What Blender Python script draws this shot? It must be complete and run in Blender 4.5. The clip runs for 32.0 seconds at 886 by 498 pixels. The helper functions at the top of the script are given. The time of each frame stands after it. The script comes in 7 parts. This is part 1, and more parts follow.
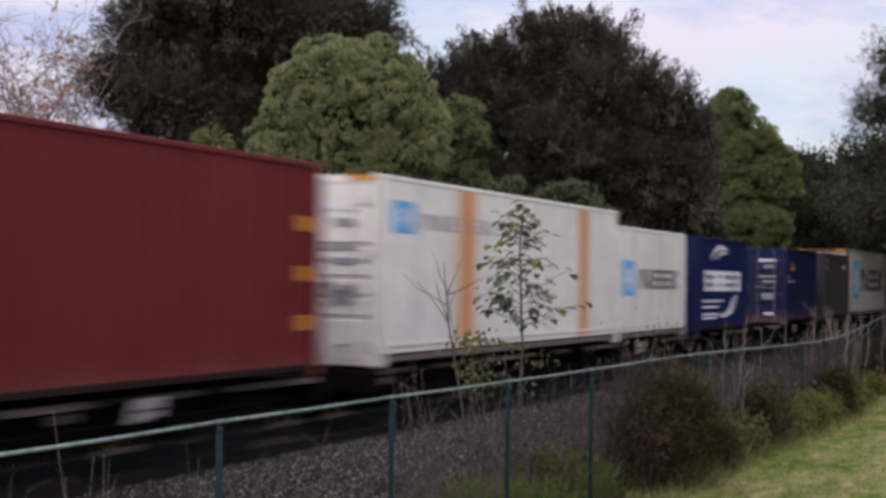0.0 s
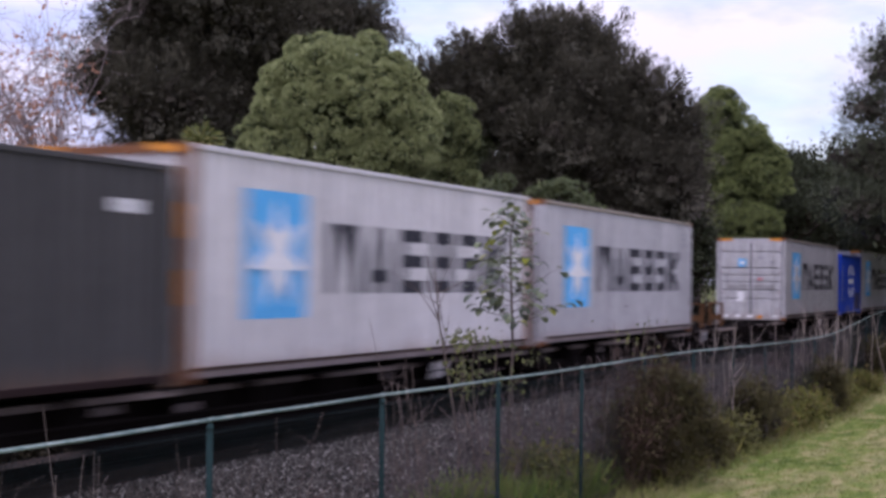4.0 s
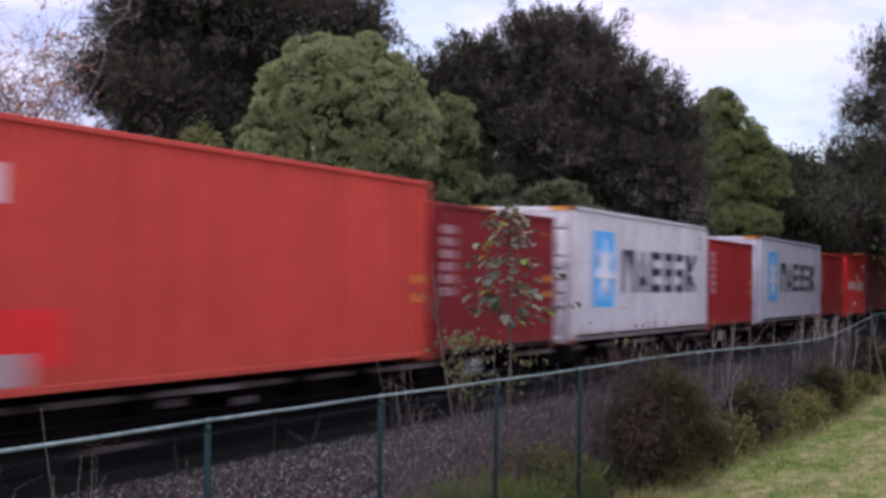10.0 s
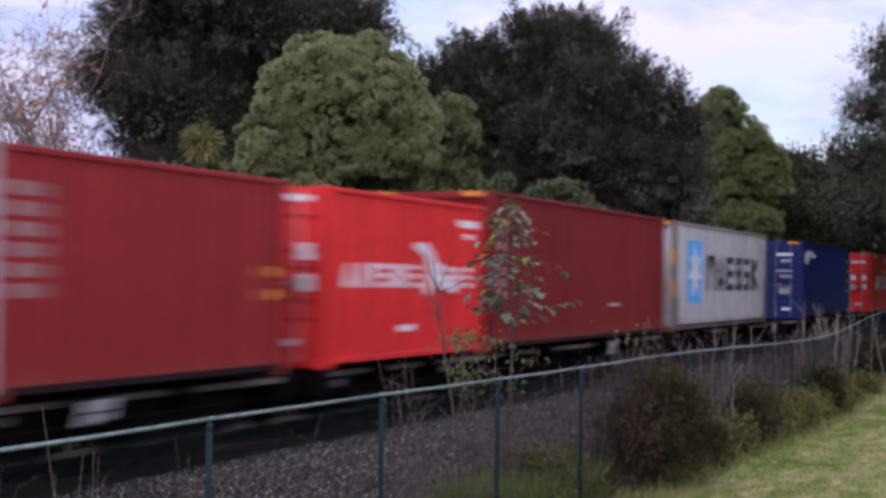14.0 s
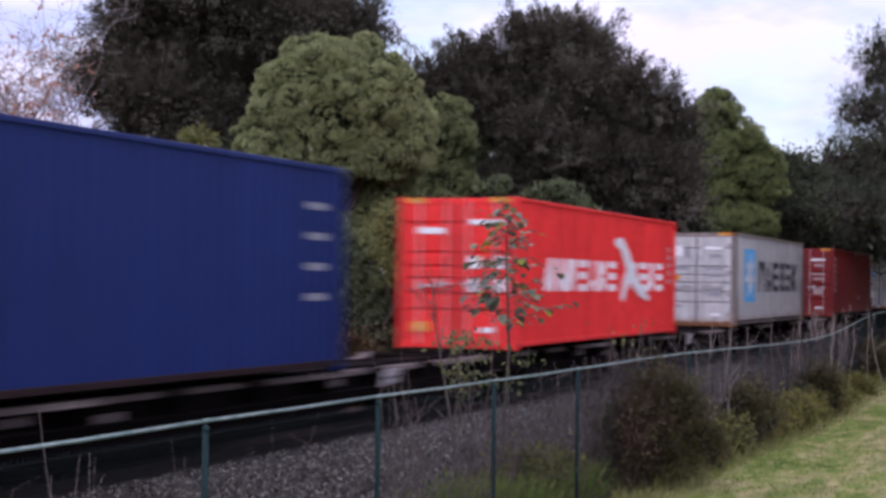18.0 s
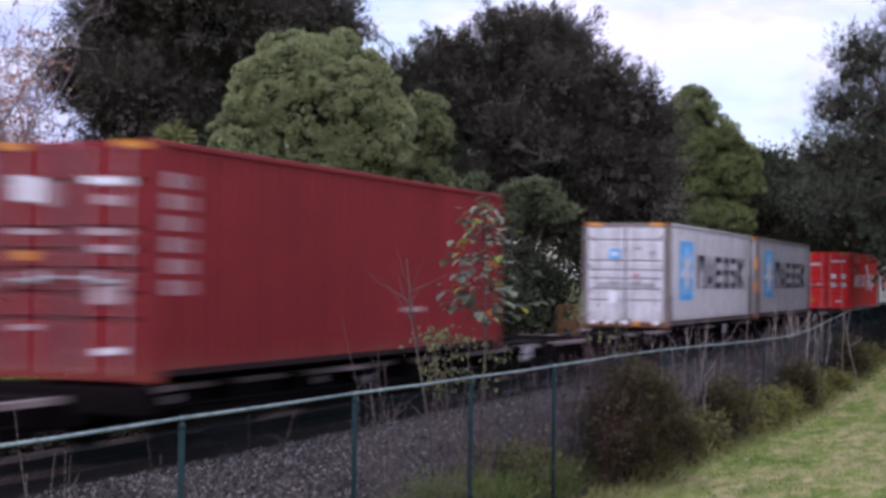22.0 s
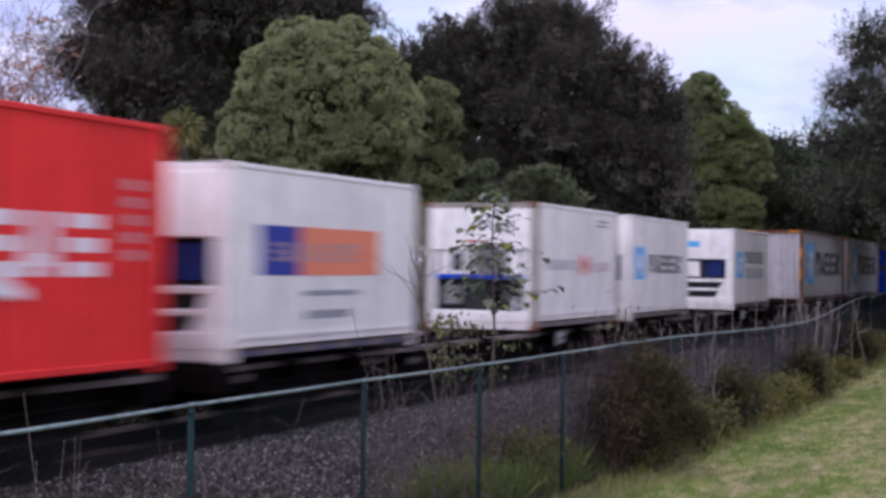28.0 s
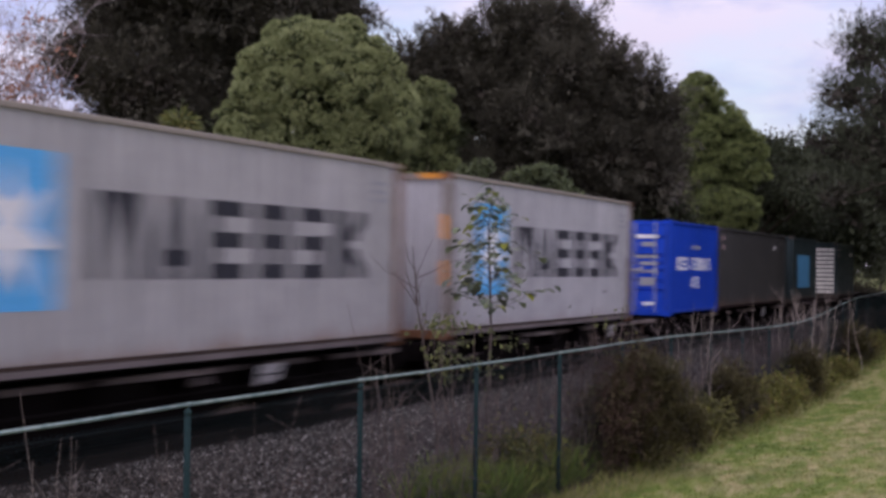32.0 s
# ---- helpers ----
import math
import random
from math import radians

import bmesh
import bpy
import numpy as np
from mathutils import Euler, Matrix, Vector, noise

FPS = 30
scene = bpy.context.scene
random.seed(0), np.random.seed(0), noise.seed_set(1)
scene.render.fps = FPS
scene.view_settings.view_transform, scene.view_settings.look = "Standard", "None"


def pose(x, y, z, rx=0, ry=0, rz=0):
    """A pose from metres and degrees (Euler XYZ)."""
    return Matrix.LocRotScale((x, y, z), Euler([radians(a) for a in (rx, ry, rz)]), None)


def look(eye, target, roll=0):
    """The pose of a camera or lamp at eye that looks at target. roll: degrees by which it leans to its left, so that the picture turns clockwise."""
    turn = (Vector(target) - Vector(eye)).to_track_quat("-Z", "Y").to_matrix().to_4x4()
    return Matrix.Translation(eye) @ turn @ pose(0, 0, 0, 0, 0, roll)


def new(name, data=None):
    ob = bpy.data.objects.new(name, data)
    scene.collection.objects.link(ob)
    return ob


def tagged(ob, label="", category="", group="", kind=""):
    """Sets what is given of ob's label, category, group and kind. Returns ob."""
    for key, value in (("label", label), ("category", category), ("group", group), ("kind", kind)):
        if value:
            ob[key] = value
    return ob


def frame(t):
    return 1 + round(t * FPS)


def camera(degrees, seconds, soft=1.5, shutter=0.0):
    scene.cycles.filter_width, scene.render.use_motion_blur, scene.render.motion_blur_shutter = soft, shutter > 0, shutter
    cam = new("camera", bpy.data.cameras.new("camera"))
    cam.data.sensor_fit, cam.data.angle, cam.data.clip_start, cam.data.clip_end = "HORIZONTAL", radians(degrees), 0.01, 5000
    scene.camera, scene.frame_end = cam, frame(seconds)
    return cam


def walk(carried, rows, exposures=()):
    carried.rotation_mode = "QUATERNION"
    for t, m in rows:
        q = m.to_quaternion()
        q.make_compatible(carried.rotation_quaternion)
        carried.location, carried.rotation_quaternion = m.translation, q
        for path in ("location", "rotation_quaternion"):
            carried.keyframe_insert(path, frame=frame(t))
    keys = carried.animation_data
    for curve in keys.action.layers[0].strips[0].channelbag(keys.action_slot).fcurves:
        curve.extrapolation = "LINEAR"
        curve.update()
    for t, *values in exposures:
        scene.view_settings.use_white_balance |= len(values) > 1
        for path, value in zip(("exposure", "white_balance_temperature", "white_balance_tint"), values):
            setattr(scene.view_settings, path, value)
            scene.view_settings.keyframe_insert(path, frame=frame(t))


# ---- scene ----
CAM_Z = 2.9
cam = camera(31.56, 32.0, soft=3.3, shutter=1.5)


def aim(yaw, pitch, roll):
    """The camera on its stand: heading from the far side of the line towards the right, tilt and lean in degrees."""
    return pose(0, 0, CAM_Z, 90 + pitch, 0, -yaw) @ pose(0, 0, 0, 0, 0, roll)


PATH = [
    (0, 67.18, 1.20, 0.66), (0.5, 67.28, 1.14, 0.72), (1, 67.31, 1.15, 0.75), (1.5, 67.30, 1.16, 0.68), (2, 67.38, 1.15, 0.74),
    (2.5, 67.44, 1.12, 0.80), (3, 67.52, 1.12, 0.73), (3.5, 67.52, 1.13, 0.67), (5.5, 67.55, 1.15, 0.72), (6, 67.52, 1.16, 0.68),
    (6.5, 67.56, 1.15, 0.72), (7, 67.49, 1.21, 0.71), (7.5, 67.56, 1.19, 0.71), (8, 67.56, 1.19, 0.71), (8.5, 67.56, 1.18, 0.72),
    (9, 67.53, 1.18, 0.73), (9.5, 67.57, 1.17, 0.75), (10, 67.58, 1.17, 0.79), (10.5, 67.56, 1.15, 0.76), (11, 67.56, 1.15, 0.72),
    (11.5, 67.56, 1.13, 0.75), (12, 67.55, 1.12, 0.73), (12.5, 67.55, 1.12, 0.73), (13, 67.53, 1.12, 0.73), (13.5, 67.54, 1.12, 0.78),
    (14, 67.53, 1.12, 0.79), (14.5, 67.53, 1.12, 0.79), (16.5, 67.59, 1.19, 0.72), (17, 67.57, 1.20, 0.64), (17.5, 67.62, 1.19, 0.67),
    (18, 67.67, 1.18, 0.73), (18.5, 67.74, 1.20, 0.69), (19, 67.90, 1.16, 0.72), (19.5, 67.90, 1.15, 0.70), (20, 68.01, 1.04, 0.75),
    (20.5, 68.29, 1.05, 0.77), (21, 68.58, 1.08, 0.78), (21.5, 68.55, 1.11, 0.76), (22, 68.52, 1.08, 0.72), (22.5, 68.52, 1.08, 0.73),
    (23, 68.55, 1.10, 0.75), (23.5, 68.52, 1.07, 0.79), (24, 68.30, 0.77, 0.79), (24.5, 68.30, 0.66, 0.86), (25, 68.26, 0.64, 0.83),
    (25.5, 68.45, 0.69, 0.77), (27.5, 68.21, 0.63, 0.81), (28, 68.20, 0.61, 0.76), (28.5, 68.20, 0.61, 0.75), (29, 68.21, 0.60, 0.81),
    (29.5, 68.22, 0.60, 0.87), (30, 68.23, 0.61, 0.82), (30.5, 68.26, 0.58, 0.83), (31, 68.31, 0.59, 0.81), (31.5, 68.33, 0.59, 0.83),
    (32, 68.32, 0.60, 0.79),
]
EXPOSURES = [
    (0, -0.20, 6600, 17), (1, -0.30, 6500, 18), (2, -0.20, 6330, 23), (3, 0.08, 6040, 26), (6, 0.04, 6060, 26), (7, -0.10, 6260, 27), (9, 0.06, 6060, 26),
    (12, -0.05, 6000, 25), (13, -0.18, 5820, 26), (14, -0.03, 6000, 26), (17, 0.10, 6000, 26), (18, 0.10, 5960, 27), (19, 0.06, 5860, 26), (20, 0.03, 5860, 26), (21, -0.12, 5880, 25), (22, 0.15, 5780, 26),
    (23, 0.08, 5740, 26), (24, -0.05, 5760, 29), (25, -0.13, 5800, 27), (28, -0.08, 5800, 28), (29, 0.03, 5860, 28), (30, -0.22, 5980, 26), (31, -0.30, 6130, 26), (32, -0.22, 6300, 25)]
walk(cam, [(t, aim(a, b, c)) for t, a, b, c in PATH], EXPOSURES)

# ---- world, sun ----
SUN_EL, SUN_AZ = 38, 262
world = bpy.data.worlds.new("overcast_sky")
scene.world = world
world.use_nodes = True
nt = world.node_tree
nt.nodes.clear()
w_out = nt.nodes.new("ShaderNodeOutputWorld")
w_bg = nt.nodes.new("ShaderNodeBackground")
w_sky = nt.nodes.new("ShaderNodeTexSky")
w_sky.sky_type = "NISHITA"
w_sky.sun_disc = False
w_sky.sun_elevation = radians(SUN_EL)
w_sky.sun_rotation = radians(SUN_AZ)
w_sky.air_density = 1.2
w_gain = nt.nodes.new("ShaderNodeVectorMath")
w_gain.operation = "SCALE"
w_gain.inputs["Scale"].default_value = 0.15
nt.links.new(w_sky.outputs[0], w_gain.inputs[0])
w_tc = nt.nodes.new("ShaderNodeTexCoord")
w_map = nt.nodes.new("ShaderNodeMapping")
w_map.inputs["Scale"].default_value = (1.0, 1.0, 3.2)
w_map.inputs["Location"].default_value = (0.35, 0.1, 0.0)
w_noise = nt.nodes.new("ShaderNodeTexNoise")
w_noise.inputs["Scale"].default_value = 3.0
w_noise.inputs["Detail"].default_value = 6
w_noise.inputs["Roughness"].default_value = 0.55
w_ramp = nt.nodes.new("ShaderNodeValToRGB")
w_ramp.color_ramp.elements[0].position = 0.34
w_ramp.color_ramp.elements[1].position = 0.56
w_mix = nt.nodes.new("ShaderNodeMix")
w_mix.data_type = "RGBA"
w_cloud = nt.nodes.new("ShaderNodeValToRGB")
w_cloud.color_ramp.elements[0].color = (0.60, 0.67, 0.92, 1)
w_cloud.color_ramp.elements[1].color = (0.90, 0.875, 0.985, 1)
w_cloud.color_ramp.elements[0].position = 0.38
w_cloud.color_ramp.elements[1].position = 0.54
nt.links.new(w_tc.outputs["Generated"], w_map.inputs[0])
nt.links.new(w_map.outputs[0], w_noise.inputs["Vector"])
nt.links.new(w_noise.outputs["Fac"], w_ramp.inputs[0])
w_streak = nt.nodes.new("ShaderNodeTexNoise")
w_streak.inputs["Scale"].default_value = 7.0
w_streak.inputs["Detail"].default_value = 6
w_streak.inputs["Roughness"].default_value = 0.55
nt.links.new(w_map.outputs[0], w_streak.inputs["Vector"])
nt.links.new(w_streak.outputs["Fac"], w_cloud.inputs[0])
nt.links.new(w_ramp.outputs[0], w_mix.inputs[0])
nt.links.new(w_gain.outputs[0], w_mix.inputs[6])
nt.links.new(w_cloud.outputs[0], w_mix.inputs[7])
w_sep = nt.nodes.new("ShaderNodeSeparateXYZ")
w_rise = nt.nodes.new("ShaderNodeMapRange")
w_rise.inputs[1].default_value, w_rise.inputs[2].default_value = 0.12, 1.0
w_tone = nt.nodes.new("ShaderNodeMix")
w_tone.data_type = "RGBA"
w_tone.inputs[6].default_value = (0.99, 1.0, 1.02, 1)
w_tone.inputs[7].default_value = (2.6, 2.5, 2.2, 1)
w_lift = nt.nodes.new("ShaderNodeVectorMath")
w_lift.operation = "MULTIPLY"
nt.links.new(w_tc.outputs["Generated"], w_sep.inputs[0])
nt.links.new(w_sep.outputs["Z"], w_rise.inputs[0])
nt.links.new(w_rise.outputs[0], w_tone.inputs[0])
nt.links.new(w_mix.outputs[2], w_lift.inputs[0])
nt.links.new(w_tone.outputs[2], w_lift.inputs[1])
nt.links.new(w_lift.outputs[0], w_bg.inputs[0])
w_bg.inputs[1].default_value = 1.0
nt.links.new(w_bg.outputs[0], w_out.inputs[0])

sun_data = bpy.data.lights.new("sun", "SUN")
sun_data.energy = 0.95
sun_data.angle = radians(25)
sun_data.color = (1.0, 0.985, 0.985)
sun = new("sun", sun_data)
sun.matrix_world = look((0, 0, 0), (1.0, 0.14, -0.78))


# ---- materials ----
def base_nodes(name):
    m = bpy.data.materials.new(name)
    m.use_nodes = True
    t = m.node_tree
    return m, t, t.nodes["Principled BSDF"]


def noise_node(t, vec, scale, detail=4, rough=0.6):
    n = t.nodes.new("ShaderNodeTexNoise")
    n.inputs["Scale"].default_value = scale
    n.inputs["Detail"].default_value = detail
    n.inputs["Roughness"].default_value = rough
    if vec is not None:
        t.links.new(vec, n.inputs["Vector"])
    return n.outputs["Fac"]


def ramp_node(t, fac, stops):
    r = t.nodes.new("ShaderNodeValToRGB")
    el = r.color_ramp.elements
    while len(el) < len(stops):
        el.new(0.5)
    for e, (p, c) in zip(el, stops):
        e.position = p
        e.color = (*c, 1)
    t.links.new(fac, r.inputs[0])
    return r.outputs[0]


def mix_node(t, fac, a, b, mode="MIX"):
    m = t.nodes.new("ShaderNodeMix")
    m.data_type, m.blend_type = "RGBA", mode
    for sock, v in ((m.inputs[0], fac), (m.inputs[6], a), (m.inputs[7], b)):
        if isinstance(v, (int, float)):
            sock.default_value = v
        elif isinstance(v, tuple):
            sock.default_value = (*v, 1)
        else:
            t.links.new(v, sock)
    return m.outputs[2]


def object_vec(t, scale=(1, 1, 1)):
    tc = t.nodes.new("ShaderNodeTexCoord")
    mp = t.nodes.new("ShaderNodeMapping")
    mp.inputs["Scale"].default_value = scale
    t.links.new(tc.outputs["Object"], mp.inputs[0])
    return mp.outputs[0]


def bump_node(t, p, fac, strength, dist=0.01):
    b = t.nodes.new("ShaderNodeBump")
    b.inputs["Strength"].default_value = strength
    b.inputs["Distance"].default_value = dist
    t.links.new(fac, b.inputs["Height"])
    t.links.new(b.outputs[0], p.inputs["Normal"])


def tint(c, k):
    return tuple(min(1.0, v * k) for v in c)


def surf(name, color, other=None, scale=1.5, rough=0.7, metal=0.0, bump=0.2, fine=25, rnd=0.15, dist=0.004, spec=0.25):
    """A worn surface: two scales of tone, fine relief and a little change from piece to piece."""
    m, t, p = base_nodes(name)
    v = object_vec(t)
    other = other or tint(color, 0.6)
    a = noise_node(t, v, scale)
    b = noise_node(t, v, fine, 3)
    c1 = ramp_node(t, a, [(0.35, color), (0.7, other)])
    c2 = mix_node(t, 0.35, c1, ramp_node(t, b, [(0.3, tint(color, 0.55)), (0.7, tint(color, 1.25))]))
    oi = t.nodes.new("ShaderNodeObjectInfo")
    hv = t.nodes.new("ShaderNodeHueSaturation")
    mr = t.nodes.new("ShaderNodeMapRange")
    mr.inputs[3].default_value, mr.inputs[4].default_value = 1 - rnd, 1 + rnd
    t.links.new(oi.outputs["Random"], mr.inputs[0])
    t.links.new(mr.outputs[0], hv.inputs["Value"])
    t.links.new(c2, hv.inputs["Color"])
    t.links.new(hv.outputs[0], p.inputs["Base Color"])
    p.inputs["Roughness"].default_value = rough
    p.inputs["Specular IOR Level"].default_value = spec
    p.inputs["Metallic"].default_value = metal
    if bump:
        bump_node(t, p, b, bump, dist)
    return m


def paint(name, color, dirt=0.35, rust=0.25, rough=0.5):
    """Container paint: faded patches, grime that runs down, a little rust at the foot and head."""
    m, t, p = base_nodes(name)
    v = object_vec(t)
    vs = object_vec(t, (2.2, 2.2, 0.22))
    big = noise_node(t, v, 0.55, 5)
    run = noise_node(t, vs, 2.6, 5, 0.7)
    fine = noise_node(t, v, 22, 3)
    c = ramp_node(t, big, [(0.3, tint(color, 1.06)), (0.7, tint(color, 0.86))])
    grime = tuple(0.75 * a + 0.25 * b for a, b in zip(tint(color, 0.5), (0.10, 0.08, 0.07)))
    gm = t.nodes.new("ShaderNodeMapRange")
    gm.inputs[1].default_value, gm.inputs[2].default_value, gm.inputs[4].default_value = 0.52, 0.85, dirt
    t.links.new(run, gm.inputs[0])
    c = mix_node(t, gm.outputs[0], c, grime)
    rm = t.nodes.new("ShaderNodeMapRange")
    rm.inputs[1].default_value, rm.inputs[2].default_value, rm.inputs[4].default_value = 0.62, 0.78, rust
    rn = noise_node(t, object_vec(t, (1.3, 1.3, 0.6)), 2.1, 7, 0.72)
    t.links.new(rn, rm.inputs[0])
    c = mix_node(t, rm.outputs[0], c, (0.16, 0.07, 0.03))
    if rust > 0.14:
        sep = t.nodes.new("ShaderNodeSeparateXYZ")
        t.links.new(v, sep.inputs[0])
        foot = t.nodes.new("ShaderNodeMapRange")
        foot.inputs[1].default_value, foot.inputs[2].default_value, foot.inputs[3].default_value, foot.inputs[4].default_value = 0.16, 0.62, 0.30, -0.06
        t.links.new(sep.outputs["Z"], foot.inputs[0])
        su = t.nodes.new("ShaderNodeMath")
        su.operation = "ADD"
        t.links.new(foot.outputs[0], su.inputs[0])
        t.links.new(noise_node(t, object_vec(t, (3.0, 3.0, 0.5)), 1.7, 6, 0.75), su.inputs[1])
        fm = t.nodes.new("ShaderNodeMapRange")
        fm.inputs[1].default_value, fm.inputs[2].default_value, fm.inputs[4].default_value = 0.66, 0.90, min(0.9, rust * 2.6)
        t.links.new(su.outputs[0], fm.inputs[0])
        c = mix_node(t, fm.outputs[0], c, (0.20, 0.095, 0.05))
    mott = noise_node(t, object_vec(t, (1.0, 1.0, 0.55)), 4.5, 6, 0.75)
    c = mix_node(t, 0.55, c, mix_node(t, 1.0, c, ramp_node(t, mott, [(0.30, (0.62, 0.62, 0.64)), (0.5, (1.0, 1.0, 1.0)), (0.70, (1.3, 1.28, 1.28))]), "MULTIPLY"))
    # Vertical streaks, kept strong to stand in for the corrugation's faint shading.
    streak = noise_node(t, object_vec(t, (7.0, 7.0, 0.10)), 1.5, 4, 0.65)
    c = mix_node(t, 0.7, c, mix_node(t, 1.0, c, ramp_node(t, streak, [(0.36, (0.58, 0.58, 0.59)), (0.5, (1.0, 1.0, 1.0)), (0.66, (1.28, 1.26, 1.26))]), "MULTIPLY"))
    c = mix_node(t, 0.12, c, ramp_node(t, fine, [(0.3, tint(color, 0.6)), (0.7, tint(color, 1.2))]))
    t.links.new(c, p.inputs["Base Color"])
    p.inputs["Roughness"].default_value = rough
    p.inputs["Specular IOR Level"].default_value = 0.1
    bump_node(t, p, big, 0.15, 0.02)
    return m


def foliage(name, stops, trans=0.25, rough=0.6):
    """Leaves: each its own shade between the stops; some light comes through."""
    m, t, p = base_nodes(name)
    g = t.nodes.new("ShaderNodeNewGeometry")
    n = noise_node(t, object_vec(t), 0.9, 3)
    k = len(stops) - 1
    a = ramp_node(t, g.outputs["Random Per Island"], [(i / k, c) for i, c in enumerate(stops)])
    c = mix_node(t, 0.3, a, ramp_node(t, n, [(0.3, stops[0]), (0.7, stops[-1])]))
    t.links.new(c, p.inputs["Base Color"])
    p.inputs["Roughness"].default_value = rough
    p.inputs["Specular IOR Level"].default_value = 0.12
    tr = t.nodes.new("ShaderNodeBsdfTranslucent")
    t.links.new(c, tr.inputs[0])
    mx = t.nodes.new("ShaderNodeMixShader")
    mx.inputs[0].default_value = trans
    t.links.new(p.outputs[0], mx.inputs[1])
    t.links.new(tr.outputs[0], mx.inputs[2])
    t.links.new(mx.outputs[0], t.nodes["Material Output"].inputs[0])
    return m


M = {}
M["silver"] = paint("silver_paint", (0.41, 0.40, 0.425), 0.34, 0.16)
M["white_box"] = paint("white_paint", (0.56, 0.54, 0.555), 0.34, 0.25)
M["pale_blue_white"] = paint("pale_paint", (0.50, 0.50, 0.57), 0.22, 0.10)
M["dirty_silver"] = paint("dirty_silver_paint", (0.46, 0.45, 0.46), 0.5, 0.35)
# Silver end paint, lightened to stand in for light on the end.
M["lit_end"] = paint("pale_end_paint", (0.545, 0.52, 0.53), 0.34, 0.2)
M["rusty_silver"] = paint("rusty_silver_paint", (0.39, 0.375, 0.38), 0.35, 0.35)
M["reefer"] = paint("reefer_white_paint", (0.80, 0.765, 0.725), 0.28, 0.15, 0.42)
M["maroon"] = paint("maroon_paint", (0.15, 0.021, 0.024), 0.25, 0.2)
M["maroon_red"] = paint("oxide_red_paint", (0.195, 0.021, 0.023), 0.2, 0.15)
M["red"] = paint("bright_red_paint", (0.74, 0.04, 0.036), 0.12, 0.08)
M["oxide_bright"] = paint("bright_oxide_paint", (0.31, 0.029, 0.03), 0.2, 0.15)
M["orange"] = paint("orange_red_paint", (0.56, 0.066, 0.047), 0.25, 0.15)
M["navy"] = paint("navy_paint", (0.014, 0.026, 0.12), 0.25, 0.12)
M["cargo_blue"] = paint("cargo_blue_paint", (0.009, 0.016, 0.075), 0.3, 0.1)
M["dark_navy"] = paint("dark_navy_paint", (0.013, 0.019, 0.070), 0.6, 0.3)
M["dark_twig"] = surf("dark_twig", (0.105, 0.082, 0.085), (0.055, 0.043, 0.045), 2, 0.95, 0, 0, spec=0.08)
M["royal"] = paint("royal_blue_paint", (0.012, 0.055, 0.44), 0.12, 0.06)
M["dark_grey"] = paint("dark_grey_paint", (0.062, 0.060, 0.062), 0.3, 0.15)
M["dark_green"] = paint("dark_green_paint", (0.03, 0.045, 0.05), 0.3, 0.15)
M["logo_blue"] = surf("light_blue_mark", (0.10, 0.42, 0.78), (0.09, 0.36, 0.70), rnd=0.03, bump=0)
M["mark_white"] = surf("white_mark", (0.78, 0.77, 0.80), (0.66, 0.65, 0.68), rnd=0.03, bump=0)
M["mark_black"] = surf("black_mark", (0.025, 0.025, 0.035), (0.04, 0.04, 0.05), rnd=0.03, bump=0)
M["mark_grey"] = surf("grey_mark", (0.30, 0.30, 0.33), (0.24, 0.24, 0.27), rnd=0.03, bump=0)
M["mark_faint"] = surf("faint_mark", (0.30, 0.15, 0.155), (0.24, 0.10, 0.105), 3, rnd=0.15, bump=0)
M["mark_pale"] = surf("faded_mark", (0.42, 0.30, 0.31), (0.34, 0.22, 0.23), rnd=0.03, bump=0)
M["mark_navy"] = surf("navy_mark", (0.03, 0.045, 0.30), (0.035, 0.05, 0.24), rnd=0.03, bump=0)
M["mark_orange"] = surf("salmon_mark", (0.80, 0.24, 0.13), (0.72, 0.22, 0.12), rnd=0.03, bump=0)
M["mark_red"] = surf("red_mark", (0.60, 0.05, 0.06), (0.50, 0.05, 0.06), rnd=0.03, bump=0)
M["mark_yellow"] = surf("yellow_mark", (0.66, 0.27, 0.04), (0.50, 0.18, 0.03), rnd=0.05, bump=0)
M["mark_dark"] = surf("dark_mark", (0.03, 0.035, 0.12), (0.04, 0.04, 0.10), rnd=0.03, bump=0)
M["mark_teal"] = surf("sky_blue_mark", (0.10, 0.34, 0.60), (0.08, 0.26, 0.48), rnd=0.03, bump=0)
M["rust"] = surf("rusty_steel", (0.20, 0.085, 0.04), (0.10, 0.045, 0.025), 3, 0.85, 0.1, 0.4)
M["rust_plate"] = surf("rusty_plate", (0.11, 0.050, 0.020), (0.06, 0.030, 0.015), 3, 0.85, 0.1, 0.4)
M["dark_bar"] = surf("dull_bar_steel", (0.20, 0.19, 0.19), (0.12, 0.105, 0.10), 4, 0.6, 0.1, 0.1)
M["pale_rod"] = surf("painted_rod", (0.40, 0.39, 0.40), (0.28, 0.26, 0.25), 4, 0.6, 0.0, 0.1)
M["gasket"] = surf("door_bar_steel", (0.48, 0.47, 0.49), (0.30, 0.28, 0.27), 4, 0.5, 0.4, 0.1)
M["fan_grey"] = surf("grey_grille", (0.22, 0.21, 0.20), (0.13, 0.12, 0.12), 6, 0.6, 0.2, 0.1)
M["machine"] = surf("unit_black", (0.025, 0.025, 0.03), (0.05, 0.05, 0.055), 4, 0.6, 0.1, 0.2)
# Dark steel, made near-black to hold the shade under the deck too.
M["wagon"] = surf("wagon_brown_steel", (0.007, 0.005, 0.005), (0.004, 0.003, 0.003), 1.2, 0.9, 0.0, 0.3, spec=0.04)
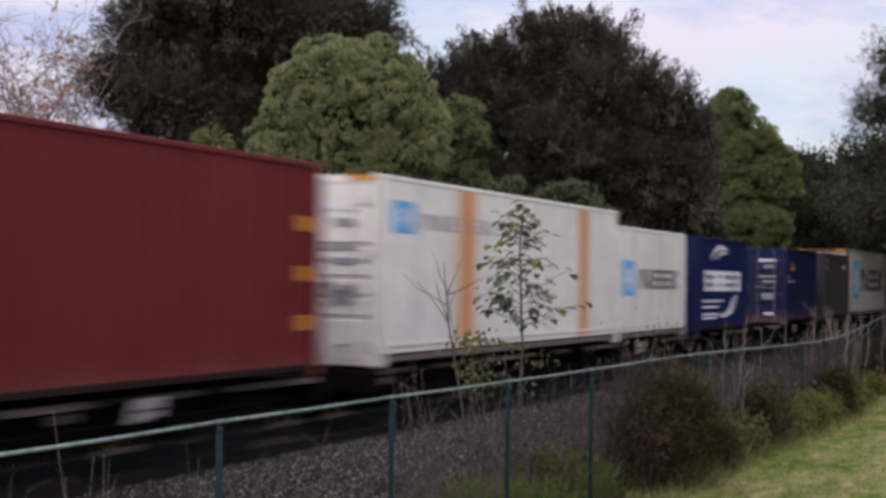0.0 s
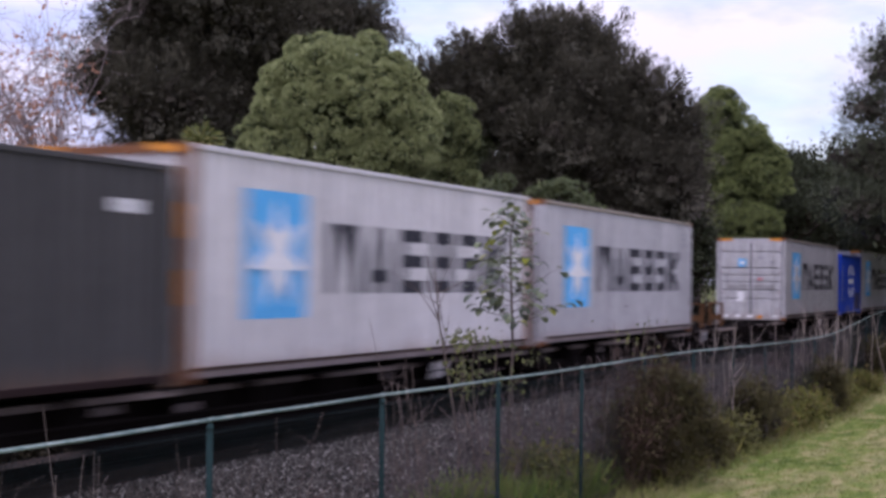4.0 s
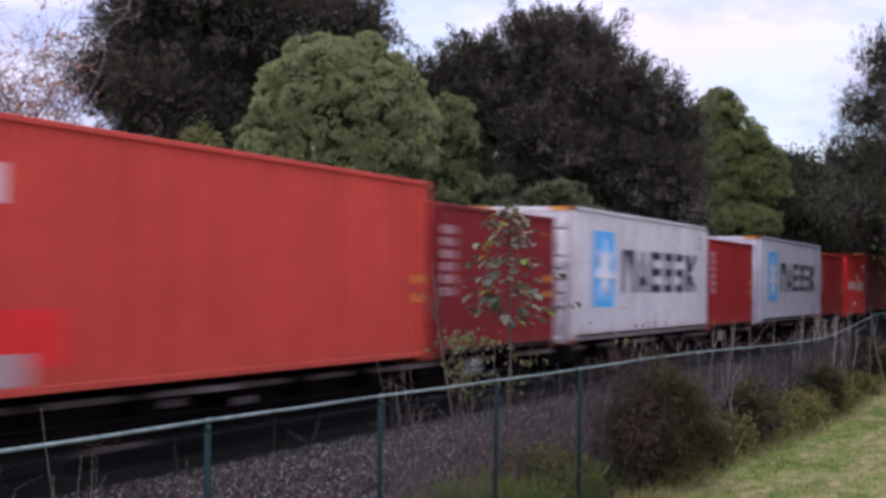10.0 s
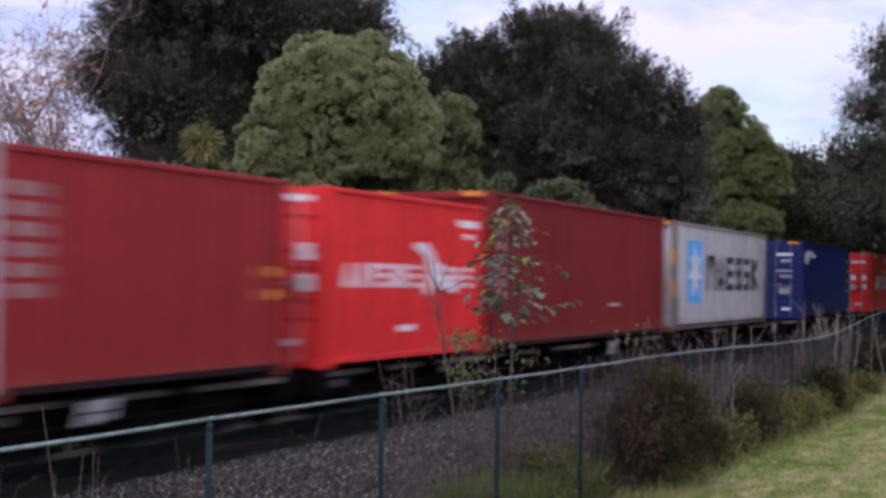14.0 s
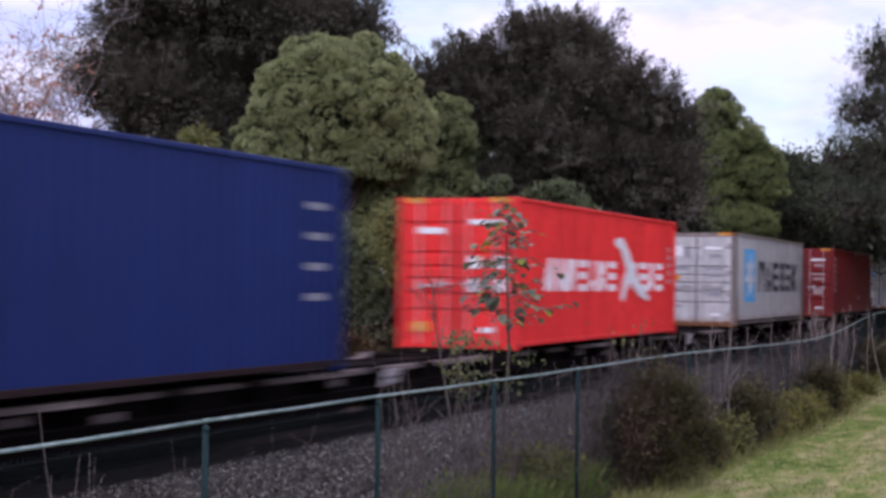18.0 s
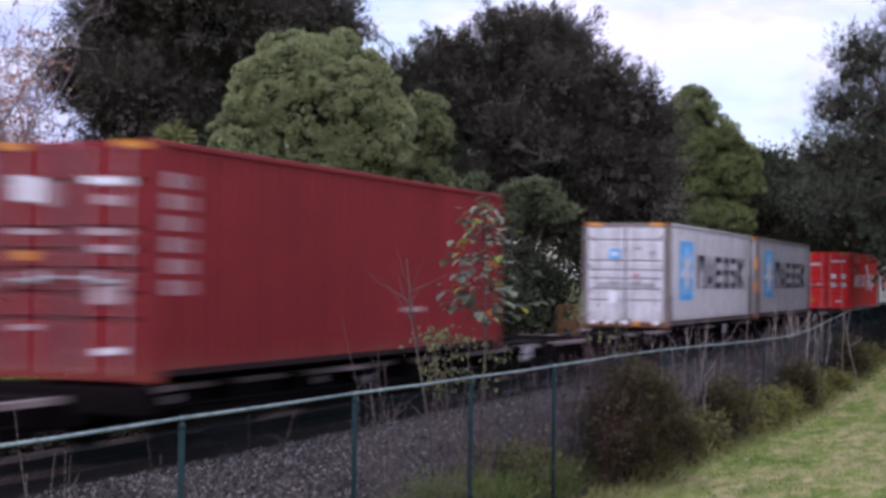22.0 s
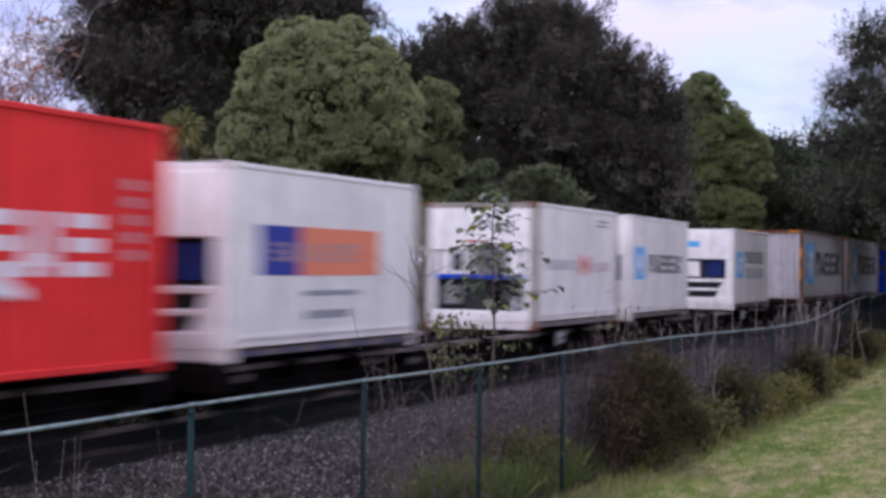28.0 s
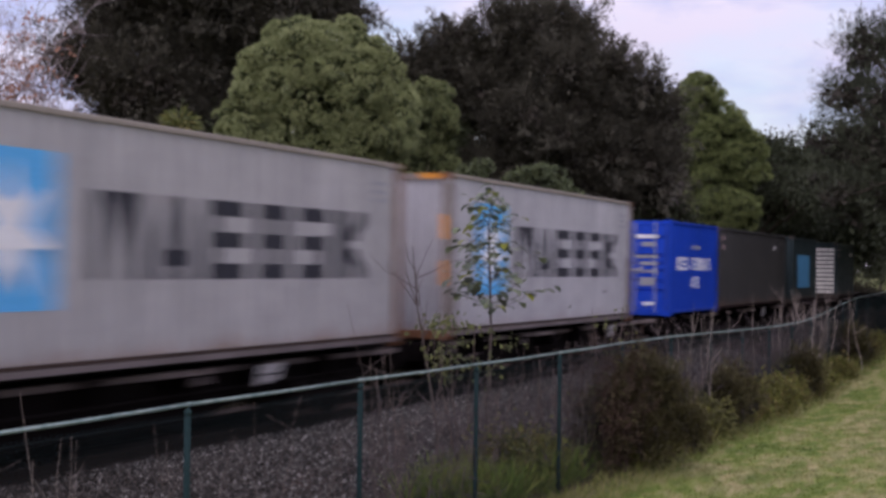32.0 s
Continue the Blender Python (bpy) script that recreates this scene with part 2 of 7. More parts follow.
M["wagon_top"] = surf("worn_deck_steel", (0.165, 0.132, 0.126), (0.075, 0.058, 0.054), 1.8, 0.75, 0.0, 0.3, spec=0.1)
# Dark iron with the shade beneath the wagon in its colour.
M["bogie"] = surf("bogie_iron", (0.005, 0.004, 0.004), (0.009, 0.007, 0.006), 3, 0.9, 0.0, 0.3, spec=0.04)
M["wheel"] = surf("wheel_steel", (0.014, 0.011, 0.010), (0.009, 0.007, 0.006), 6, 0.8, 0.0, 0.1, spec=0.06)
M["grimy_rail"] = surf("grimy_rail_steel", (0.20, 0.165, 0.165), (0.10, 0.078, 0.075), 1.6, 0.8, 0.0, 0.2, spec=0.1)
# Foot rails of the darker boxes: their shadowed look is in the colour.
M["dark_rail"] = surf("dark_grimy_rail", (0.030, 0.018, 0.018), (0.016, 0.011, 0.012), 1.6, 0.85, 0.0, 0.2, spec=0.05)
M["seam"] = surf("rusted_seam", (0.038, 0.028, 0.026), (0.075, 0.046, 0.035), 2.2, 0.9, 0.0, 0.2, spec=0.05)
M["bush_twig"] = surf("bush_twig", (0.058, 0.036, 0.028), (0.03, 0.02, 0.016), 2, 0.95, 0, 0, spec=0.08)
# Inner crown twigs: the shade between the boughs is put into their colour.
M["crown_shade_twig"] = foliage("dead_inner_twigs", [(0.030, 0.026, 0.021), (0.044, 0.038, 0.030), (0.06, 0.05, 0.04)], 0.05)
# Darker copy of the dome leaves that holds the shade of hollows.
M["dome_shade"] = foliage("dome_inner_leaves", [(0.045, 0.055, 0.025), (0.07, 0.083, 0.038), (0.10, 0.115, 0.052)], 0.15)
M["dead_strap"] = foliage("dead_strap_leaves", [(0.22, 0.17, 0.06), (0.36, 0.29, 0.09), (0.44, 0.38, 0.14)], 0.2)
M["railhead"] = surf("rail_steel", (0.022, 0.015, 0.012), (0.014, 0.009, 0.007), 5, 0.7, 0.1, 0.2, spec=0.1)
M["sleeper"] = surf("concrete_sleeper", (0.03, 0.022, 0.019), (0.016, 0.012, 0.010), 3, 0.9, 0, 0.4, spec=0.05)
M["fence_green"] = surf("green_pipe_paint", (0.13, 0.19, 0.185), (0.34, 0.385, 0.37), 9, 0.7, 0.0, 0.25, 45, rnd=0.08, spec=0.15)
M["fence_post"] = surf("green_post_paint", (0.018, 0.040, 0.042), (0.030, 0.055, 0.056), 6, 0.85, 0.0, 0.15, rnd=0.08, spec=0.08)
M["wire"] = surf("coated_wire", (0.008, 0.014, 0.016), (0.014, 0.022, 0.024), 6, 0.7, 0.0, 0, rnd=0.05, spec=0.08)
M["bark"] = surf("bark", (0.075, 0.058, 0.045), (0.035, 0.028, 0.023), 5, 0.95, 0, 0.8, dist=0.02)
M["pale_bark"] = surf("pale_bark", (0.30, 0.245, 0.245), (0.20, 0.155, 0.155), 5, 0.9, 0, 0.5, dist=0.01)
M["twig"] = surf("grey_twig", (0.20, 0.16, 0.17), (0.12, 0.095, 0.10), 2, 0.95, 0, 0)
M["dry_stalk"] = surf("dry_stalk", (0.30, 0.25, 0.225), (0.18, 0.14, 0.125), 2, 0.9, 0, 0)
M["dark_stalk"] = surf("dead_stalk", (0.12, 0.092, 0.082), (0.065, 0.05, 0.045), 2, 0.95, 0, 0)
M["dome_leaf"] = foliage("dome_leaves", [(0.165, 0.195, 0.088), (0.238, 0.272, 0.128), (0.32, 0.352, 0.168), (0.44, 0.455, 0.225)])
M["dome_leaf_2"] = foliage("dome_leaves_yellow", [(0.13, 0.165, 0.065), (0.18, 0.22, 0.085), (0.235, 0.275, 0.105), (0.31, 0.335, 0.135)])
M["dull_dome_leaf"] = foliage("dull_dome_leaves", [(0.13, 0.155, 0.07), (0.19, 0.22, 0.10), (0.26, 0.29, 0.13), (0.34, 0.36, 0.175)])
M["dark_leaf"] = foliage("dark_needles", [(0.062, 0.057, 0.044), (0.082, 0.077, 0.058), (0.107, 0.099, 0.076), (0.145, 0.132, 0.10)], 0.15)
M["pine_leaf"] = foliage("pine_needles", [(0.048, 0.056, 0.036), (0.08, 0.09, 0.058), (0.12, 0.13, 0.085)], 0.15)
M["mid_leaf"] = foliage("shrub_leaves", [(0.09, 0.11, 0.06), (0.145, 0.17, 0.092), (0.205, 0.235, 0.13)], 0.2)
M["shrub_green"] = foliage("bright_shrub_leaves", [(0.13, 0.20, 0.075), (0.19, 0.28, 0.105), (0.25, 0.345, 0.13)], 0.25)
M["straggly_leaf"] = foliage("straggly_leaves", [(0.10, 0.105, 0.04), (0.17, 0.17, 0.055), (0.27, 0.25, 0.09)], 0.25)
M["cabbage_leaf"] = foliage("strap_leaves", [(0.06, 0.085, 0.03), (0.13, 0.15, 0.05), (0.25, 0.22, 0.08)], 0.2)
M["autumn_leaf"] = foliage("autumn_leaves", [(0.40, 0.20, 0.13), (0.48, 0.27, 0.19), (0.34, 0.17, 0.12)], 0.3)
M["sapling_leaf"] = foliage("sapling_leaves", [(0.045, 0.062, 0.035), (0.075, 0.10, 0.05), (0.12, 0.15, 0.065), (0.26, 0.27, 0.05)], 0.3, 0.35)
M["weed_leaf"] = foliage("weed_leaves", [(0.06, 0.055, 0.028), (0.11, 0.11, 0.042), (0.20, 0.19, 0.065)], 0.3)
M["low_leaf"] = foliage("low_shrub_leaves", [(0.06, 0.07, 0.04), (0.095, 0.105, 0.055), (0.13, 0.14, 0.07), (0.21, 0.215, 0.07)], 0.3)
M["fence_weed"] = foliage("fence_weed_leaves", [(0.05, 0.06, 0.02), (0.105, 0.125, 0.032), (0.22, 0.235, 0.052), (0.20, 0.13, 0.065)], 0.3)
M["worn_rail"] = paint("worn_rail_paint", (0.29, 0.25, 0.215), 0.5, 0.5)
M["sign_white"] = surf("grimy_white_mark", (0.36, 0.34, 0.35), (0.22, 0.20, 0.20), 3, rnd=0.1, bump=0)
M["tuft_blade"] = foliage("tuft_blades", [(0.075, 0.12, 0.024), (0.15, 0.235, 0.038), (0.25, 0.32, 0.07), (0.22, 0.16, 0.09)], 0.35)
M["dirty_post"] = paint("dirty_post_paint", (0.20, 0.165, 0.15), 0.5, 0.35)
M["brown_stalk"] = surf("brown_stalk", (0.16, 0.12, 0.107), (0.085, 0.062, 0.056), 2, 0.95, 0, 0)
M["gorse_leaf"] = foliage("dark_bush_leaves", [(0.026, 0.017, 0.012), (0.058, 0.036, 0.022), (0.088, 0.070, 0.036), (0.145, 0.150, 0.058)], 0.15)
M["far_leaf"] = foliage("far_leaves", [(0.026, 0.031, 0.018), (0.045, 0.053, 0.029), (0.068, 0.077, 0.042)], 0.15)
# Shade as colour: dark cores of broad crowns and the added brush rows.
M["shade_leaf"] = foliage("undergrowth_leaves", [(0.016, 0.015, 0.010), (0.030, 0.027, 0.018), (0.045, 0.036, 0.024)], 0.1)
M["brown_leaf"] = foliage("brown_leaves", [(0.06, 0.035, 0.022), (0.12, 0.065, 0.035), (0.10, 0.08, 0.035)], 0.2)
M["grass_blade"] = foliage("grass_blades", [(0.075, 0.10, 0.022), (0.13, 0.165, 0.035), (0.20, 0.21, 0.06), (0.27, 0.235, 0.11)], 0.3)
M["lush_grass"] = foliage("lush_grass_blades", [(0.16, 0.26, 0.03), (0.28, 0.42, 0.045), (0.38, 0.46, 0.08), (0.36, 0.28, 0.10)], 0.3)
M["dry_grass"] = foliage("dry_grass_blades", [(0.14, 0.085, 0.06), (0.21, 0.14, 0.10), (0.29, 0.21, 0.15), (0.16, 0.16, 0.05)], 0.2)


def lawn_colours(t):
    """The mown strip's patches of green and straw, shared by soil and blades."""
    big = noise_node(t, object_vec(t, (0.35, 1.2, 1)), 0.6, 5)
    mid = noise_node(t, object_vec(t, (0.7, 1.6, 1)), 2.4, 5)
    a = ramp_node(t, big, [(0.36, (0.075, 0.112, 0.024)), (0.45, (0.15, 0.19, 0.042)), (0.55, (0.33, 0.275, 0.15)), (0.63, (0.115, 0.15, 0.036))])
    b = ramp_node(t, mid, [(0.38, (0.070, 0.108, 0.022)), (0.52, (0.16, 0.195, 0.045)), (0.62, (0.34, 0.28, 0.15))])
    return mix_node(t, 0.5, a, b), mid


def lawn_blade():
    m, t, p = base_nodes("lawn_blades")
    c, _ = lawn_colours(t)
    g = t.nodes.new("ShaderNodeNewGeometry")
    c = mix_node(t, 0.5, c, mix_node(t, 1.0, c, ramp_node(t, g.outputs["Random Per Island"], [(0.0, (0.75, 0.78, 0.7)), (1.0, (1.3, 1.28, 1.2))]), "MULTIPLY"))
    t.links.new(c, p.inputs["Base Color"])
    p.inputs["Roughness"].default_value = 0.8
    p.inputs["Specular IOR Level"].default_value = 0.15
    return m


M["lawn_blade"] = lawn_blade()


# ---- mesh helpers ----
class Geo:
    """Gathers vertices and faces of one mesh."""

    def __init__(self):
        self.v, self.f, self.cuts = [], [], []

    def box(self, x0, x1, y0, y1, z0, z1, c=0.0):
        if c <= 0:
            n = len(self.v)
            self.v += [(x, y, z) for x in (x0, x1) for y in (y0, y1) for z in (z0, z1)]
            self.f += [tuple(n + i for i in q) for q in ((0, 1, 3, 2), (4, 6, 7, 5), (0, 4, 5, 1), (2, 3, 7, 6), (0, 2, 6, 4), (1, 5, 7, 3))]
            return self
        bm = bmesh.new()
        bmesh.ops.create_cube(bm, size=1)
        for v in bm.verts:
            v.co = Vector(((x0 + x1) / 2 + v.co.x * (x1 - x0), (y0 + y1) / 2 + v.co.y * (y1 - y0), (z0 + z1) / 2 + v.co.z * (z1 - z0)))
        bmesh.ops.bevel(bm, geom=list(bm.edges), offset=c, segments=1, affect="EDGES", clamp_overlap=True)
        return self.take(bm)

    def cut(self):
        """Ends one loose piece; the next one becomes an object of its own."""
        self.cuts.append((len(self.v), len(self.f)))

    def pieces(self):
        out, v0, f0 = [], 0, 0
        for v1, f1 in self.cuts:
            g = Geo()
            g.v = self.v[v0:v1]
            g.f = [tuple(i - v0 for i in f) for f in self.f[f0:f1]]
            out.append(g)
            v0, f0 = v1, f1
        return out

    def take(self, bm):
        n = len(self.v)
        bm.verts.index_update()
        self.v += [tuple(v.co) for v in bm.verts]
        self.f += [tuple(n + v.index for v in f.verts) for f in bm.faces]
        bm.free()
        return self

    def tube(self, pts, radii, sides=6, cap=True):
        """A bent, tapered tube through the points."""
        pts = [Vector(p) for p in pts]
        n0 = len(self.v)
        for i, p in enumerate(pts):
            d = (pts[min(i + 1, len(pts) - 1)] - pts[max(i - 1, 0)]).normalized()
            a = d.orthogonal().normalized() if abs(d.z) > 0.95 else d.cross(Vector((0, 0, 1))).normalized()
            b = d.cross(a)
            for k in range(sides):
                ang = 2 * math.pi * k / sides
                self.v.append(tuple(p + (a * math.cos(ang) + b * math.sin(ang)) * radii[i]))
        for i in range(len(pts) - 1):
            for k in range(sides):
                k2 = (k + 1) % sides
                q = n0 + i * sides
                self.f.append((q + k, q + k2, q + sides + k2, q + sides + k))
        if cap:
            self.f.append(tuple(n0 + k for k in reversed(range(sides))))
            self.f.append(tuple(n0 + (len(pts) - 1) * sides + k for k in range(sides)))
        return self

    def disc_y(self, x, z, r, y0, y1, sides=18, rz=None):
        """A round plate that faces along y."""
        rz = rz or r
        n = len(self.v)
        for y in (y0, y1):
            self.v += [(x + r * math.cos(2 * math.pi * k / sides), y, z + rz * math.sin(2 * math.pi * k / sides)) for k in range(sides)]
        self.f.append(tuple(n + k for k in range(sides)))
        self.f.append(tuple(n + sides + k for k in reversed(range(sides))))
        for k in range(sides):
            k2 = (k + 1) % sides
            self.f.append((n + k, n + sides + k, n + sides + k2, n + k2))
        return self

    def prism_y(self, pts, y0, y1):
        """An outline in x and z, given a thickness along y."""
        n, m = len(self.v), len(pts)
        self.v += [(x, y0, z) for x, z in pts] + [(x, y1, z) for x, z in pts]
        self.f.append(tuple(n + k for k in range(m)))
        self.f.append(tuple(n + m + k for k in reversed(range(m))))
        for k in range(m):
            k2 = (k + 1) % m
            self.f.append((n + k, n + m + k, n + m + k2, n + k2))
        return self

    def mesh(self, name, smooth=False):
        me = bpy.data.meshes.new(name)
        me.from_pydata(self.v, [], self.f)
        if smooth:
            me.polygons.foreach_set("use_smooth", [True] * len(me.polygons))
        me.update()
        return me


def part(name, geo, material, parent, label="", smooth=False, kind=""):
    """Links a mesh as one object under a thing or under a part."""
    if isinstance(geo, Geo) and geo.cuts:
        return [part(name, g, material, parent, label, smooth, kind) for g in geo.pieces()][0]
    me = geo if isinstance(geo, bpy.types.Mesh) else geo.mesh(name, smooth)
    if material is not None and not me.materials:
        me.materials.append(material)
    ob = new(name, me)
    ob.parent = parent
    return tagged(ob, label, kind=kind)


def root(name, m, label, category, group=""):
    ob = new(name)
    ob.empty_display_size = 0.3
    ob.matrix_world = m
    return tagged(ob, label, category, group)


def quads_mesh(name, verts, per=4):
    """A mesh of loose faces from an array (n, per, 3)."""
    n = len(verts)
    me = bpy.data.meshes.new(name)
    me.vertices.add(n * per)
    me.vertices.foreach_set("co", verts.astype(np.float32).ravel())
    me.loops.add(n * per)
    me.loops.foreach_set("vertex_index", np.arange(n * per, dtype=np.int32))
    me.polygons.add(n)
    me.polygons.foreach_set("loop_start", np.arange(0, n * per, per, dtype=np.int32))
    me.update(calc_edges=True)
    return me


def unit(a):
    return a / np.maximum(np.linalg.norm(a, axis=-1, keepdims=True), 1e-9)


def leaf_quads(rng, p, d, length, width, fold=0.15, flat=0.0):
    """Pointed leaves that start at p and grow along d."""
    n = len(p)
    d = unit(d)
    s = unit(np.cross(d, rng.normal(size=(n, 3))))
    if flat:
        s = unit(s * (1 - flat) + unit(np.cross(d, np.array([0.0, 0.0, 1.0])) + 1e-6) * flat)
    up = np.cross(s, d)
    length = np.asarray(length).reshape(-1, 1) * np.ones((n, 1))
    width = np.asarray(width).reshape(-1, 1) * np.ones((n, 1))
    mid = p + d * length * 0.45 + up * length * fold
    return np.stack([p, mid + s * width / 2, p + d * length, mid - s * width / 2], axis=1)


def lobe_points(rng, lobes, n, lo=0.85, hi=1.0, drop=0.82, low=-1.0):
    """Points in the outer shells of a crown's lobes (u, v, z, ru, rv, rz), with their outward ways."""
    L = np.array(lobes, float)
    area = L[:, 3] * L[:, 5] + L[:, 4] * L[:, 5]
    which = rng.choice(len(L), size=n * 2, p=area / area.sum())
    d = unit(rng.normal(size=(n * 2, 3)))
    keep = d[:, 2] > low
    r = rng.uniform(lo, hi, size=(n * 2, 1))
    p = L[which, :3] + d * r * L[which, 3:]
    for i in range(len(L)):
        q = np.linalg.norm((p - L[i, :3]) / L[i, 3:], axis=1)
        keep &= (q > drop) | (which == i)
    p, d, which = p[keep][:n], d[keep][:n], which[keep][:n]
    return p, unit(d / L[which, 3:])


def crown(rng, lobes, style, clumps, per, size, core=0):
    """Leaves of a crown, in clumps on the lobes."""
    L = np.array(lobes, float)
    L[:, 3:] = np.maximum(L[:, 3:] * 0.45, L[:, 3:] - size * (0.36 if style == "feather" else 0.3))
    if style == "feather":
        mean = L[:, 3:].mean()
        sc, _ = lobe_points(rng, L, 90, 0.76, 0.97, low=-0.8)
        sr = rng.uniform(0.22, 0.42, (len(sc), 1)) * mean * np.array([1.0, 1.0, 0.62])
        L = np.concatenate([np.concatenate([L[:, :3], L[:, 3:] * 0.66], 1), np.concatenate([sc, sr], 1)])
    elif style == "dome":
        mean = L[:, 3:].mean()
        sc, _ = lobe_points(rng, L, 30 + 14 * len(L), 0.80, 0.90, low=-0.45)
        sr = rng.uniform(0.20, 0.36, (len(sc), 1)) * mean * np.array([1.0, 1.0, 0.75])
        L = np.concatenate([np.concatenate([L[:, :3], L[:, 3:] * 0.87], 1), np.concatenate([sc, sr], 1)])
    lobes = L
    c, nrm = lobe_points(rng, lobes, clumps, 0.86, 1.0, low=-0.75)
    k = len(c)
    out = []
    if style == "dome":
        rad = rng.uniform(0.12, 0.28, size=(k, 1, 1)) * size
        d = unit(rng.normal(size=(k, per, 3)) + nrm[:, None, :] * 0.9 + np.array([0, 0, 0.45]))
        p = c[:, None, :] + d * rad * rng.uniform(0.86, 1.0, size=(k, per, 1)) * np.array([1, 1, 0.75])
        way = d * 0.7 + np.array([0, 0, -0.25]) + rng.normal(size=(k, per, 3)) * 0.25
        out.append(leaf_quads(rng, p.reshape(-1, 3), way.reshape(-1, 3), rng.uniform(0.06, 0.12, k * per) * size, rng.uniform(0.026, 0.046, k * per) * size))
    elif style == "feather":
        rad = rng.uniform(0.5, 1.25, size=(k, 1, 1)) * size
        axis = unit(nrm + np.array([0, 0, 0.45]) + rng.normal(size=(k, 3)) * 0.35)
        along = rng.uniform(0.0, 1.0, size=(k, per, 1))
        off = rng.normal(size=(k, per, 3)) * 0.24 * (1.15 - along)
        p = c[:, None, :] + (axis[:, None, :] * along + off) * rad
        way = axis[:, None, :] * 0.9 + off * 2.2 + rng.normal(size=(k, per, 3)) * 0.25
        out.append(leaf_quads(rng, p.reshape(-1, 3), way.reshape(-1, 3), rng.uniform(0.09, 0.22, k * per) * size, rng.uniform(0.028, 0.052, k * per) * size, 0.15, 0.6))
    else:
        rad = rng.uniform(0.25, 0.6, size=(k, 1, 1)) * size
        p = c[:, None, :] + rng.normal(size=(k, per, 3)) * rad * 0.6
        way = rng.normal(size=(k, per, 3)) + nrm[:, None, :] * 0.8
        out.append(leaf_quads(rng, p.reshape(-1, 3), way.reshape(-1, 3), rng.uniform(0.10, 0.2, k * per) * size, rng.uniform(0.05, 0.1, k * per) * size))
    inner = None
    # The core fills the crown with leaves in its shade colour.
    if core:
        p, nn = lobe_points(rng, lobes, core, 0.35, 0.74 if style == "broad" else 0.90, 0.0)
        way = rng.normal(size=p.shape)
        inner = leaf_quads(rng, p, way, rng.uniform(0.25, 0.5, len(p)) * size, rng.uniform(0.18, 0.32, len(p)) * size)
    return np.concatenate(out), inner


def branch_path(rng, a, b, bend=0.12, steps=5):
    a, b = Vector(a), Vector(b)
    ln = (b - a).length
    pts = []
    for i in range(steps + 1):
        t = i / steps
        w = math.sin(math.pi * t) * bend * ln
        pts.append(a.lerp(b, t) + Vector(rng.normal(size=3)) * w * 0.5)
    return pts


def tree(name, x, y, turn, lobes, style, material, label, category, clumps, per, size, core=0, seed=1, trunk_r=0.3, bark="bark", group=""):
    """A tree: tapered trunk, limbs into the lobes, and a crown of many leaves. Lobes are (across, deep, height, radii)."""
    rng = np.random.default_rng(seed)
    z = ground_z(x, y)
    lobes = [(l[0], l[1], l[2] - z, *l[3:]) for l in lobes]
    ob = root(name, pose(x, y, z, 0, 0, turn), label, category, group)
    mid = np.mean([l[:3] for l in lobes], axis=0)
    top = Vector((mid[0] * 0.5, mid[1] * 0.5, mid[2]))
    g = Geo()
    g.tube(branch_path(rng, (0, 0, -0.2), top, 0.06, 7), [trunk_r * (1.15 - 0.11 * i) for i in range(8)], 9)
    part("trunk", g, M[bark], ob, smooth=True)
    for l in lobes:
        lg = Geo()
        start = Vector((0, 0, 0)).lerp(top, 0.55 + 0.3 * rng.random())
        end = Vector(l[:3])
        lg.tube(branch_path(rng, start, end, 0.15, 5), [trunk_r * s for s in (0.5, 0.4, 0.32, 0.24, 0.16, 0.08)], 6)
        part("limb", lg, M[bark], ob, smooth=True)
    outer, inner = crown(rng, lobes, style, clumps, per, size, core)
    part("crown", quads_mesh("crown", outer), M[material], ob, kind="stuff")
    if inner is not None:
        part("dead_wood", quads_mesh("dead_wood", inner), M["crown_shade_twig"] if style == "feather" else M["dome_shade"] if style == "dome" and material != "far_leaf" else M["shade_leaf"], ob, "dark inner leaves with the crown's shade in their colour", kind="stuff")
    return ob


# ---- ground, line, fence ----
RAIL_Z = 0.64
LINE_Y = 11.07
FENCE_Y = 6.0


def step(a, b, x):
    t = min(1.0, max(0.0, (x - a) / (b - a)))
    return t * t * (3 - 2 * t)


def lie(x):
    """How the mown strip dips and rises along the fence."""
    return -0.16 * step(22, 37, x) + 0.46 * step(38, 52, x) + 0.12 * step(52, 62, x)


def ground_z(x, y):
    near = lie(x) * (1 - step(7.0, 9.0, y))
    far = 0.85 * step(14.6, 21.0, y)
    rough = 0.05 * noise.noise(Vector((x * 0.35, y * 0.35, 0.0))) if -5 < x < 140 and -10 < y < 60 else 0.0
    return near + far + rough


def axis_steps(fine, coarse_end):
    a, b, s = fine
    xs = list(np.arange(a, b + s / 2, s))
    lo, hi, st = a, b, s
    while hi < coarse_end:
        st *= 1.5
        lo, hi = lo - st, hi + st
        xs = [lo] + xs + [hi]
    return xs


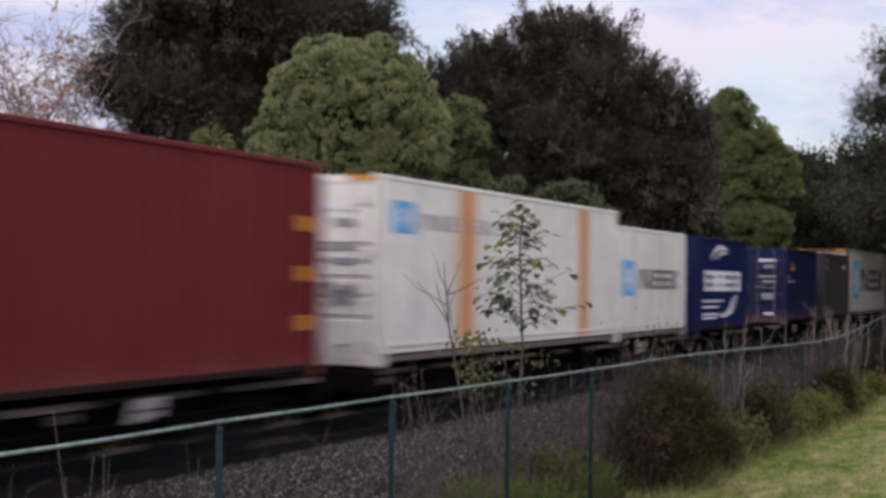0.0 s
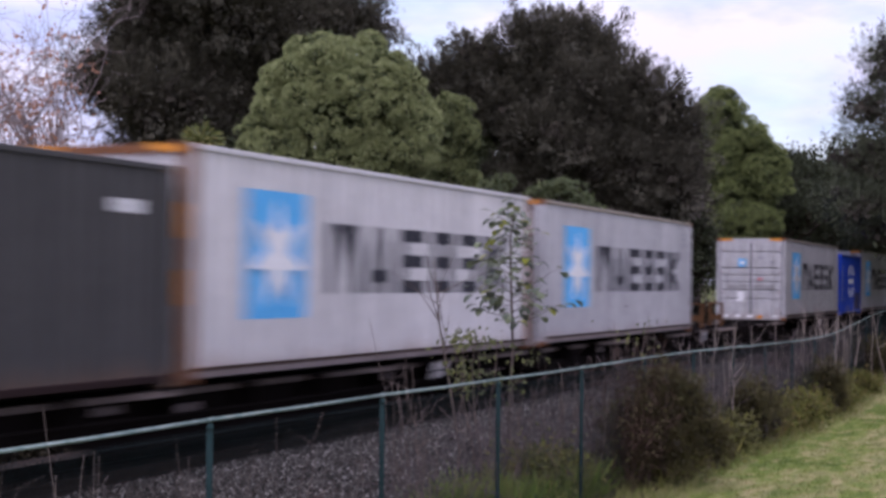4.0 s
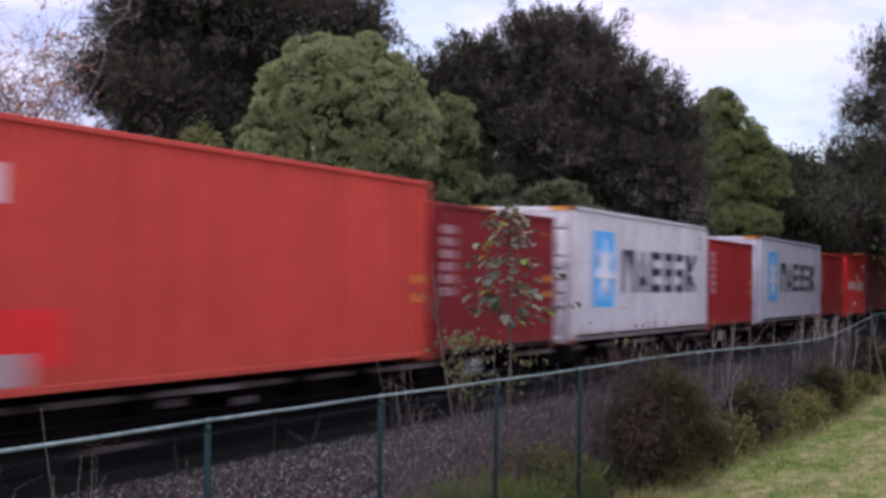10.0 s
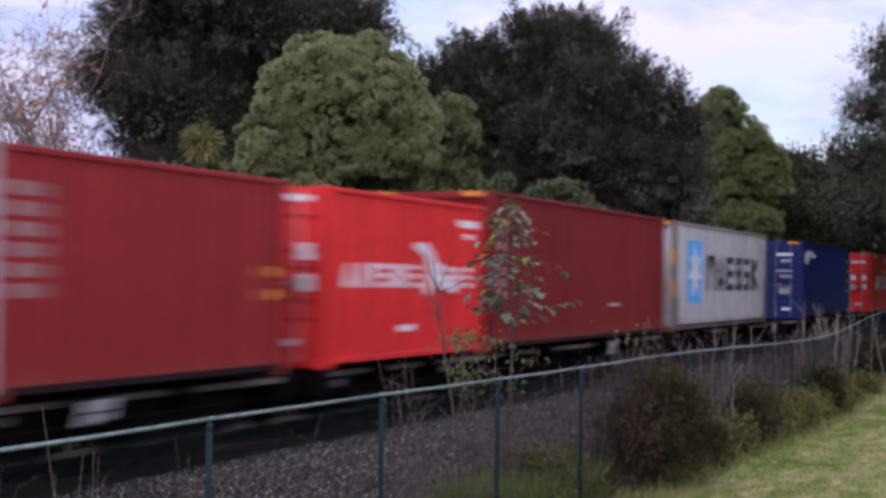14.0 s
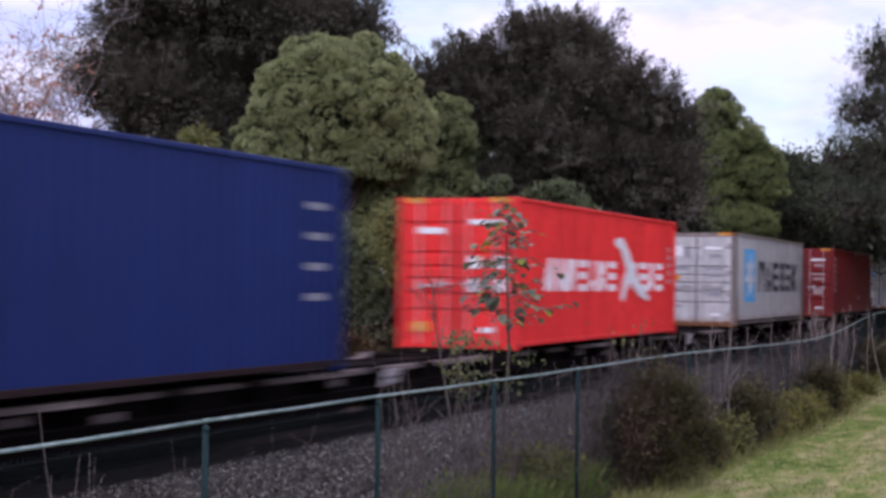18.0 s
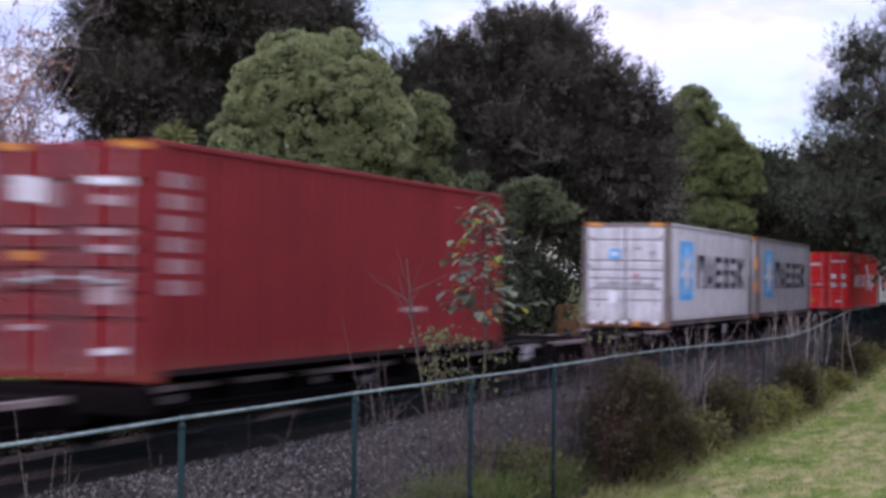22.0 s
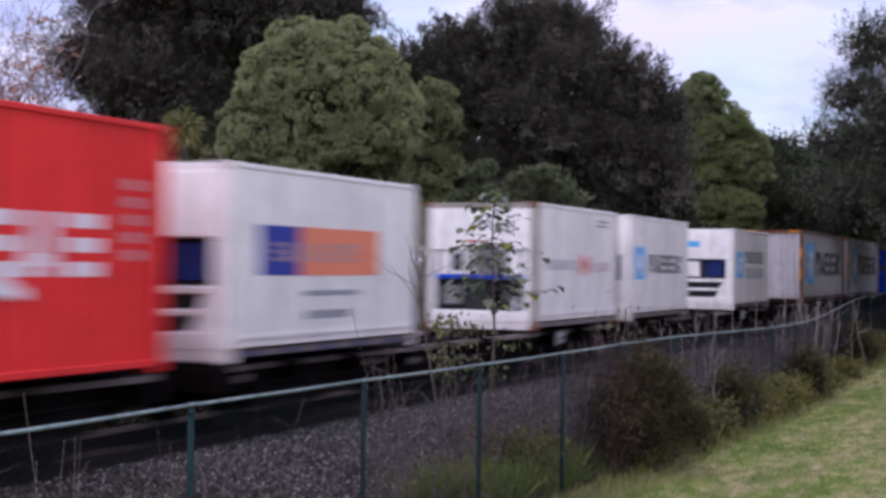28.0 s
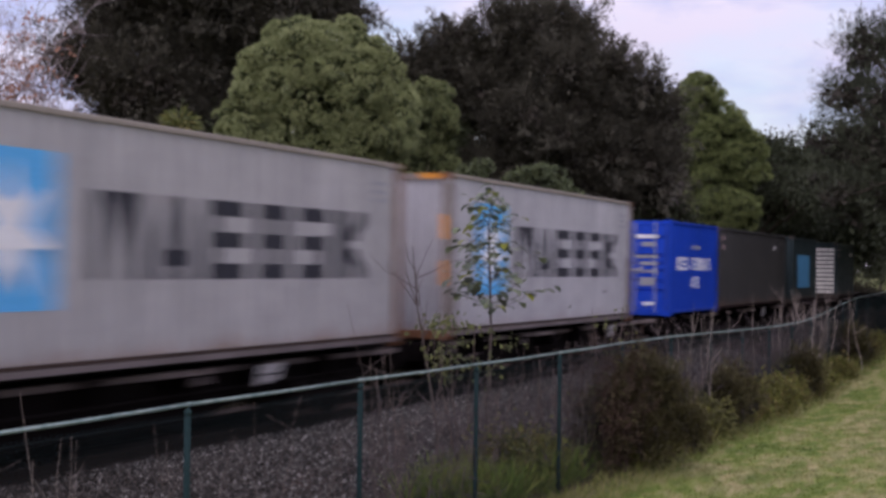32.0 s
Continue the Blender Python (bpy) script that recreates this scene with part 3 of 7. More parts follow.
def ground_material():
    m, t, p = base_nodes("ground_cover")
    v = object_vec(t)
    sep = t.nodes.new("ShaderNodeSeparateXYZ")
    t.links.new(v, sep.inputs[0])
    lawn, mid = lawn_colours(t)
    fine = noise_node(t, v, 38, 3)
    scrub = ramp_node(t, mid, [(0.3, (0.055, 0.048, 0.025)), (0.5, (0.10, 0.075, 0.045)), (0.7, (0.07, 0.085, 0.025))])
    bank = ramp_node(t, mid, [(0.3, (0.05, 0.055, 0.022)), (0.5, (0.10, 0.115, 0.034)), (0.7, (0.12, 0.085, 0.045))])
    wob = t.nodes.new("ShaderNodeMath")
    wob.operation = "MULTIPLY_ADD"
    wob.inputs[1].default_value = 1.4
    t.links.new(mid, wob.inputs[0])
    t.links.new(sep.outputs["Y"], wob.inputs[2])

    def edge(a, b):
        mr = t.nodes.new("ShaderNodeMapRange")
        mr.inputs[1].default_value, mr.inputs[2].default_value = a, b
        t.links.new(wob.outputs[0], mr.inputs[0])
        return mr.outputs[0]

    c = mix_node(t, edge(5.75, 6.5), lawn, scrub)
    c = mix_node(t, edge(18.6, 20.0), c, bank)
    c = mix_node(t, 0.4, c, mix_node(t, 1.0, c, ramp_node(t, fine, [(0.3, (0.35, 0.35, 0.35)), (0.7, (1.3, 1.3, 1.2))]), "MULTIPLY"))
    t.links.new(c, p.inputs["Base Color"])
    p.inputs["Roughness"].default_value = 0.95
    p.inputs["Specular IOR Level"].default_value = 0.1
    bump_node(t, p, fine, 0.6, 0.03)
    return m


def build_ground():
    xs = axis_steps((-6, 140, 1.0), 2500)
    ys = axis_steps((-8, 60, 0.75), 2500)
    g = Geo()
    for x in xs:
        for y in ys:
            g.v.append((x, y, ground_z(x, y)))
    n = len(ys)
    for i in range(len(xs) - 1):
        for j in range(n - 1):
            q = i * n + j
            g.f.append((q, q + n, q + n + 1, q + 1))
    ob = new("ground", g.mesh("ground", True))
    ob.data.materials.append(ground_material())
    tagged(ob, "mown grass verge, brown scrub and rough bank", "ground", kind="structure")


build_ground()


def build_ballast():
    """The bed of crushed stone: a sheet with loose stones over its near shoulder and top."""
    prof = [(7.35, -0.05), (7.9, 0.16), (8.5, 0.34), (9.2, 0.47), (10.0, 0.50), (12.2, 0.50), (13.0, 0.46), (13.8, 0.25), (14.7, 0.0)]
    g = Geo()
    xs = list(np.arange(-450, -20, 5.0)) + list(np.arange(-20, 140, 1.0)) + list(np.arange(140, 560, 5.0))
    for x in xs:
        for y, z in prof:
            g.v.append((x, y + 0.12 * noise.noise(Vector((x * 0.6, y, 3))), z + 0.03 * noise.noise(Vector((x * 0.8, y * 2, 7)))))
    n = len(prof)
    for i in range(len(xs) - 1):
        for j in range(n - 1):
            q = i * n + j
            g.f.append((q, q + n, q + n + 1, q + 1))
    ob = new("ballast", g.mesh("ballast", True))
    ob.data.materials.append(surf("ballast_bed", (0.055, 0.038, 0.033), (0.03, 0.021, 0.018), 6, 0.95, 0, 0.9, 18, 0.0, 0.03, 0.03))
    tagged(ob, "grey crushed-stone railway ballast bed", "ballast", kind="structure")
    rng = np.random.default_rng(7)
    base = np.array([(1, 0, 0), (-1, 0, 0), (0, 1, 0), (0, -1, 0), (0, 0, 1), (0, 0, -1)], float)
    tris = np.array([(0, 2, 4), (2, 1, 4), (1, 3, 4), (3, 0, 4), (2, 0, 5), (1, 2, 5), (3, 1, 5), (0, 3, 5)])
    count = 62000
    x = 11 + 36 * rng.random(count) ** 1.25
    y = rng.uniform(7.35, 10.30, count)
    keep = rng.random(count) < np.clip((y - 7.2) / 0.7, 0.12, 1)
    x, y = x[keep], y[keep]
    count = len(x)
    py, pz = np.array(prof).T
    z = np.interp(y, py, pz)
    size = rng.uniform(0.015, 0.034, (count, 1, 1)) * np.array([1, 1, 0.75]) * rng.uniform(0.7, 1.3, (count, 1, 3))
    ang = rng.uniform(0, 6.28, count)
    jit = base[None] * size + rng.normal(size=(count, 6, 3)) * 0.006
    ca, sa = np.cos(ang)[:, None], np.sin(ang)[:, None]
    vx = jit[:, :, 0] * ca - jit[:, :, 1] * sa + 0.4 * jit[:, :, 2]
    vy = jit[:, :, 0] * sa + jit[:, :, 1] * ca
    verts = np.stack([vx + x[:, None], vy + y[:, None], jit[:, :, 2] + z[:, None] + 0.012], 2)
    faces = (tris[None] + (np.arange(count) * 6)[:, None, None]).reshape(-1, 3)
    me = bpy.data.meshes.new("stones")
    me.vertices.add(count * 6)
    me.vertices.foreach_set("co", verts.astype(np.float32).ravel())
    me.loops.add(len(faces) * 3)
    me.loops.foreach_set("vertex_index", faces.astype(np.int32).ravel())
    me.polygons.add(len(faces))
    me.polygons.foreach_set("loop_start", np.arange(0, len(faces) * 3, 3, dtype=np.int32))
    me.update(calc_edges=True)
    m, t, p = base_nodes("ballast_stone")
    gm = t.nodes.new("ShaderNodeNewGeometry")
    c = ramp_node(t, gm.outputs["Random Per Island"], [(0.0, (0.028, 0.024, 0.022)), (0.5, (0.064, 0.056, 0.052)), (0.85, (0.145, 0.13, 0.122)), (1.0, (0.28, 0.262, 0.25))])
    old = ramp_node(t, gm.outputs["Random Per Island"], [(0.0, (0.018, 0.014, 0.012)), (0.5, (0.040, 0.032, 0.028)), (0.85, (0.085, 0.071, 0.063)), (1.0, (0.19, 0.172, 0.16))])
    sep = t.nodes.new("ShaderNodeSeparateXYZ")
    v = object_vec(t)
    t.links.new(v, sep.inputs[0])
    wob = t.nodes.new("ShaderNodeMath")
    wob.operation = "MULTIPLY_ADD"
    wob.inputs[1].default_value = 6.0
    t.links.new(noise_node(t, v, 0.5, 4), wob.inputs[0])
    t.links.new(sep.outputs["X"], wob.inputs[2])
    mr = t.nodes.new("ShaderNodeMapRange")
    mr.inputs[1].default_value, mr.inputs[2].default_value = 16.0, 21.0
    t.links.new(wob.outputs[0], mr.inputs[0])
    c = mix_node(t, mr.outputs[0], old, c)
    t.links.new(c, p.inputs["Base Color"])
    p.inputs["Roughness"].default_value = 0.95
    p.inputs["Specular IOR Level"].default_value = 0.08
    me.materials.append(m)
    tagged(new("ballast_stones", me), "loose grey crushed stones along the track", "stones", kind="stuff")


build_ballast()


def build_track():
    track = root("railway_track", pose(0, LINE_Y, RAIL_Z), "rusty steel rails on concrete sleepers in ballast", "railway track")
    track["kind"] = "structure"
    for side in (-1, 1):
        g = Geo()
        y = side * 0.57
        g.box(-450, 560, y - 0.035, y + 0.035, -0.04, 0.0, 0.008)
        g.box(-450, 560, y - 0.008, y + 0.008, -0.13, -0.04)
        g.box(-450, 560, y - 0.065, y + 0.065, -0.15, -0.13)
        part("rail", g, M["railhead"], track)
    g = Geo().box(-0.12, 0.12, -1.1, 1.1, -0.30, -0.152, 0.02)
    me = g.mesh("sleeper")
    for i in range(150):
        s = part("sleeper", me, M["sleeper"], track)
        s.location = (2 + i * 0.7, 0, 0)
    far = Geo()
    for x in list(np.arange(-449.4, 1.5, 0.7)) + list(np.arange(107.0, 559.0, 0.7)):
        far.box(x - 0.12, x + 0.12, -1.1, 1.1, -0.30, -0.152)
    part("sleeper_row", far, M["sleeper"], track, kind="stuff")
    return track


build_track()


def rail_height(x):
    return lie(x) + 1.85 - 0.045 * step(10, 20, x)


def build_fence():
    fence = root("chain_link_fence", pose(0, FENCE_Y, 0), "green coated chain-link fence with a pale pipe top rail", "fence")
    pitch, first = 3.045, 10.05
    post = Geo()
    post.tube([(0, 0, -0.3), (0, 0, 0.9), (0, 0, 1.80)], [0.025, 0.025, 0.025], 10)
    post_me = post.mesh("post", True)
    cap_me = Geo().tube([(0, 0, 1.77), (0, 0, 1.80), (0, 0, 1.825)], [0.028, 0.028, 0.010], 10).mesh("post_cap", True)
    wire = Geo()
    h, cell, r = 1.74, 0.058, 0.0016
    for k in range(int((pitch + h) / cell) + 1):
        for s in (1, -1):
            a = k * cell - h
            x0, x1 = max(a, 0.0), min(a + h, pitch)
            if x1 - x0 < 0.02:
                continue
            z0, z1 = x0 - a, x1 - a
            if s < 0:
                x0, x1 = pitch - x0, pitch - x1
            wire.tube([(x0, 0.004 * s - 0.036, z0 + 0.05), (x1, 0.004 * s - 0.036, z1 + 0.05)], [r, r], 3, False)
    for z in (0.06, 0.92, 1.76):
        wire.tube([(0, -0.04, z), (pitch, -0.04, z)], [0.0022, 0.0022], 4, False)
    wire_me = wire.mesh("wire_mesh")
    for i in range(-2, 24):
        x = first + i * pitch
        z = lie(x) - 0.045 * step(10, 20, x)
        p = part("post", post_me, M["fence_post"], fence)
        p.location = (x, 0, z)
        c = part("post_cap", cap_me, M["fence_post"], p)
        tilt = rail_height(x + pitch) - rail_height(x)
        r = Geo()
        r.tube([(x, 0, rail_height(x)), (x + pitch / 2, 0, rail_height(x + pitch / 2) - 0.006), (x + pitch + 0.02, 0, rail_height(x + pitch))], [0.013, 0.013, 0.013], 12)
        part("top_rail", r, M["fence_green"], fence, "weathered pale green pipe", smooth=True)
        sl = Geo().tube([(x - 0.05, 0, rail_height(x) - 0.001), (x + 0.05, 0, rail_height(x) + 0.001)], [0.0158, 0.0158], 12)
        part("rail_sleeve", sl, M["fence_green"], fence, smooth=True)
        w = part("wire_mesh", wire_me, M["wire"], fence, kind="stuff")
        w.location = (x, 0, z)
        w.rotation_euler = (0, -math.atan2(tilt, pitch), 0)


build_fence()


# ---- the train ----
HALF = 1.219
DECK = 0.97
BOX_40, BOX_20, HIGH, LOW = 12.192, 6.058, 2.896, 2.591
rolling = []
wagon_meshes = {}


def build_wagon(u, length, stands=()):
    """A skeletal container flat: sills, cross members, two four-wheel bogies, couplers, panels."""
    key = round(length, 1)
    w = root("flat_wagon", pose(u, LINE_Y, RAIL_Z), "brown-black steel container flat wagon on the rails", "wagon", "wagons of the freight train")
    if key not in wagon_meshes:
        d = {}
        for s, n in ((-1, "near"), (1, "far")):
            y = s * 1.10
            g = Geo()
            yi = s * 0.72
            xs = np.arange(0.25, length - 0.2, 0.2)
            spots = (0.3, 6.05, 12.25, length - 0.3)
            for x in xs:
                b = max(math.exp(-((x - q) / 0.75) ** 2) for q in spots)
                yc = s * (0.74 + 0.40 * b)
                zt = 0.945 - 0.05 * (1 - b)
                g.v += [(x, yc - 0.085, zt), (x, yc + 0.085, zt), (x, yc + 0.085, zt - 0.07), (x, yc - 0.085, zt - 0.07)]
            for k in range(len(xs) - 1):
                q = 4 * k
                for a, c in ((0, 1), (1, 2), (2, 3), (3, 0)):
                    g.f.append((q + a, q + c, q + 4 + c, q + 4 + a))
            d["deck_" + n] = g.mesh("deck_flange")
            g = Geo()
            g.prism_y([(0.25, 0.89), (0.25, 0.55), (3.9, 0.50), (5.2, 0.28), (length - 5.2, 0.28), (length - 3.9, 0.50), (length - 0.25, 0.55), (length - 0.25, 0.89)], yi - 0.012, yi + 0.012)
            g.box(5.2, length - 5.2, yi - 0.10, yi + 0.10, 0.25, 0.285)
            g.box(0.25, 3.9, yi - 0.08, yi + 0.08, 0.50, 0.53)
            g.box(length - 3.9, length - 0.25, yi - 0.08, yi + 0.08, 0.50, 0.53)
            d["sill_" + n] = g.mesh("side_sill")
        g = Geo()
        channel = ((-0.28, 0.48), (-0.24, 0.48), (-0.24, 0.87), (0.24, 0.87), (0.24, 0.48), (0.28, 0.48), (0.28, 0.90), (-0.28, 0.90))
        g.v += [(x, y, z) for x in (0.1, length - 0.1) for y, z in channel]
        g.f += [(k, (k + 1) % 8, 8 + (k + 1) % 8, 8 + k) for k in range(8)]
        for q in (0, 8):
            g.f += [(q, q + 1, q + 2, q + 7), (q + 2, q + 3, q + 6, q + 7), (q + 3, q + 4, q + 5, q + 6)]
        d["centre"] = g.mesh("centre_sill")
        g = Geo()
        g.box(-0.06, 0.06, -1.08, 1.08, 0.86, 0.92, 0.006)
        g.box(-0.012, 0.012, -1.08, 1.08, 0.62, 0.86)
        d["cross"] = g.mesh("cross_member")
        g = Geo()
        g.box(0.02, 0.25, -1.2, 1.2, 0.60, 0.93, 0.02)
        g.box(0.0, 0.03, -0.9, -0.6, 0.70, 0.82)
        d["head"] = g.mesh("headstock")
        d["lock"] = Geo().box(-0.09, 0.09, -0.08, 0.08, 0.90, 0.955, 0.012).mesh("twist_lock")
        g = Geo()
        g.box(-0.55, 0.1, -0.09, 0.09, 0.42, 0.60, 0.02)
        g.box(-0.75, -0.5, -0.15, 0.15, 0.38, 0.66, 0.04)
        d["coupler"] = g.mesh("coupler")
        g = Geo()
        g.prism_y([(-1.15, 0.50), (-0.95, 0.62), (-0.5, 0.62), (-0.32, 0.50), (0.32, 0.50), (0.5, 0.62), (0.95, 0.62), (1.15, 0.50), (1.1, 0.36), (0.62, 0.40), (0.40, 0.20), (-0.40, 0.20), (-0.62, 0.40), (-1.1, 0.36)], -0.05, 0.05)
        for x in (-0.875, 0.875):
            g.box(x - 0.14, x + 0.14, -0.09, 0.07, 0.32, 0.56, 0.02)
        for x in (-0.12, 0.0, 0.12):
            g.tube([(x, -0.02, 0.22), (x, -0.02, 0.50)], [0.05, 0.05], 8)
        d["frame"] = g.mesh("side_frame")
        d["bolster"] = Geo().box(-0.2, 0.2, -1.0, 1.0, 0.42, 0.60, 0.03).mesh("bogie")
        g = Geo()
        g.tube([(0, -0.85, 0.42), (0, 0.85, 0.42)], [0.07, 0.07], 10)
        d["axle"] = g.mesh("wheelset")
        g = Geo()
        g.disc_y(0, 0.42, 0.42, -0.06, 0.06, 28)
        g.disc_y(0, 0.42, 0.45, 0.03, 0.065, 28)
        g.disc_y(0, 0.42, 0.13, -0.10, 0.10, 16)
        d["wheel"] = g.mesh("wheel")
        g = Geo()
        g.tube([(-0.55, 0, 0.40), (-0.5, 0, 0.40), (0.5, 0, 0.40), (0.55, 0, 0.40)], [0.08, 0.17, 0.17, 0.08], 14)
        g.box(-0.3, -0.26, -0.05, 0.05, 0.4, 0.62)
        g.box(0.26, 0.3, -0.05, 0.05, 0.4, 0.62)
        d["tank"] = g.mesh("air_tank")
        g = Geo()
        g.prism_y([(-0.30, -0.13), (-0.06, -0.13), (0.02, 0.13), (-0.20, 0.13)], -0.006, 0.006)
        g.prism_y([(-0.02, -0.10), (0.20, -0.10), (0.30, 0.13), (0.06, 0.13)], -0.006, 0.006)
        d["sign"] = g.mesh("sign_panel")
        g = Geo()
        g.box(-0.20, 0.20, -0.010, -0.006, -0.02, 0.012)
        d["bars"] = g.mesh("stencil")
        d["small_sign"] = Geo().box(-0.17, 0.17, -0.008, 0.02, -0.05, 0.05, 0.004).mesh("sign_panel")
        d["bracket"] = Geo().box(-0.03, 0.03, -1.168, -0.7, 0.82, 0.87).mesh("sign_bracket")
        g = Geo()
        g.tube([(0.8, -0.98, 0.66), (length * 0.5, -0.98, 0.60), (length - 0.8, -0.98, 0.66)], [0.022] * 3, 6)
        d["pipe"] = g.mesh("brake_pipe")
        g = Geo()
        ring = [(0.22 * math.cos(2 * math.pi * k / 16), 0, 0.22 * math.sin(2 * math.pi * k / 16)) for k in range(17)]
        g.tube(ring, [0.014] * 17, 5)
        d["hand_wheel"] = g.mesh("brake_wheel")
        wagon_meshes[key] = d
    d = wagon_meshes[key]
    for n in ("near", "far"):
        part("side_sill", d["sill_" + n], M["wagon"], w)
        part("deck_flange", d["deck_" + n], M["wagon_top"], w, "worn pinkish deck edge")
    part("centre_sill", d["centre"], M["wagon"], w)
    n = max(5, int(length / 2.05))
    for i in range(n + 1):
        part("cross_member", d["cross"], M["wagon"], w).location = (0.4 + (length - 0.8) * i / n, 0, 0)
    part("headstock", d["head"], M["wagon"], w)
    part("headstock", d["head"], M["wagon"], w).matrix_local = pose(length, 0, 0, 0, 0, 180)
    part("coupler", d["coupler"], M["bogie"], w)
    part("coupler", d["coupler"], M["bogie"], w).matrix_local = pose(length, 0, 0, 0, 0, 180)
    for x in (0.12, 5.95, 6.2, 12.1, 12.4, length - 0.12):
        for s in (-1, 1):
            part("twist_lock", d["lock"], M["wagon"], w).location = (x, s * 1.13, 0)
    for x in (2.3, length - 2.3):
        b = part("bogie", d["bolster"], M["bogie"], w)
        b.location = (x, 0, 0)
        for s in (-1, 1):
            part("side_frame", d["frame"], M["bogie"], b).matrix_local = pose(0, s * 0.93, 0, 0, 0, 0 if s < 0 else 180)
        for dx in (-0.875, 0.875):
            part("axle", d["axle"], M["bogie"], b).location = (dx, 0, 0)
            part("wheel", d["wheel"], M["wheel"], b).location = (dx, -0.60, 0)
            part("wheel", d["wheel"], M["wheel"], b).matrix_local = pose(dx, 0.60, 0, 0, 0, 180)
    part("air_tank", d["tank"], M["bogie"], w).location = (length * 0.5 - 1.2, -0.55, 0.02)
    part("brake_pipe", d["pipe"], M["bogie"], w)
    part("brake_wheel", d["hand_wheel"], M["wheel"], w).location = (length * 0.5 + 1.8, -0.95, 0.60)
    s = part("sign_panel", d["sign"], M["sign_white"], w, "grimy white stencil panel")
    s.location = (length - 4.4, -1.172, 0.78)
    part("stencil", d["bars"], M["mark_black"], s)
    part("sign_bracket", d["bracket"], M["wagon"], w).location = (length - 4.4, 0, 0)
    for x, zz, k in ((5.4, 0.74, 0.7), (7.1, 0.66, 0.5), (12.9, 0.74, 0.7), (1.2, 0.72, 0.6)):
        q = part("sign_panel", d["small_sign"], M["grimy_rail"], w, "small grimy pale plate")
        q.location = (x, -0.83, zz)
    for x in stands:
        g = Geo()
        for y in (-0.26, 0.12):
            g.box(-0.05, 0.05, y, y + 0.09, 0.80, 1.60, 0.01)
        g.box(-0.03, 0.03, -0.28, 0.23, 1.60, 1.65, 0.008)
        g.box(-0.01, 0.01, -0.17, 0.12, 1.10, 1.28)
        part("end_stand", g, M["rust_plate"], w, "rusty upright frame near the wagon end").location = (x, 0, 0)
    rolling.append((w, u, LINE_Y, RAIL_Z))


PITCH, IN = 0.278, 0.046


def wave_y(x):
    """The corrugation's depth at x along a side."""
    t = (x - 0.18) % PITCH
    if t < 0.072:
        return 0.0
    if t < 0.139:
        return IN * (t - 0.072) / 0.067
    if t < 0.211:
        return IN
    return IN * (PITCH - t) / 0.067


def wave_stops(x0, x1):
    xs = {round(x0, 4), round(x1, 4)}
    k = math.floor((x0 - 0.18) / PITCH)
    while 0.18 + k * PITCH < x1:
        for o in (0, 0.072, 0.139, 0.211):
            x = 0.18 + k * PITCH + o
            if x0 < x < x1:
                xs.add(round(x, 4))
        k += 1
    return sorted(xs)


def bar(g, x0, x1, z0, z1, off=0.004, corr=True):
    """One painted bar, an object of its own."""
    wave_patch(g, x0, x1, z0, z1, off, corr)
    g.cut()


def wave_patch(g, x0, x1, z0, z1, off, corr=True):
    """A sheet, or a painted mark 4 mm thick, that follows the side's corrugation."""
    xs = wave_stops(x0, x1) if corr else [x0, x1]
    n = len(g.v)
    for x in xs:
        y = -HALF + 0.012 + (wave_y(x) if corr else 0.0) - off
        g.v += [(x, y, z0), (x, y, z1)]
    for i in range(len(xs) - 1):
        q = n + 2 * i
        g.f.append((q, q + 2, q + 3, q + 1))
    return g


def wave_shape(g, pts, off=0.004, corr=True):
    """A convex outline in x and z, laid on the side's corrugation, an object of its own."""
    x0, x1 = min(p[0] for p in pts), max(p[0] for p in pts)
    xs = sorted(set(wave_stops(x0, x1) if corr else [x0, x1]) | {min(max(round(p[0], 4), x0), x1) for p in pts})
    n, m = len(g.v), 0
    for x in xs:
        x = min(max(x, x0 + 1e-4), x1 - 1e-4)
        hits = []
        for (xa, za), (xb, zb) in zip(pts, pts[1:] + pts[:1]):
            if xa != xb and min(xa, xb) <= x <= max(xa, xb):
                hits.append(za + (zb - za) * (x - xa) / (xb - xa))
        y = -HALF + 0.012 + (wave_y(x) if corr else 0.0) - off
        g.v += [(x, y, min(hits)), (x, y, max(hits))]
        m += 1
    for i in range(m - 1):
        q = n + 2 * i
        g.f.append((q, q + 2, q + 3, q + 1))
    g.cut()
    return g


def star(g, x, z, r, y0, y1, points=7):
    pts = []
    for k in range(points * 2):
        a = math.pi / 2 + math.pi * k / points
        rr = r if k % 2 == 0 else r * 0.42
        pts.append((x + rr * math.cos(a), z + rr * math.sin(a)))
    return g.prism_y(pts, y0, y1)


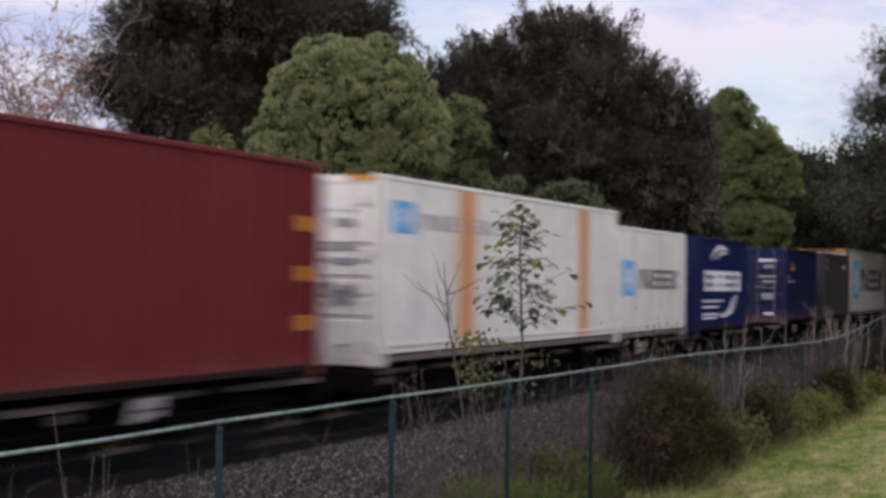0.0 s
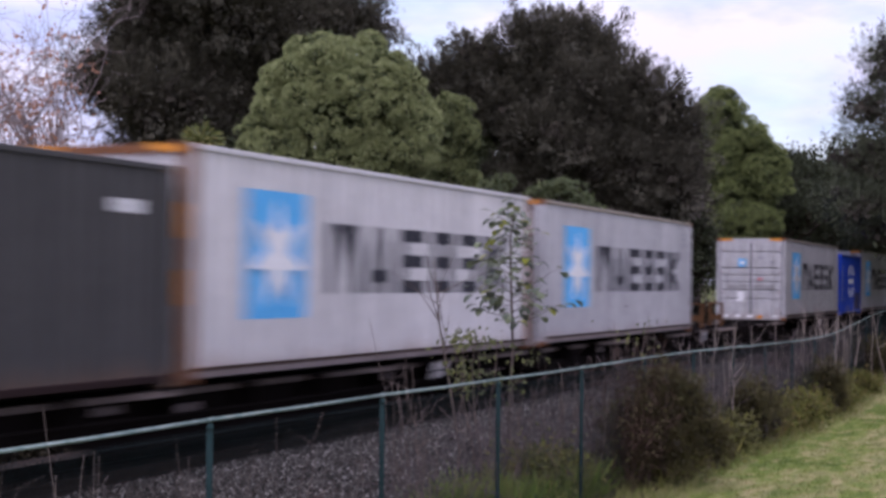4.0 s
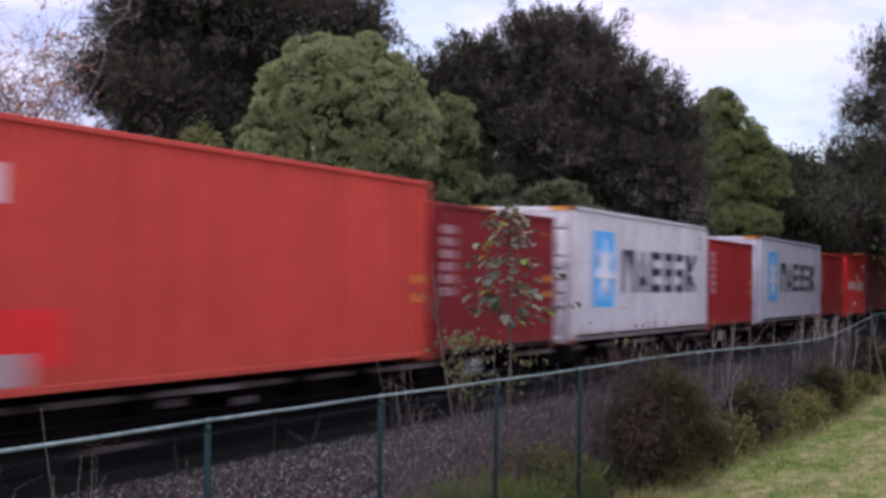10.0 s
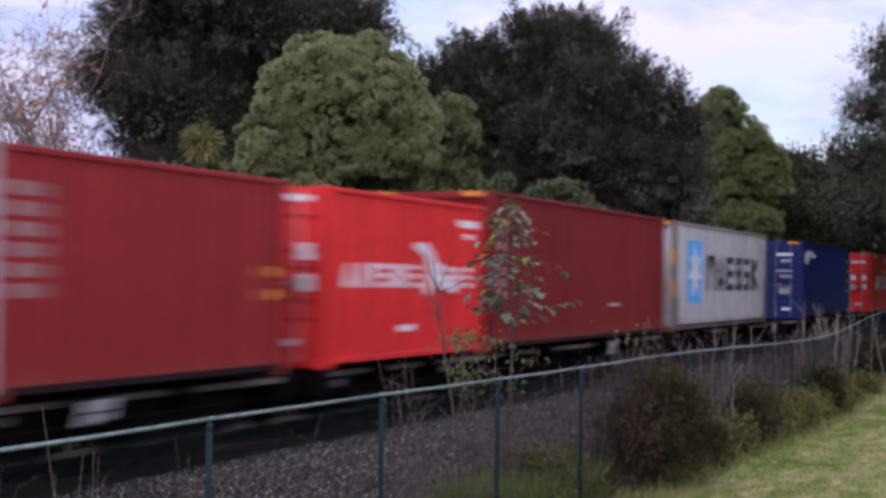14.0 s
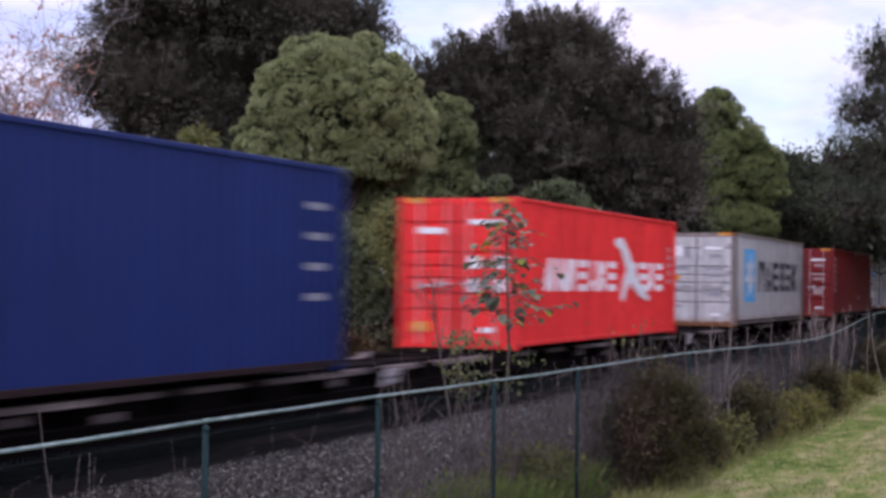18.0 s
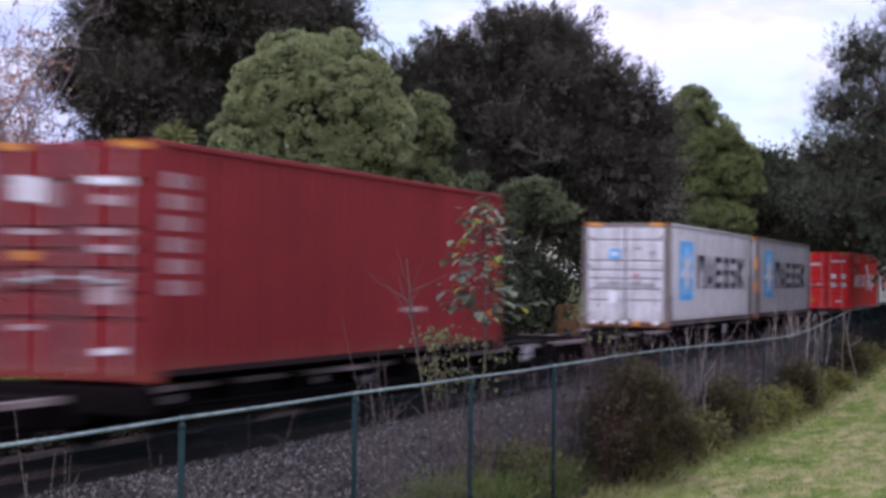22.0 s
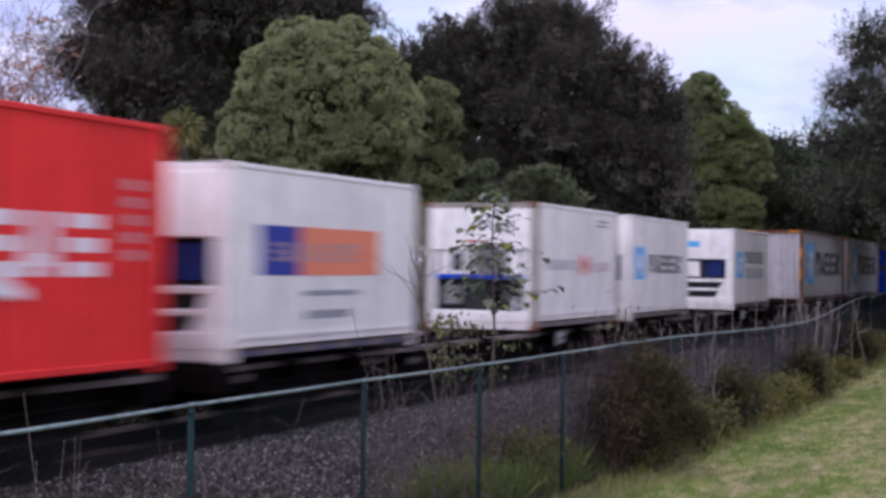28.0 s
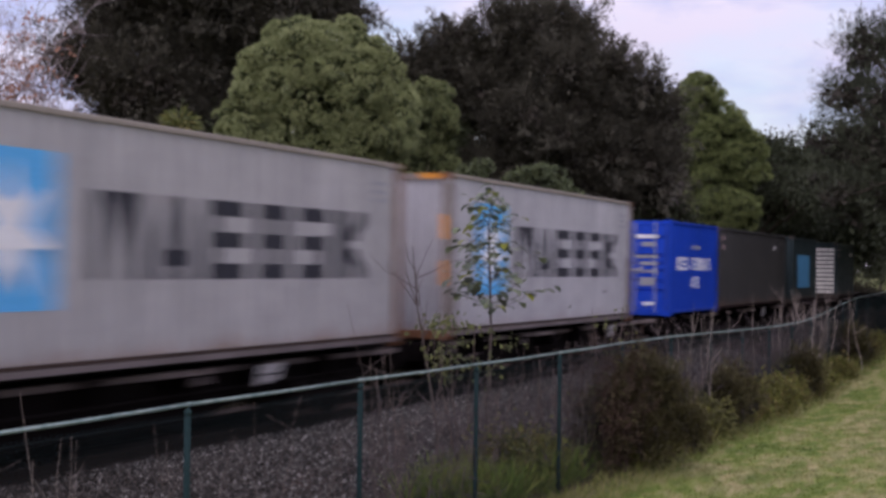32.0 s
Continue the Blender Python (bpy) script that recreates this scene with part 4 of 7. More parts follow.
def block_row(g, x0, x1, z0, z1, kinds, corr=True, gap=0.22, off=0.004):
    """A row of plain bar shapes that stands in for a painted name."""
    w = (x1 - x0) / len(kinds)
    for i, k in enumerate(kinds):
        a, b = x0 + i * w + w * gap / 2, x0 + (i + 1) * w - w * gap / 2
        t = (b - a) * 0.36
        h = z1 - z0
        if k == "v3":
            c, q = (a + b) / 2, (b - a) * 0.24
            bar(g, a, a + q, z0, z1, off, corr)
            wave_shape(g, [(a + q * 1.15, z1), (c, z0 + h * 0.04), (b - q * 1.15, z1)], off, corr)
            bar(g, b - q, b, z0, z1, off, corr)
        elif k == "v2":
            c, q = (a + b) / 2, (b - a) * 0.36
            wave_shape(g, [(a, z0), (a + q, z0), (c - 0.01, z1), (c - q * 0.7, z1)], off, corr)
            wave_shape(g, [(b - q, z0), (b, z0), (c + q * 0.7, z1), (c + 0.01, z1)], off, corr)
            bar(g, c - (b - a) * 0.14, c + (b - a) * 0.14, z0 + h * 0.16, z0 + h * 0.36, off, corr)
        elif k == "h3":
            for j in range(3):
                c = z0 + (h - h * 0.23) * j / 2
                bar(g, a, b, c, c + h * 0.23, off, corr)
        elif k == "k":
            bar(g, a, a + t, z0, z1, off, corr)
            wave_shape(g, [(a + t * 1.25, z0 + h * 0.56), (a + t * 2.1, z0 + h * 0.56), (b + t * 0.3, z1), (b - t * 0.75, z1)], off, corr)
            wave_shape(g, [(a + t * 1.25, z0 + h * 0.44), (a + t * 2.1, z0 + h * 0.44), (b + t * 0.3, z0), (b - t * 0.75, z0)], off, corr)
        elif k in ("comb", "ladder", "comb_back"):
            q = (b - a) * 0.30
            lo, hi = a, b
            if k != "comb_back":
                bar(g, a, a + q, z0, z1, off, corr)
                lo = a + q
            if k != "comb":
                bar(g, b - q, b, z0, z1 if k == "ladder" else z0 + h * 0.62, off, corr)
                hi = b - q
            for j in range(3):
                c = z0 + (h - h * 0.20) * j / 2
                bar(g, lo, b if j == 2 and k == "comb_back" else hi, c, c + h * 0.20, off, corr)
        else:
            bar(g, a, b, z0, z1, off, corr)
    return g


def swoosh(g, pts, width, y0, y1):
    """A curved, pointed stroke through points in x and z."""
    n = len(pts)
    left, right = [], []
    for i, (x, z) in enumerate(pts):
        x0, z0 = pts[max(i - 1, 0)]
        x1, z1 = pts[min(i + 1, n - 1)]
        d = math.hypot(x1 - x0, z1 - z0)
        nx, nz = -(z1 - z0) / d, (x1 - x0) / d
        w = width * math.sin(math.pi * (i + 0.35) / (n - 0.3)) * 0.5 + 0.015
        left.append((x + nx * w, z + nz * w))
        right.append((x - nx * w, z - nz * w))
    q = len(g.v)
    for a, b in zip(left, right):
        g.v += [(a[0], y0, a[1]), (b[0], y0, b[1]), (a[0], y1, a[1]), (b[0], y1, b[1])]
    for i in range(n - 1):
        k = q + 4 * i
        g.f += [(k, k + 4, k + 5, k + 1), (k + 2, k + 3, k + 7, k + 6), (k, k + 2, k + 6, k + 4), (k + 1, k + 5, k + 7, k + 3)]
    g.cut()
    return g


YM = (-HALF + 0.001, -HALF + 0.010)
SIX = ("v3", "v2", "comb", "ladder", "comb_back", "k")


def marks(c, kind, ln, ht, corr):
    """Painted signs on the near side, as plain shapes in their colours."""
    if kind == "star_40":
        lg = part("logo_panel", wave_patch(Geo(), 1.42, 3.0, 0.76, 2.43, 0.004, corr), M["logo_blue"], c, "light blue painted square")
        part("logo_star", star(Geo(), 2.2, 1.58, 0.74, YM[0] - 0.006, YM[1]), M["mark_white"], lg, "white star shape")
        part("name_bar", block_row(Geo(), 3.6, 10.95, 1.08, 2.07, SIX, corr), M["mark_black"], c, "black painted bars")
        g = Geo()
        for i in range(3):
            bar(g, ln - 1.0, ln - 0.55, 2.25 + i * 0.13, 2.31 + i * 0.13, 0.004, corr)
        part("code_bar", g, M["mark_grey"], c)
    elif kind == "star_20":
        lg = part("logo_panel", wave_patch(Geo(), 0.38, 1.42, 1.02, 1.82, 0.004, corr), M["logo_blue"], c, "light blue painted square")
        part("logo_star", star(Geo(), 0.9, 1.42, 0.36, YM[0] - 0.006, YM[1]), M["mark_white"], lg, "white star shape")
        part("name_bar", block_row(Geo(), 1.7, 5.3, 1.17, 1.64, SIX, corr), M["mark_black"], c, "black painted bars")
    elif kind == "star_20_two_rows":
        lg = part("logo_panel", wave_patch(Geo(), 0.5, 1.62, 1.02, 1.85, 0.004, corr), M["logo_blue"], c, "light blue painted square")
        part("logo_star", star(Geo(), 1.06, 1.43, 0.36, YM[0] - 0.006, YM[1]), M["mark_white"], lg, "white star shape")
        part("name_bar", block_row(Geo(), 2.0, 5.2, 1.50, 1.88, SIX, corr), M["mark_black"], c, "black painted bars")
        part("name_bar", block_row(Geo(), 2.0, 5.2, 1.0, 1.34, ("h3", "h3", "v2", "k", "v2", "v3", "h3"), corr), M["mark_grey"], c, "grey painted bars")
    elif kind == "star_line":
        lg = part("logo_panel", wave_patch(Geo(), 0.35, 1.2, 2.02, 2.52, 0.004, corr), M["logo_blue"], c, "faded blue painted square")
        part("logo_star", star(Geo(), 0.77, 2.27, 0.23, YM[0] - 0.006, YM[1]), M["mark_white"], lg)
        part("name_bar", block_row(Geo(), 1.5, 4.6, 2.1, 2.36, SIX, corr), M["mark_grey"], c, "faded grey bars")
        part("name_bar", block_row(Geo(), 4.9, 6.6, 2.1, 2.36, ("h3", "v2", "v3", "h3"), corr), M["mark_grey"], c, "faded grey bars")
        for x0, x1 in ((2.85, 3.95), (9.4, 10.25)):
            part("rust_streak", wave_patch(Geo(), x0, x1, 0.2, ht - 0.06, 0.004, corr), rust_streak, c, "orange rust runs down the panel")
    elif kind == "bird_40":
        part("name_bar", block_row(Geo(), 1.65, 6.7, 1.12, 1.78, ("v2", "v2", "v3", "h3", "v2", "k", "h3"), corr, 0.2), M["mark_white"], c, "white painted bars")
        part("name_bar", block_row(Geo(), 8.7, 10.95, 1.12, 1.80, ("h3", "v2", "h3"), corr, 0.2), M["mark_white"], c, "white painted bars")
        g = Geo()
        swoosh(g, [(6.55, 2.22), (7.1, 2.2), (7.6, 1.85), (8.1, 1.45), (8.7, 1.15), (9.5, 0.92)], 0.42, *YM)
        swoosh(g, [(8.45, 1.72), (7.9, 1.6), (7.45, 1.3), (7.15, 0.9)], 0.38, YM[0] - 0.003, YM[1] + 0.003)
        part("emblem", g, M["mark_white"], c, "white crossed strokes")
        g = Geo()
        for i in range(5):
            bar(g, ln - 0.75, ln - 0.55, 1.3 + i * 0.2, 1.42 + i * 0.2, 0.004, corr)
        part("code_bar", g, M["mark_pale"], c)
    elif kind == "bird_20":
        part("name_bar", block_row(Geo(), 0.6, 3.3, 1.16, 1.52, ("v2", "v2", "v3", "h3", "v2", "k", "h3"), corr, 0.2), M["mark_white"], c, "white painted bars")
        part("name_bar", block_row(Geo(), 4.35, 5.55, 1.16, 1.5, ("h3", "v2", "h3"), corr, 0.2), M["mark_white"], c, "white painted bars")
        g = Geo()
        swoosh(g, [(3.1, 1.82), (3.5, 1.78), (3.8, 1.5), (4.2, 1.25), (4.8, 1.1)], 0.26, *YM)
        swoosh(g, [(4.2, 1.5), (3.8, 1.4), (3.5, 1.05)], 0.22, YM[0] - 0.003, YM[1] + 0.003)
        part("emblem", g, M["mark_white"], c, "white crossed strokes")
        g = Geo()
        bar(g, 4.9, 5.85, 2.18, 2.30, 0.004, corr)
        bar(g, 5.2, 5.6, 1.98, 2.07, 0.004, corr)
        bar(g, 2.6, 3.1, 0.48, 0.58, 0.004, corr)
        part("code_bar", g, M["mark_white"], c)
    elif kind == "swoosh_20":
        part("name_bar", block_row(Geo(), 0.75, 5.35, 1.12, 1.68, ("comb", "ladder", "ladder", "comb", "ladder", "ladder"), corr, 0.08), M["mark_white"], c, "white painted bars")
        g = Geo()
        swoosh(g, [(1.55, 1.98), (1.9, 2.2), (2.4, 2.33), (2.9, 2.34), (3.5, 2.28)], 0.12, *YM)
        swoosh(g, [(2.2, 2.0), (2.5, 2.14), (2.9, 2.2), (3.4, 2.18)], 0.07, *YM)
        swoosh(g, [(2.6, 0.42), (3.4, 0.45), (3.9, 0.62), (4.3, 0.95)], 0.12, *YM)
        swoosh(g, [(3.4, 0.44), (4.1, 0.52), (4.5, 0.75), (4.75, 1.0)], 0.07, YM[0] - 0.003, YM[1] + 0.003)
        part("emblem", g, M["mark_white"], c, "white curved strokes")
        g = Geo()
        for z, x1 in ((0.82, 3.0), (0.66, 2.4), (0.46, 2.6), (0.36, 2.2)):
            bar(g, 0.7, x1, z, z + 0.055, 0.004, corr)
        part("code_bar", g, M["mark_white"], c)
    elif kind == "globe_20":
        g = Geo()
        for r0, w in ((0.66, 0.055), (0.46, 0.03)):
            pts = [(3.05 + 1.35 * r0 * math.cos(math.pi * k / 14), 1.45 + r0 * math.sin(math.pi * k / 14)) for k in range(29)]
            for (xa, za), (xb, zb) in zip(pts, pts[1:]):
                wave_patch(g, min(xa, xb) - w * 0.5, max(xa, xb) + w * 0.5, min(za, zb) - w * 0.4, max(za, zb) + w * 0.4, 0.004, corr)
        wave_patch(g, 2.35, 3.75, 1.35, 1.55, 0.0055, corr)
        part("emblem", g, M["mark_white"], c, "white ring with a bar")
        part("lower_panel", wave_patch(Geo(), 3.9, 5.85, 0.2, 0.93, 0.004, corr), M["mark_dark"], c, "dark square patch")
        g = Geo()
        for i in range(8):
            bar(g, 0.42, 0.66, 0.62 + i * 0.2, 0.74 + i * 0.2, 0.004, corr)
        part("code_bar", g, M["mark_grey"], c)
    elif kind == "two_tone_20":
        part("name_panel", wave_patch(Geo(), 0.8, 1.95, 1.13, 1.8, 0.004, corr), M["mark_navy"], c, "navy painted block")
        nb = part("name_panel", wave_patch(Geo(), 1.95, 4.6, 1.13, 1.8, 0.004, corr), M["mark_orange"], c, "salmon painted block")
        part("name_bar", block_row(Geo(), 1.1, 3.9, 1.32, 1.58, ("h3", "v2", "h3", "v2", "v2", "h3", "v3", "h3"), corr, 0.3, 0.008), M["mark_pale"], nb)
        g = Geo()
        bar(g, 2.1, 3.9, 0.84, 0.92, 0.004, corr)
        bar(g, 2.2, 3.6, 0.52, 0.64, 0.004, corr)
        part("code_bar", g, M["mark_grey"], c)
        g = Geo()
        for i in range(5):
            bar(g, 0.35 + i * 1.15, 0.7 + i * 1.15, 0.08, 0.19, 0.016, corr)
        part("foot_mark", g, M["mark_dark"], c)
    elif kind == "red_mark_20":
        part("name_bar", block_row(Geo(), 0.7, 2.7, 1.24, 1.44, ("h3", "v2", "h3", "v2", "h3", "v2", "h3", "k"), corr, 0.3), M["mark_grey"], c, "faint grey bars")
        g = Geo()
        g.prism_y([(2.95, 1.2), (3.05, 1.62), (3.55, 1.25), (3.6, 1.55), (3.75, 1.55), (3.72, 1.1), (3.2, 1.42), (3.15, 1.1)], *YM)
        part("emblem", g, M["mark_red"], c, "red angular stroke")
        part("name_bar", block_row(Geo(), 4.0, 5.3, 1.2, 1.4, ("h3", "v2", "h3", "k"), corr, 0.3), M["mark_pale"], c)
        g = Geo()
        for i in range(2):
            bar(g, 4.3, 5.2, 2.2 + i * 0.1, 2.25 + i * 0.1, 0.004, corr)
        part("code_bar", g, M["mark_grey"], c)
    elif kind == "code_grid":
        g = Geo()
        tall = (ht - 1.35) / 6
        for i in range(6):
            for x0 in (0.34, 0.50):
                bar(g, x0, x0 + 0.12, 1.05 + i * tall, 1.05 + (i + 0.7) * tall, 0.004, corr)
        part("code_bar", g, M["mark_pale"], c, "faded pale code block")
        g = Geo()
        for i in range(6):
            for x0 in (0.68, 0.84):
                bar(g, x0, x0 + 0.12, 1.05 + i * tall, 1.05 + (i + 0.66) * tall, 0.004, corr)
        part("code_bar", g, M["mark_faint"], c, "faint reddish code block")
        if ln > 7:
            g = Geo()
            bar(g, 7.6, 8.0, 0.74, 0.82, 0.004, corr)
            bar(g, 8.1, 8.4, 0.74, 0.82, 0.004, corr)
            part("code_bar", g, M["mark_pale"], c, "small pale code")
        g = Geo()
        for z in (0.6, 1.5, 2.3) if ln > 7 else (1.0, 1.3):
            for x in (ln - 0.85, ln - 0.40):
                bar(g, x, x + 0.15, z, z + 0.13, 0.004, corr)
        part("code_bar", g, M["mark_yellow"], c, "small yellow end marks")
    elif kind == "code_column":
        g = Geo()
        for i in range(7):
            bar(g, 0.45, 0.72, 0.95 + i * 0.22, 1.10 + i * 0.22, 0.004, corr)
        part("code_bar", g, M["mark_pale"], c, "pale column of code bars")
        g = Geo()
        bar(g, ln * 0.62, ln * 0.62 + 0.5, 0.75, 0.82, 0.004, corr)
        bar(g, ln * 0.62 + 0.6, ln * 0.62 + 0.85, 0.75, 0.82, 0.004, corr)
        part("code_bar", g, M["mark_pale"], c)
    elif kind == "ship_40":
        g = Geo()
        swoosh(g, [(0.35, 2.30), (0.9, 2.42), (1.6, 2.46), (2.9, 2.36)], 0.24, *YM)
        swoosh(g, [(0.45, 2.22), (0.9, 2.2), (1.5, 2.34)], 0.3, YM[0] - 0.003, YM[1] + 0.003)
        part("emblem", g, M["mark_white"], c, "white ship-like stroke")
        g = Geo()
        for i in range(4):
            bar(g, ln - 1.1, ln - 0.6, 1.0 + i * 0.42, 1.1 + i * 0.42, 0.004, corr)
        part("code_bar", g, M["mark_grey"], c)
    elif kind == "square_40":
        for x in (0.6, 1.08):
            part("logo_bar", wave_patch(Geo(), x, x + 0.3, 2.0, 2.4, 0.004, corr), M["mark_white"], c, "white painted bar")
        part("patch", wave_patch(Geo(), 0.5, 2.6, 0.35, 0.95, 0.004, corr), M["red"], c, "brighter red repainted patch")
        part("patch", wave_patch(Geo(), 0.7, 1.9, 0.17, 0.5, 0.007, corr), M["mark_pale"], c, "pale repainted patch")
        g = Geo()
        for z in (0.95, 1.25):
            bar(g, ln - 0.5, ln - 0.25, z, z + 0.13, 0.004, corr)
        part("code_bar", g, M["mark_yellow"], c, "small yellow end marks")
    elif kind == "script_20":
        part("name_bar", block_row(Geo(), 0.8, 5.2, 1.25, 1.6, ("k", "h3", "v2", "h3", "v3", "v2", "h3"), corr, 0.3), M["mark_white"], c, "white painted bars")
        part("name_bar", block_row(Geo(), 2.3, 3.6, 0.75, 1.05, ("v2", "h3"), corr, 0.3), M["mark_white"], c)
        part("name_bar", block_row(Geo(), 2.4, 3.8, 1.85, 1.95, ("h", "h", "h"), corr, 0.3), M["mark_grey"], c)
    elif kind == "small_code":
        g = Geo()
        for i in range(2):
            bar(g, 0.5, 0.95, 1.9 + i * 0.3, 2.05 + i * 0.3, 0.004, corr)
        part("code_bar", g, M["mark_pale"], c)
        g = Geo()
        bar(g, ln * 0.8, ln * 0.8 + 0.4, 2.0, 2.15, 0.004, corr)
        part("code_bar", g, M["mark_white"], c)
    elif kind == "orange_code":
        g = Geo()
        bar(g, 0.80, 1.30, 1.80, 1.98, 0.004, corr)
        bar(g, 0.95, 1.20, 2.02, 2.10, 0.004, corr)
        part("code_bar", g, M["mark_yellow"], c, "orange code bar")
        g = Geo()
        bar(g, 0.30, 1.50, 1.40, 1.48, 0.004, corr)
        bar(g, 0.35, 0.70, 1.55, 1.63, 0.004, corr)
        part("code_bar", g, M["mark_grey"], c)
        g = Geo()
        for i in range(5):
            bar(g, 0.25, 0.38, 0.5 + i * 0.38, 0.62 + i * 0.38, 0.004, corr)
        part("code_bar", g, M["mark_grey"], c)
    elif kind == "blue_panel":
        part("logo_panel", wave_patch(Geo(), 1.2, 4.2, 0.6, 1.9, 0.004, corr), M["mark_teal"], c, "sky blue panel")
    elif kind == "yellow_end":
        g = Geo()
        for z in (0.62, 1.28, 1.95):
            bar(g, ln - 0.62, ln - 0.2, z, z + 0.2, 0.004, corr)
        part("code_bar", g, M["mark_yellow"], c, "yellow warning marks")


def streak_material():
    m, t, p = base_nodes("rust_streaks")
    tc = t.nodes.new("ShaderNodeTexCoord")
    sep = t.nodes.new("ShaderNodeSeparateXYZ")
    t.links.new(tc.outputs["Generated"], sep.inputs[0])
    pp = t.nodes.new("ShaderNodeMath")
    pp.operation = "PINGPONG"
    pp.inputs[1].default_value = 0.5
    t.links.new(sep.outputs["X"], pp.inputs[0])
    n = noise_node(t, object_vec(t, (5, 1, 0.25)), 2.5, 5)
    ad = t.nodes.new("ShaderNodeMath")
    ad.operation = "MULTIPLY_ADD"
    ad.inputs[1].default_value = 0.9
    t.links.new(n, ad.inputs[0])
    t.links.new(pp.outputs[0], ad.inputs[2])
    c = ramp_node(t, ad.outputs[0], [(0.46, (0.74, 0.70, 0.72)), (0.66, (0.68, 0.40, 0.20)), (0.85, (0.58, 0.20, 0.05))])
    t.links.new(c, p.inputs["Base Color"])
    p.inputs["Roughness"].default_value = 0.6
    return m


rust_streak = streak_material()
box_meshes = {}


def box_parts(ln, ht, corr):
    """The meshes that all boxes of one size share."""
    key = (ln, ht, corr)
    if key in box_meshes:
        return box_meshes[key]
    d = {}
    g = wave_patch(Geo(), 0.14, ln - 0.14, 0.15, ht - 0.08, 0.0, corr)
    if not corr:
        for z in (0.16, 0.30):
            g.box(0.14, ln - 0.14, -HALF - 0.004, -HALF + 0.03, z, z + 0.05)
    d["near"] = g.mesh("side_panel")
    d["seam"] = Geo().box(0.14, ln - 0.14, -HALF - 0.006, -HALF + 0.02, 0.163, 0.205).mesh("seam")
    g = Geo()
    g.box(0.14, ln - 0.14, HALF - 0.05, HALF - 0.012, 0.15, ht - 0.08)
    d["far"] = g.mesh("side_panel")
    d["roof"] = Geo().box(0.05, ln - 0.05, -HALF + 0.04, HALF - 0.04, ht - 0.07, ht - 0.02, 0.008).mesh("roof_panel")
    d["floor"] = Geo().box(0.1, ln - 0.1, -HALF + 0.05, HALF - 0.05, 0.09, 0.15).mesh("floor")
    d["top_rail"] = Geo().box(0.12, ln - 0.12, -0.03, 0.03, ht - 0.085, ht - 0.012, 0.01).mesh("top_rail")
    g = Geo().box(0.12, ln - 0.12, -0.025, 0.025, 0.075, 0.16, 0.008)
    d["bottom_rail"] = g.mesh("bottom_rail")
    d["post"] = Geo().box(-0.075, 0.075, -0.06, 0.06, 0.1, ht - 0.1, 0.012).mesh("corner_post")
    d["casting"] = Geo().box(-0.089, 0.089, -0.081, 0.081, -0.059, 0.059, 0.014).mesh("corner_casting")
    d["head"] = Geo().box(0.01, 0.09, -HALF + 0.14, HALF - 0.14, ht - 0.14, ht - 0.02, 0.012).mesh("end_header")
    d["foot"] = Geo().box(0.01, 0.09, -HALF + 0.14, HALF - 0.14, 0.02, 0.17, 0.012).mesh("end_sill")
    # the end's corrugated wall
    g = Geo()
    ys = np.linspace(-HALF + 0.13, HALF - 0.13, 41)
    for i, y in enumerate(ys):
        x = 0.015 + (0.11 if (i // 2) % 2 else 0.0)
        g.v += [(x, y, 0.16), (x, y, ht - 0.12)]
    for i in range(len(ys) - 1):
        g.f.append((2 * i, 2 * i + 1, 2 * i + 3, 2 * i + 2))
    d["end_wall"] = g.mesh("end_wall")
    g = Geo().box(ln - 0.07, ln - 0.03, -HALF + 0.13, HALF - 0.13, 0.1, ht - 0.1)
    d["back_wall"] = g.mesh("end_wall")
    # a door leaf, pressed with level ribs
    g = Geo()
    w = HALF - 0.15
    zs = [0.17]
    for fr in (0.22, 0.34, 0.45, 0.54, 0.64, 0.86):
        q = 0.17 + fr * (ht - 0.31)
        zs += [q - 0.052, q - 0.022, q + 0.022, q + 0.052]
    zs.append(ht - 0.14)
    for i, z in enumerate(zs):
        x = 0.02 + (0.055 if i % 4 in (2, 3) and 0 < i < len(zs) - 1 else 0.0)
        g.v += [(x, 0.01, z), (x, w, z)]
    for i in range(len(zs) - 1):
        g.f.append((2 * i, 2 * i + 1, 2 * i + 3, 2 * i + 2))
    g.box(0.0, 0.05, 0.005, 0.07, 0.17, ht - 0.14)
    g.box(0.0, 0.05, w - 0.06, w, 0.17, ht - 0.14)
    d["door"] = g.mesh("door")
    d["bar"] = Geo().tube([(-0.02, 0, 0.1), (-0.02, 0, ht - 0.06)], [0.017, 0.017], 8).mesh("locking_bar")
    g = Geo()
    g.box(-0.05, -0.02, -0.28, 0.05, 1.18, 1.23, 0.006)
    g.box(-0.05, -0.0, -0.04, 0.04, 1.12, 1.30, 0.008)
    d["handle"] = g.mesh("handle")
    d["hinge"] = Geo().box(-0.012, 0.03, -0.05, 0.09, -0.05, 0.05, 0.008).mesh("hinge")
    d["label"] = Geo().box(-0.004, 0.0, -0.2, 0.2, -0.12, 0.12).mesh("label_plate")
    d["hazard"] = Geo().box(-0.006, 0.0, -0.20, 0.20, -0.045, 0.045).mesh("height_mark")
    box_meshes[key] = d
    return d


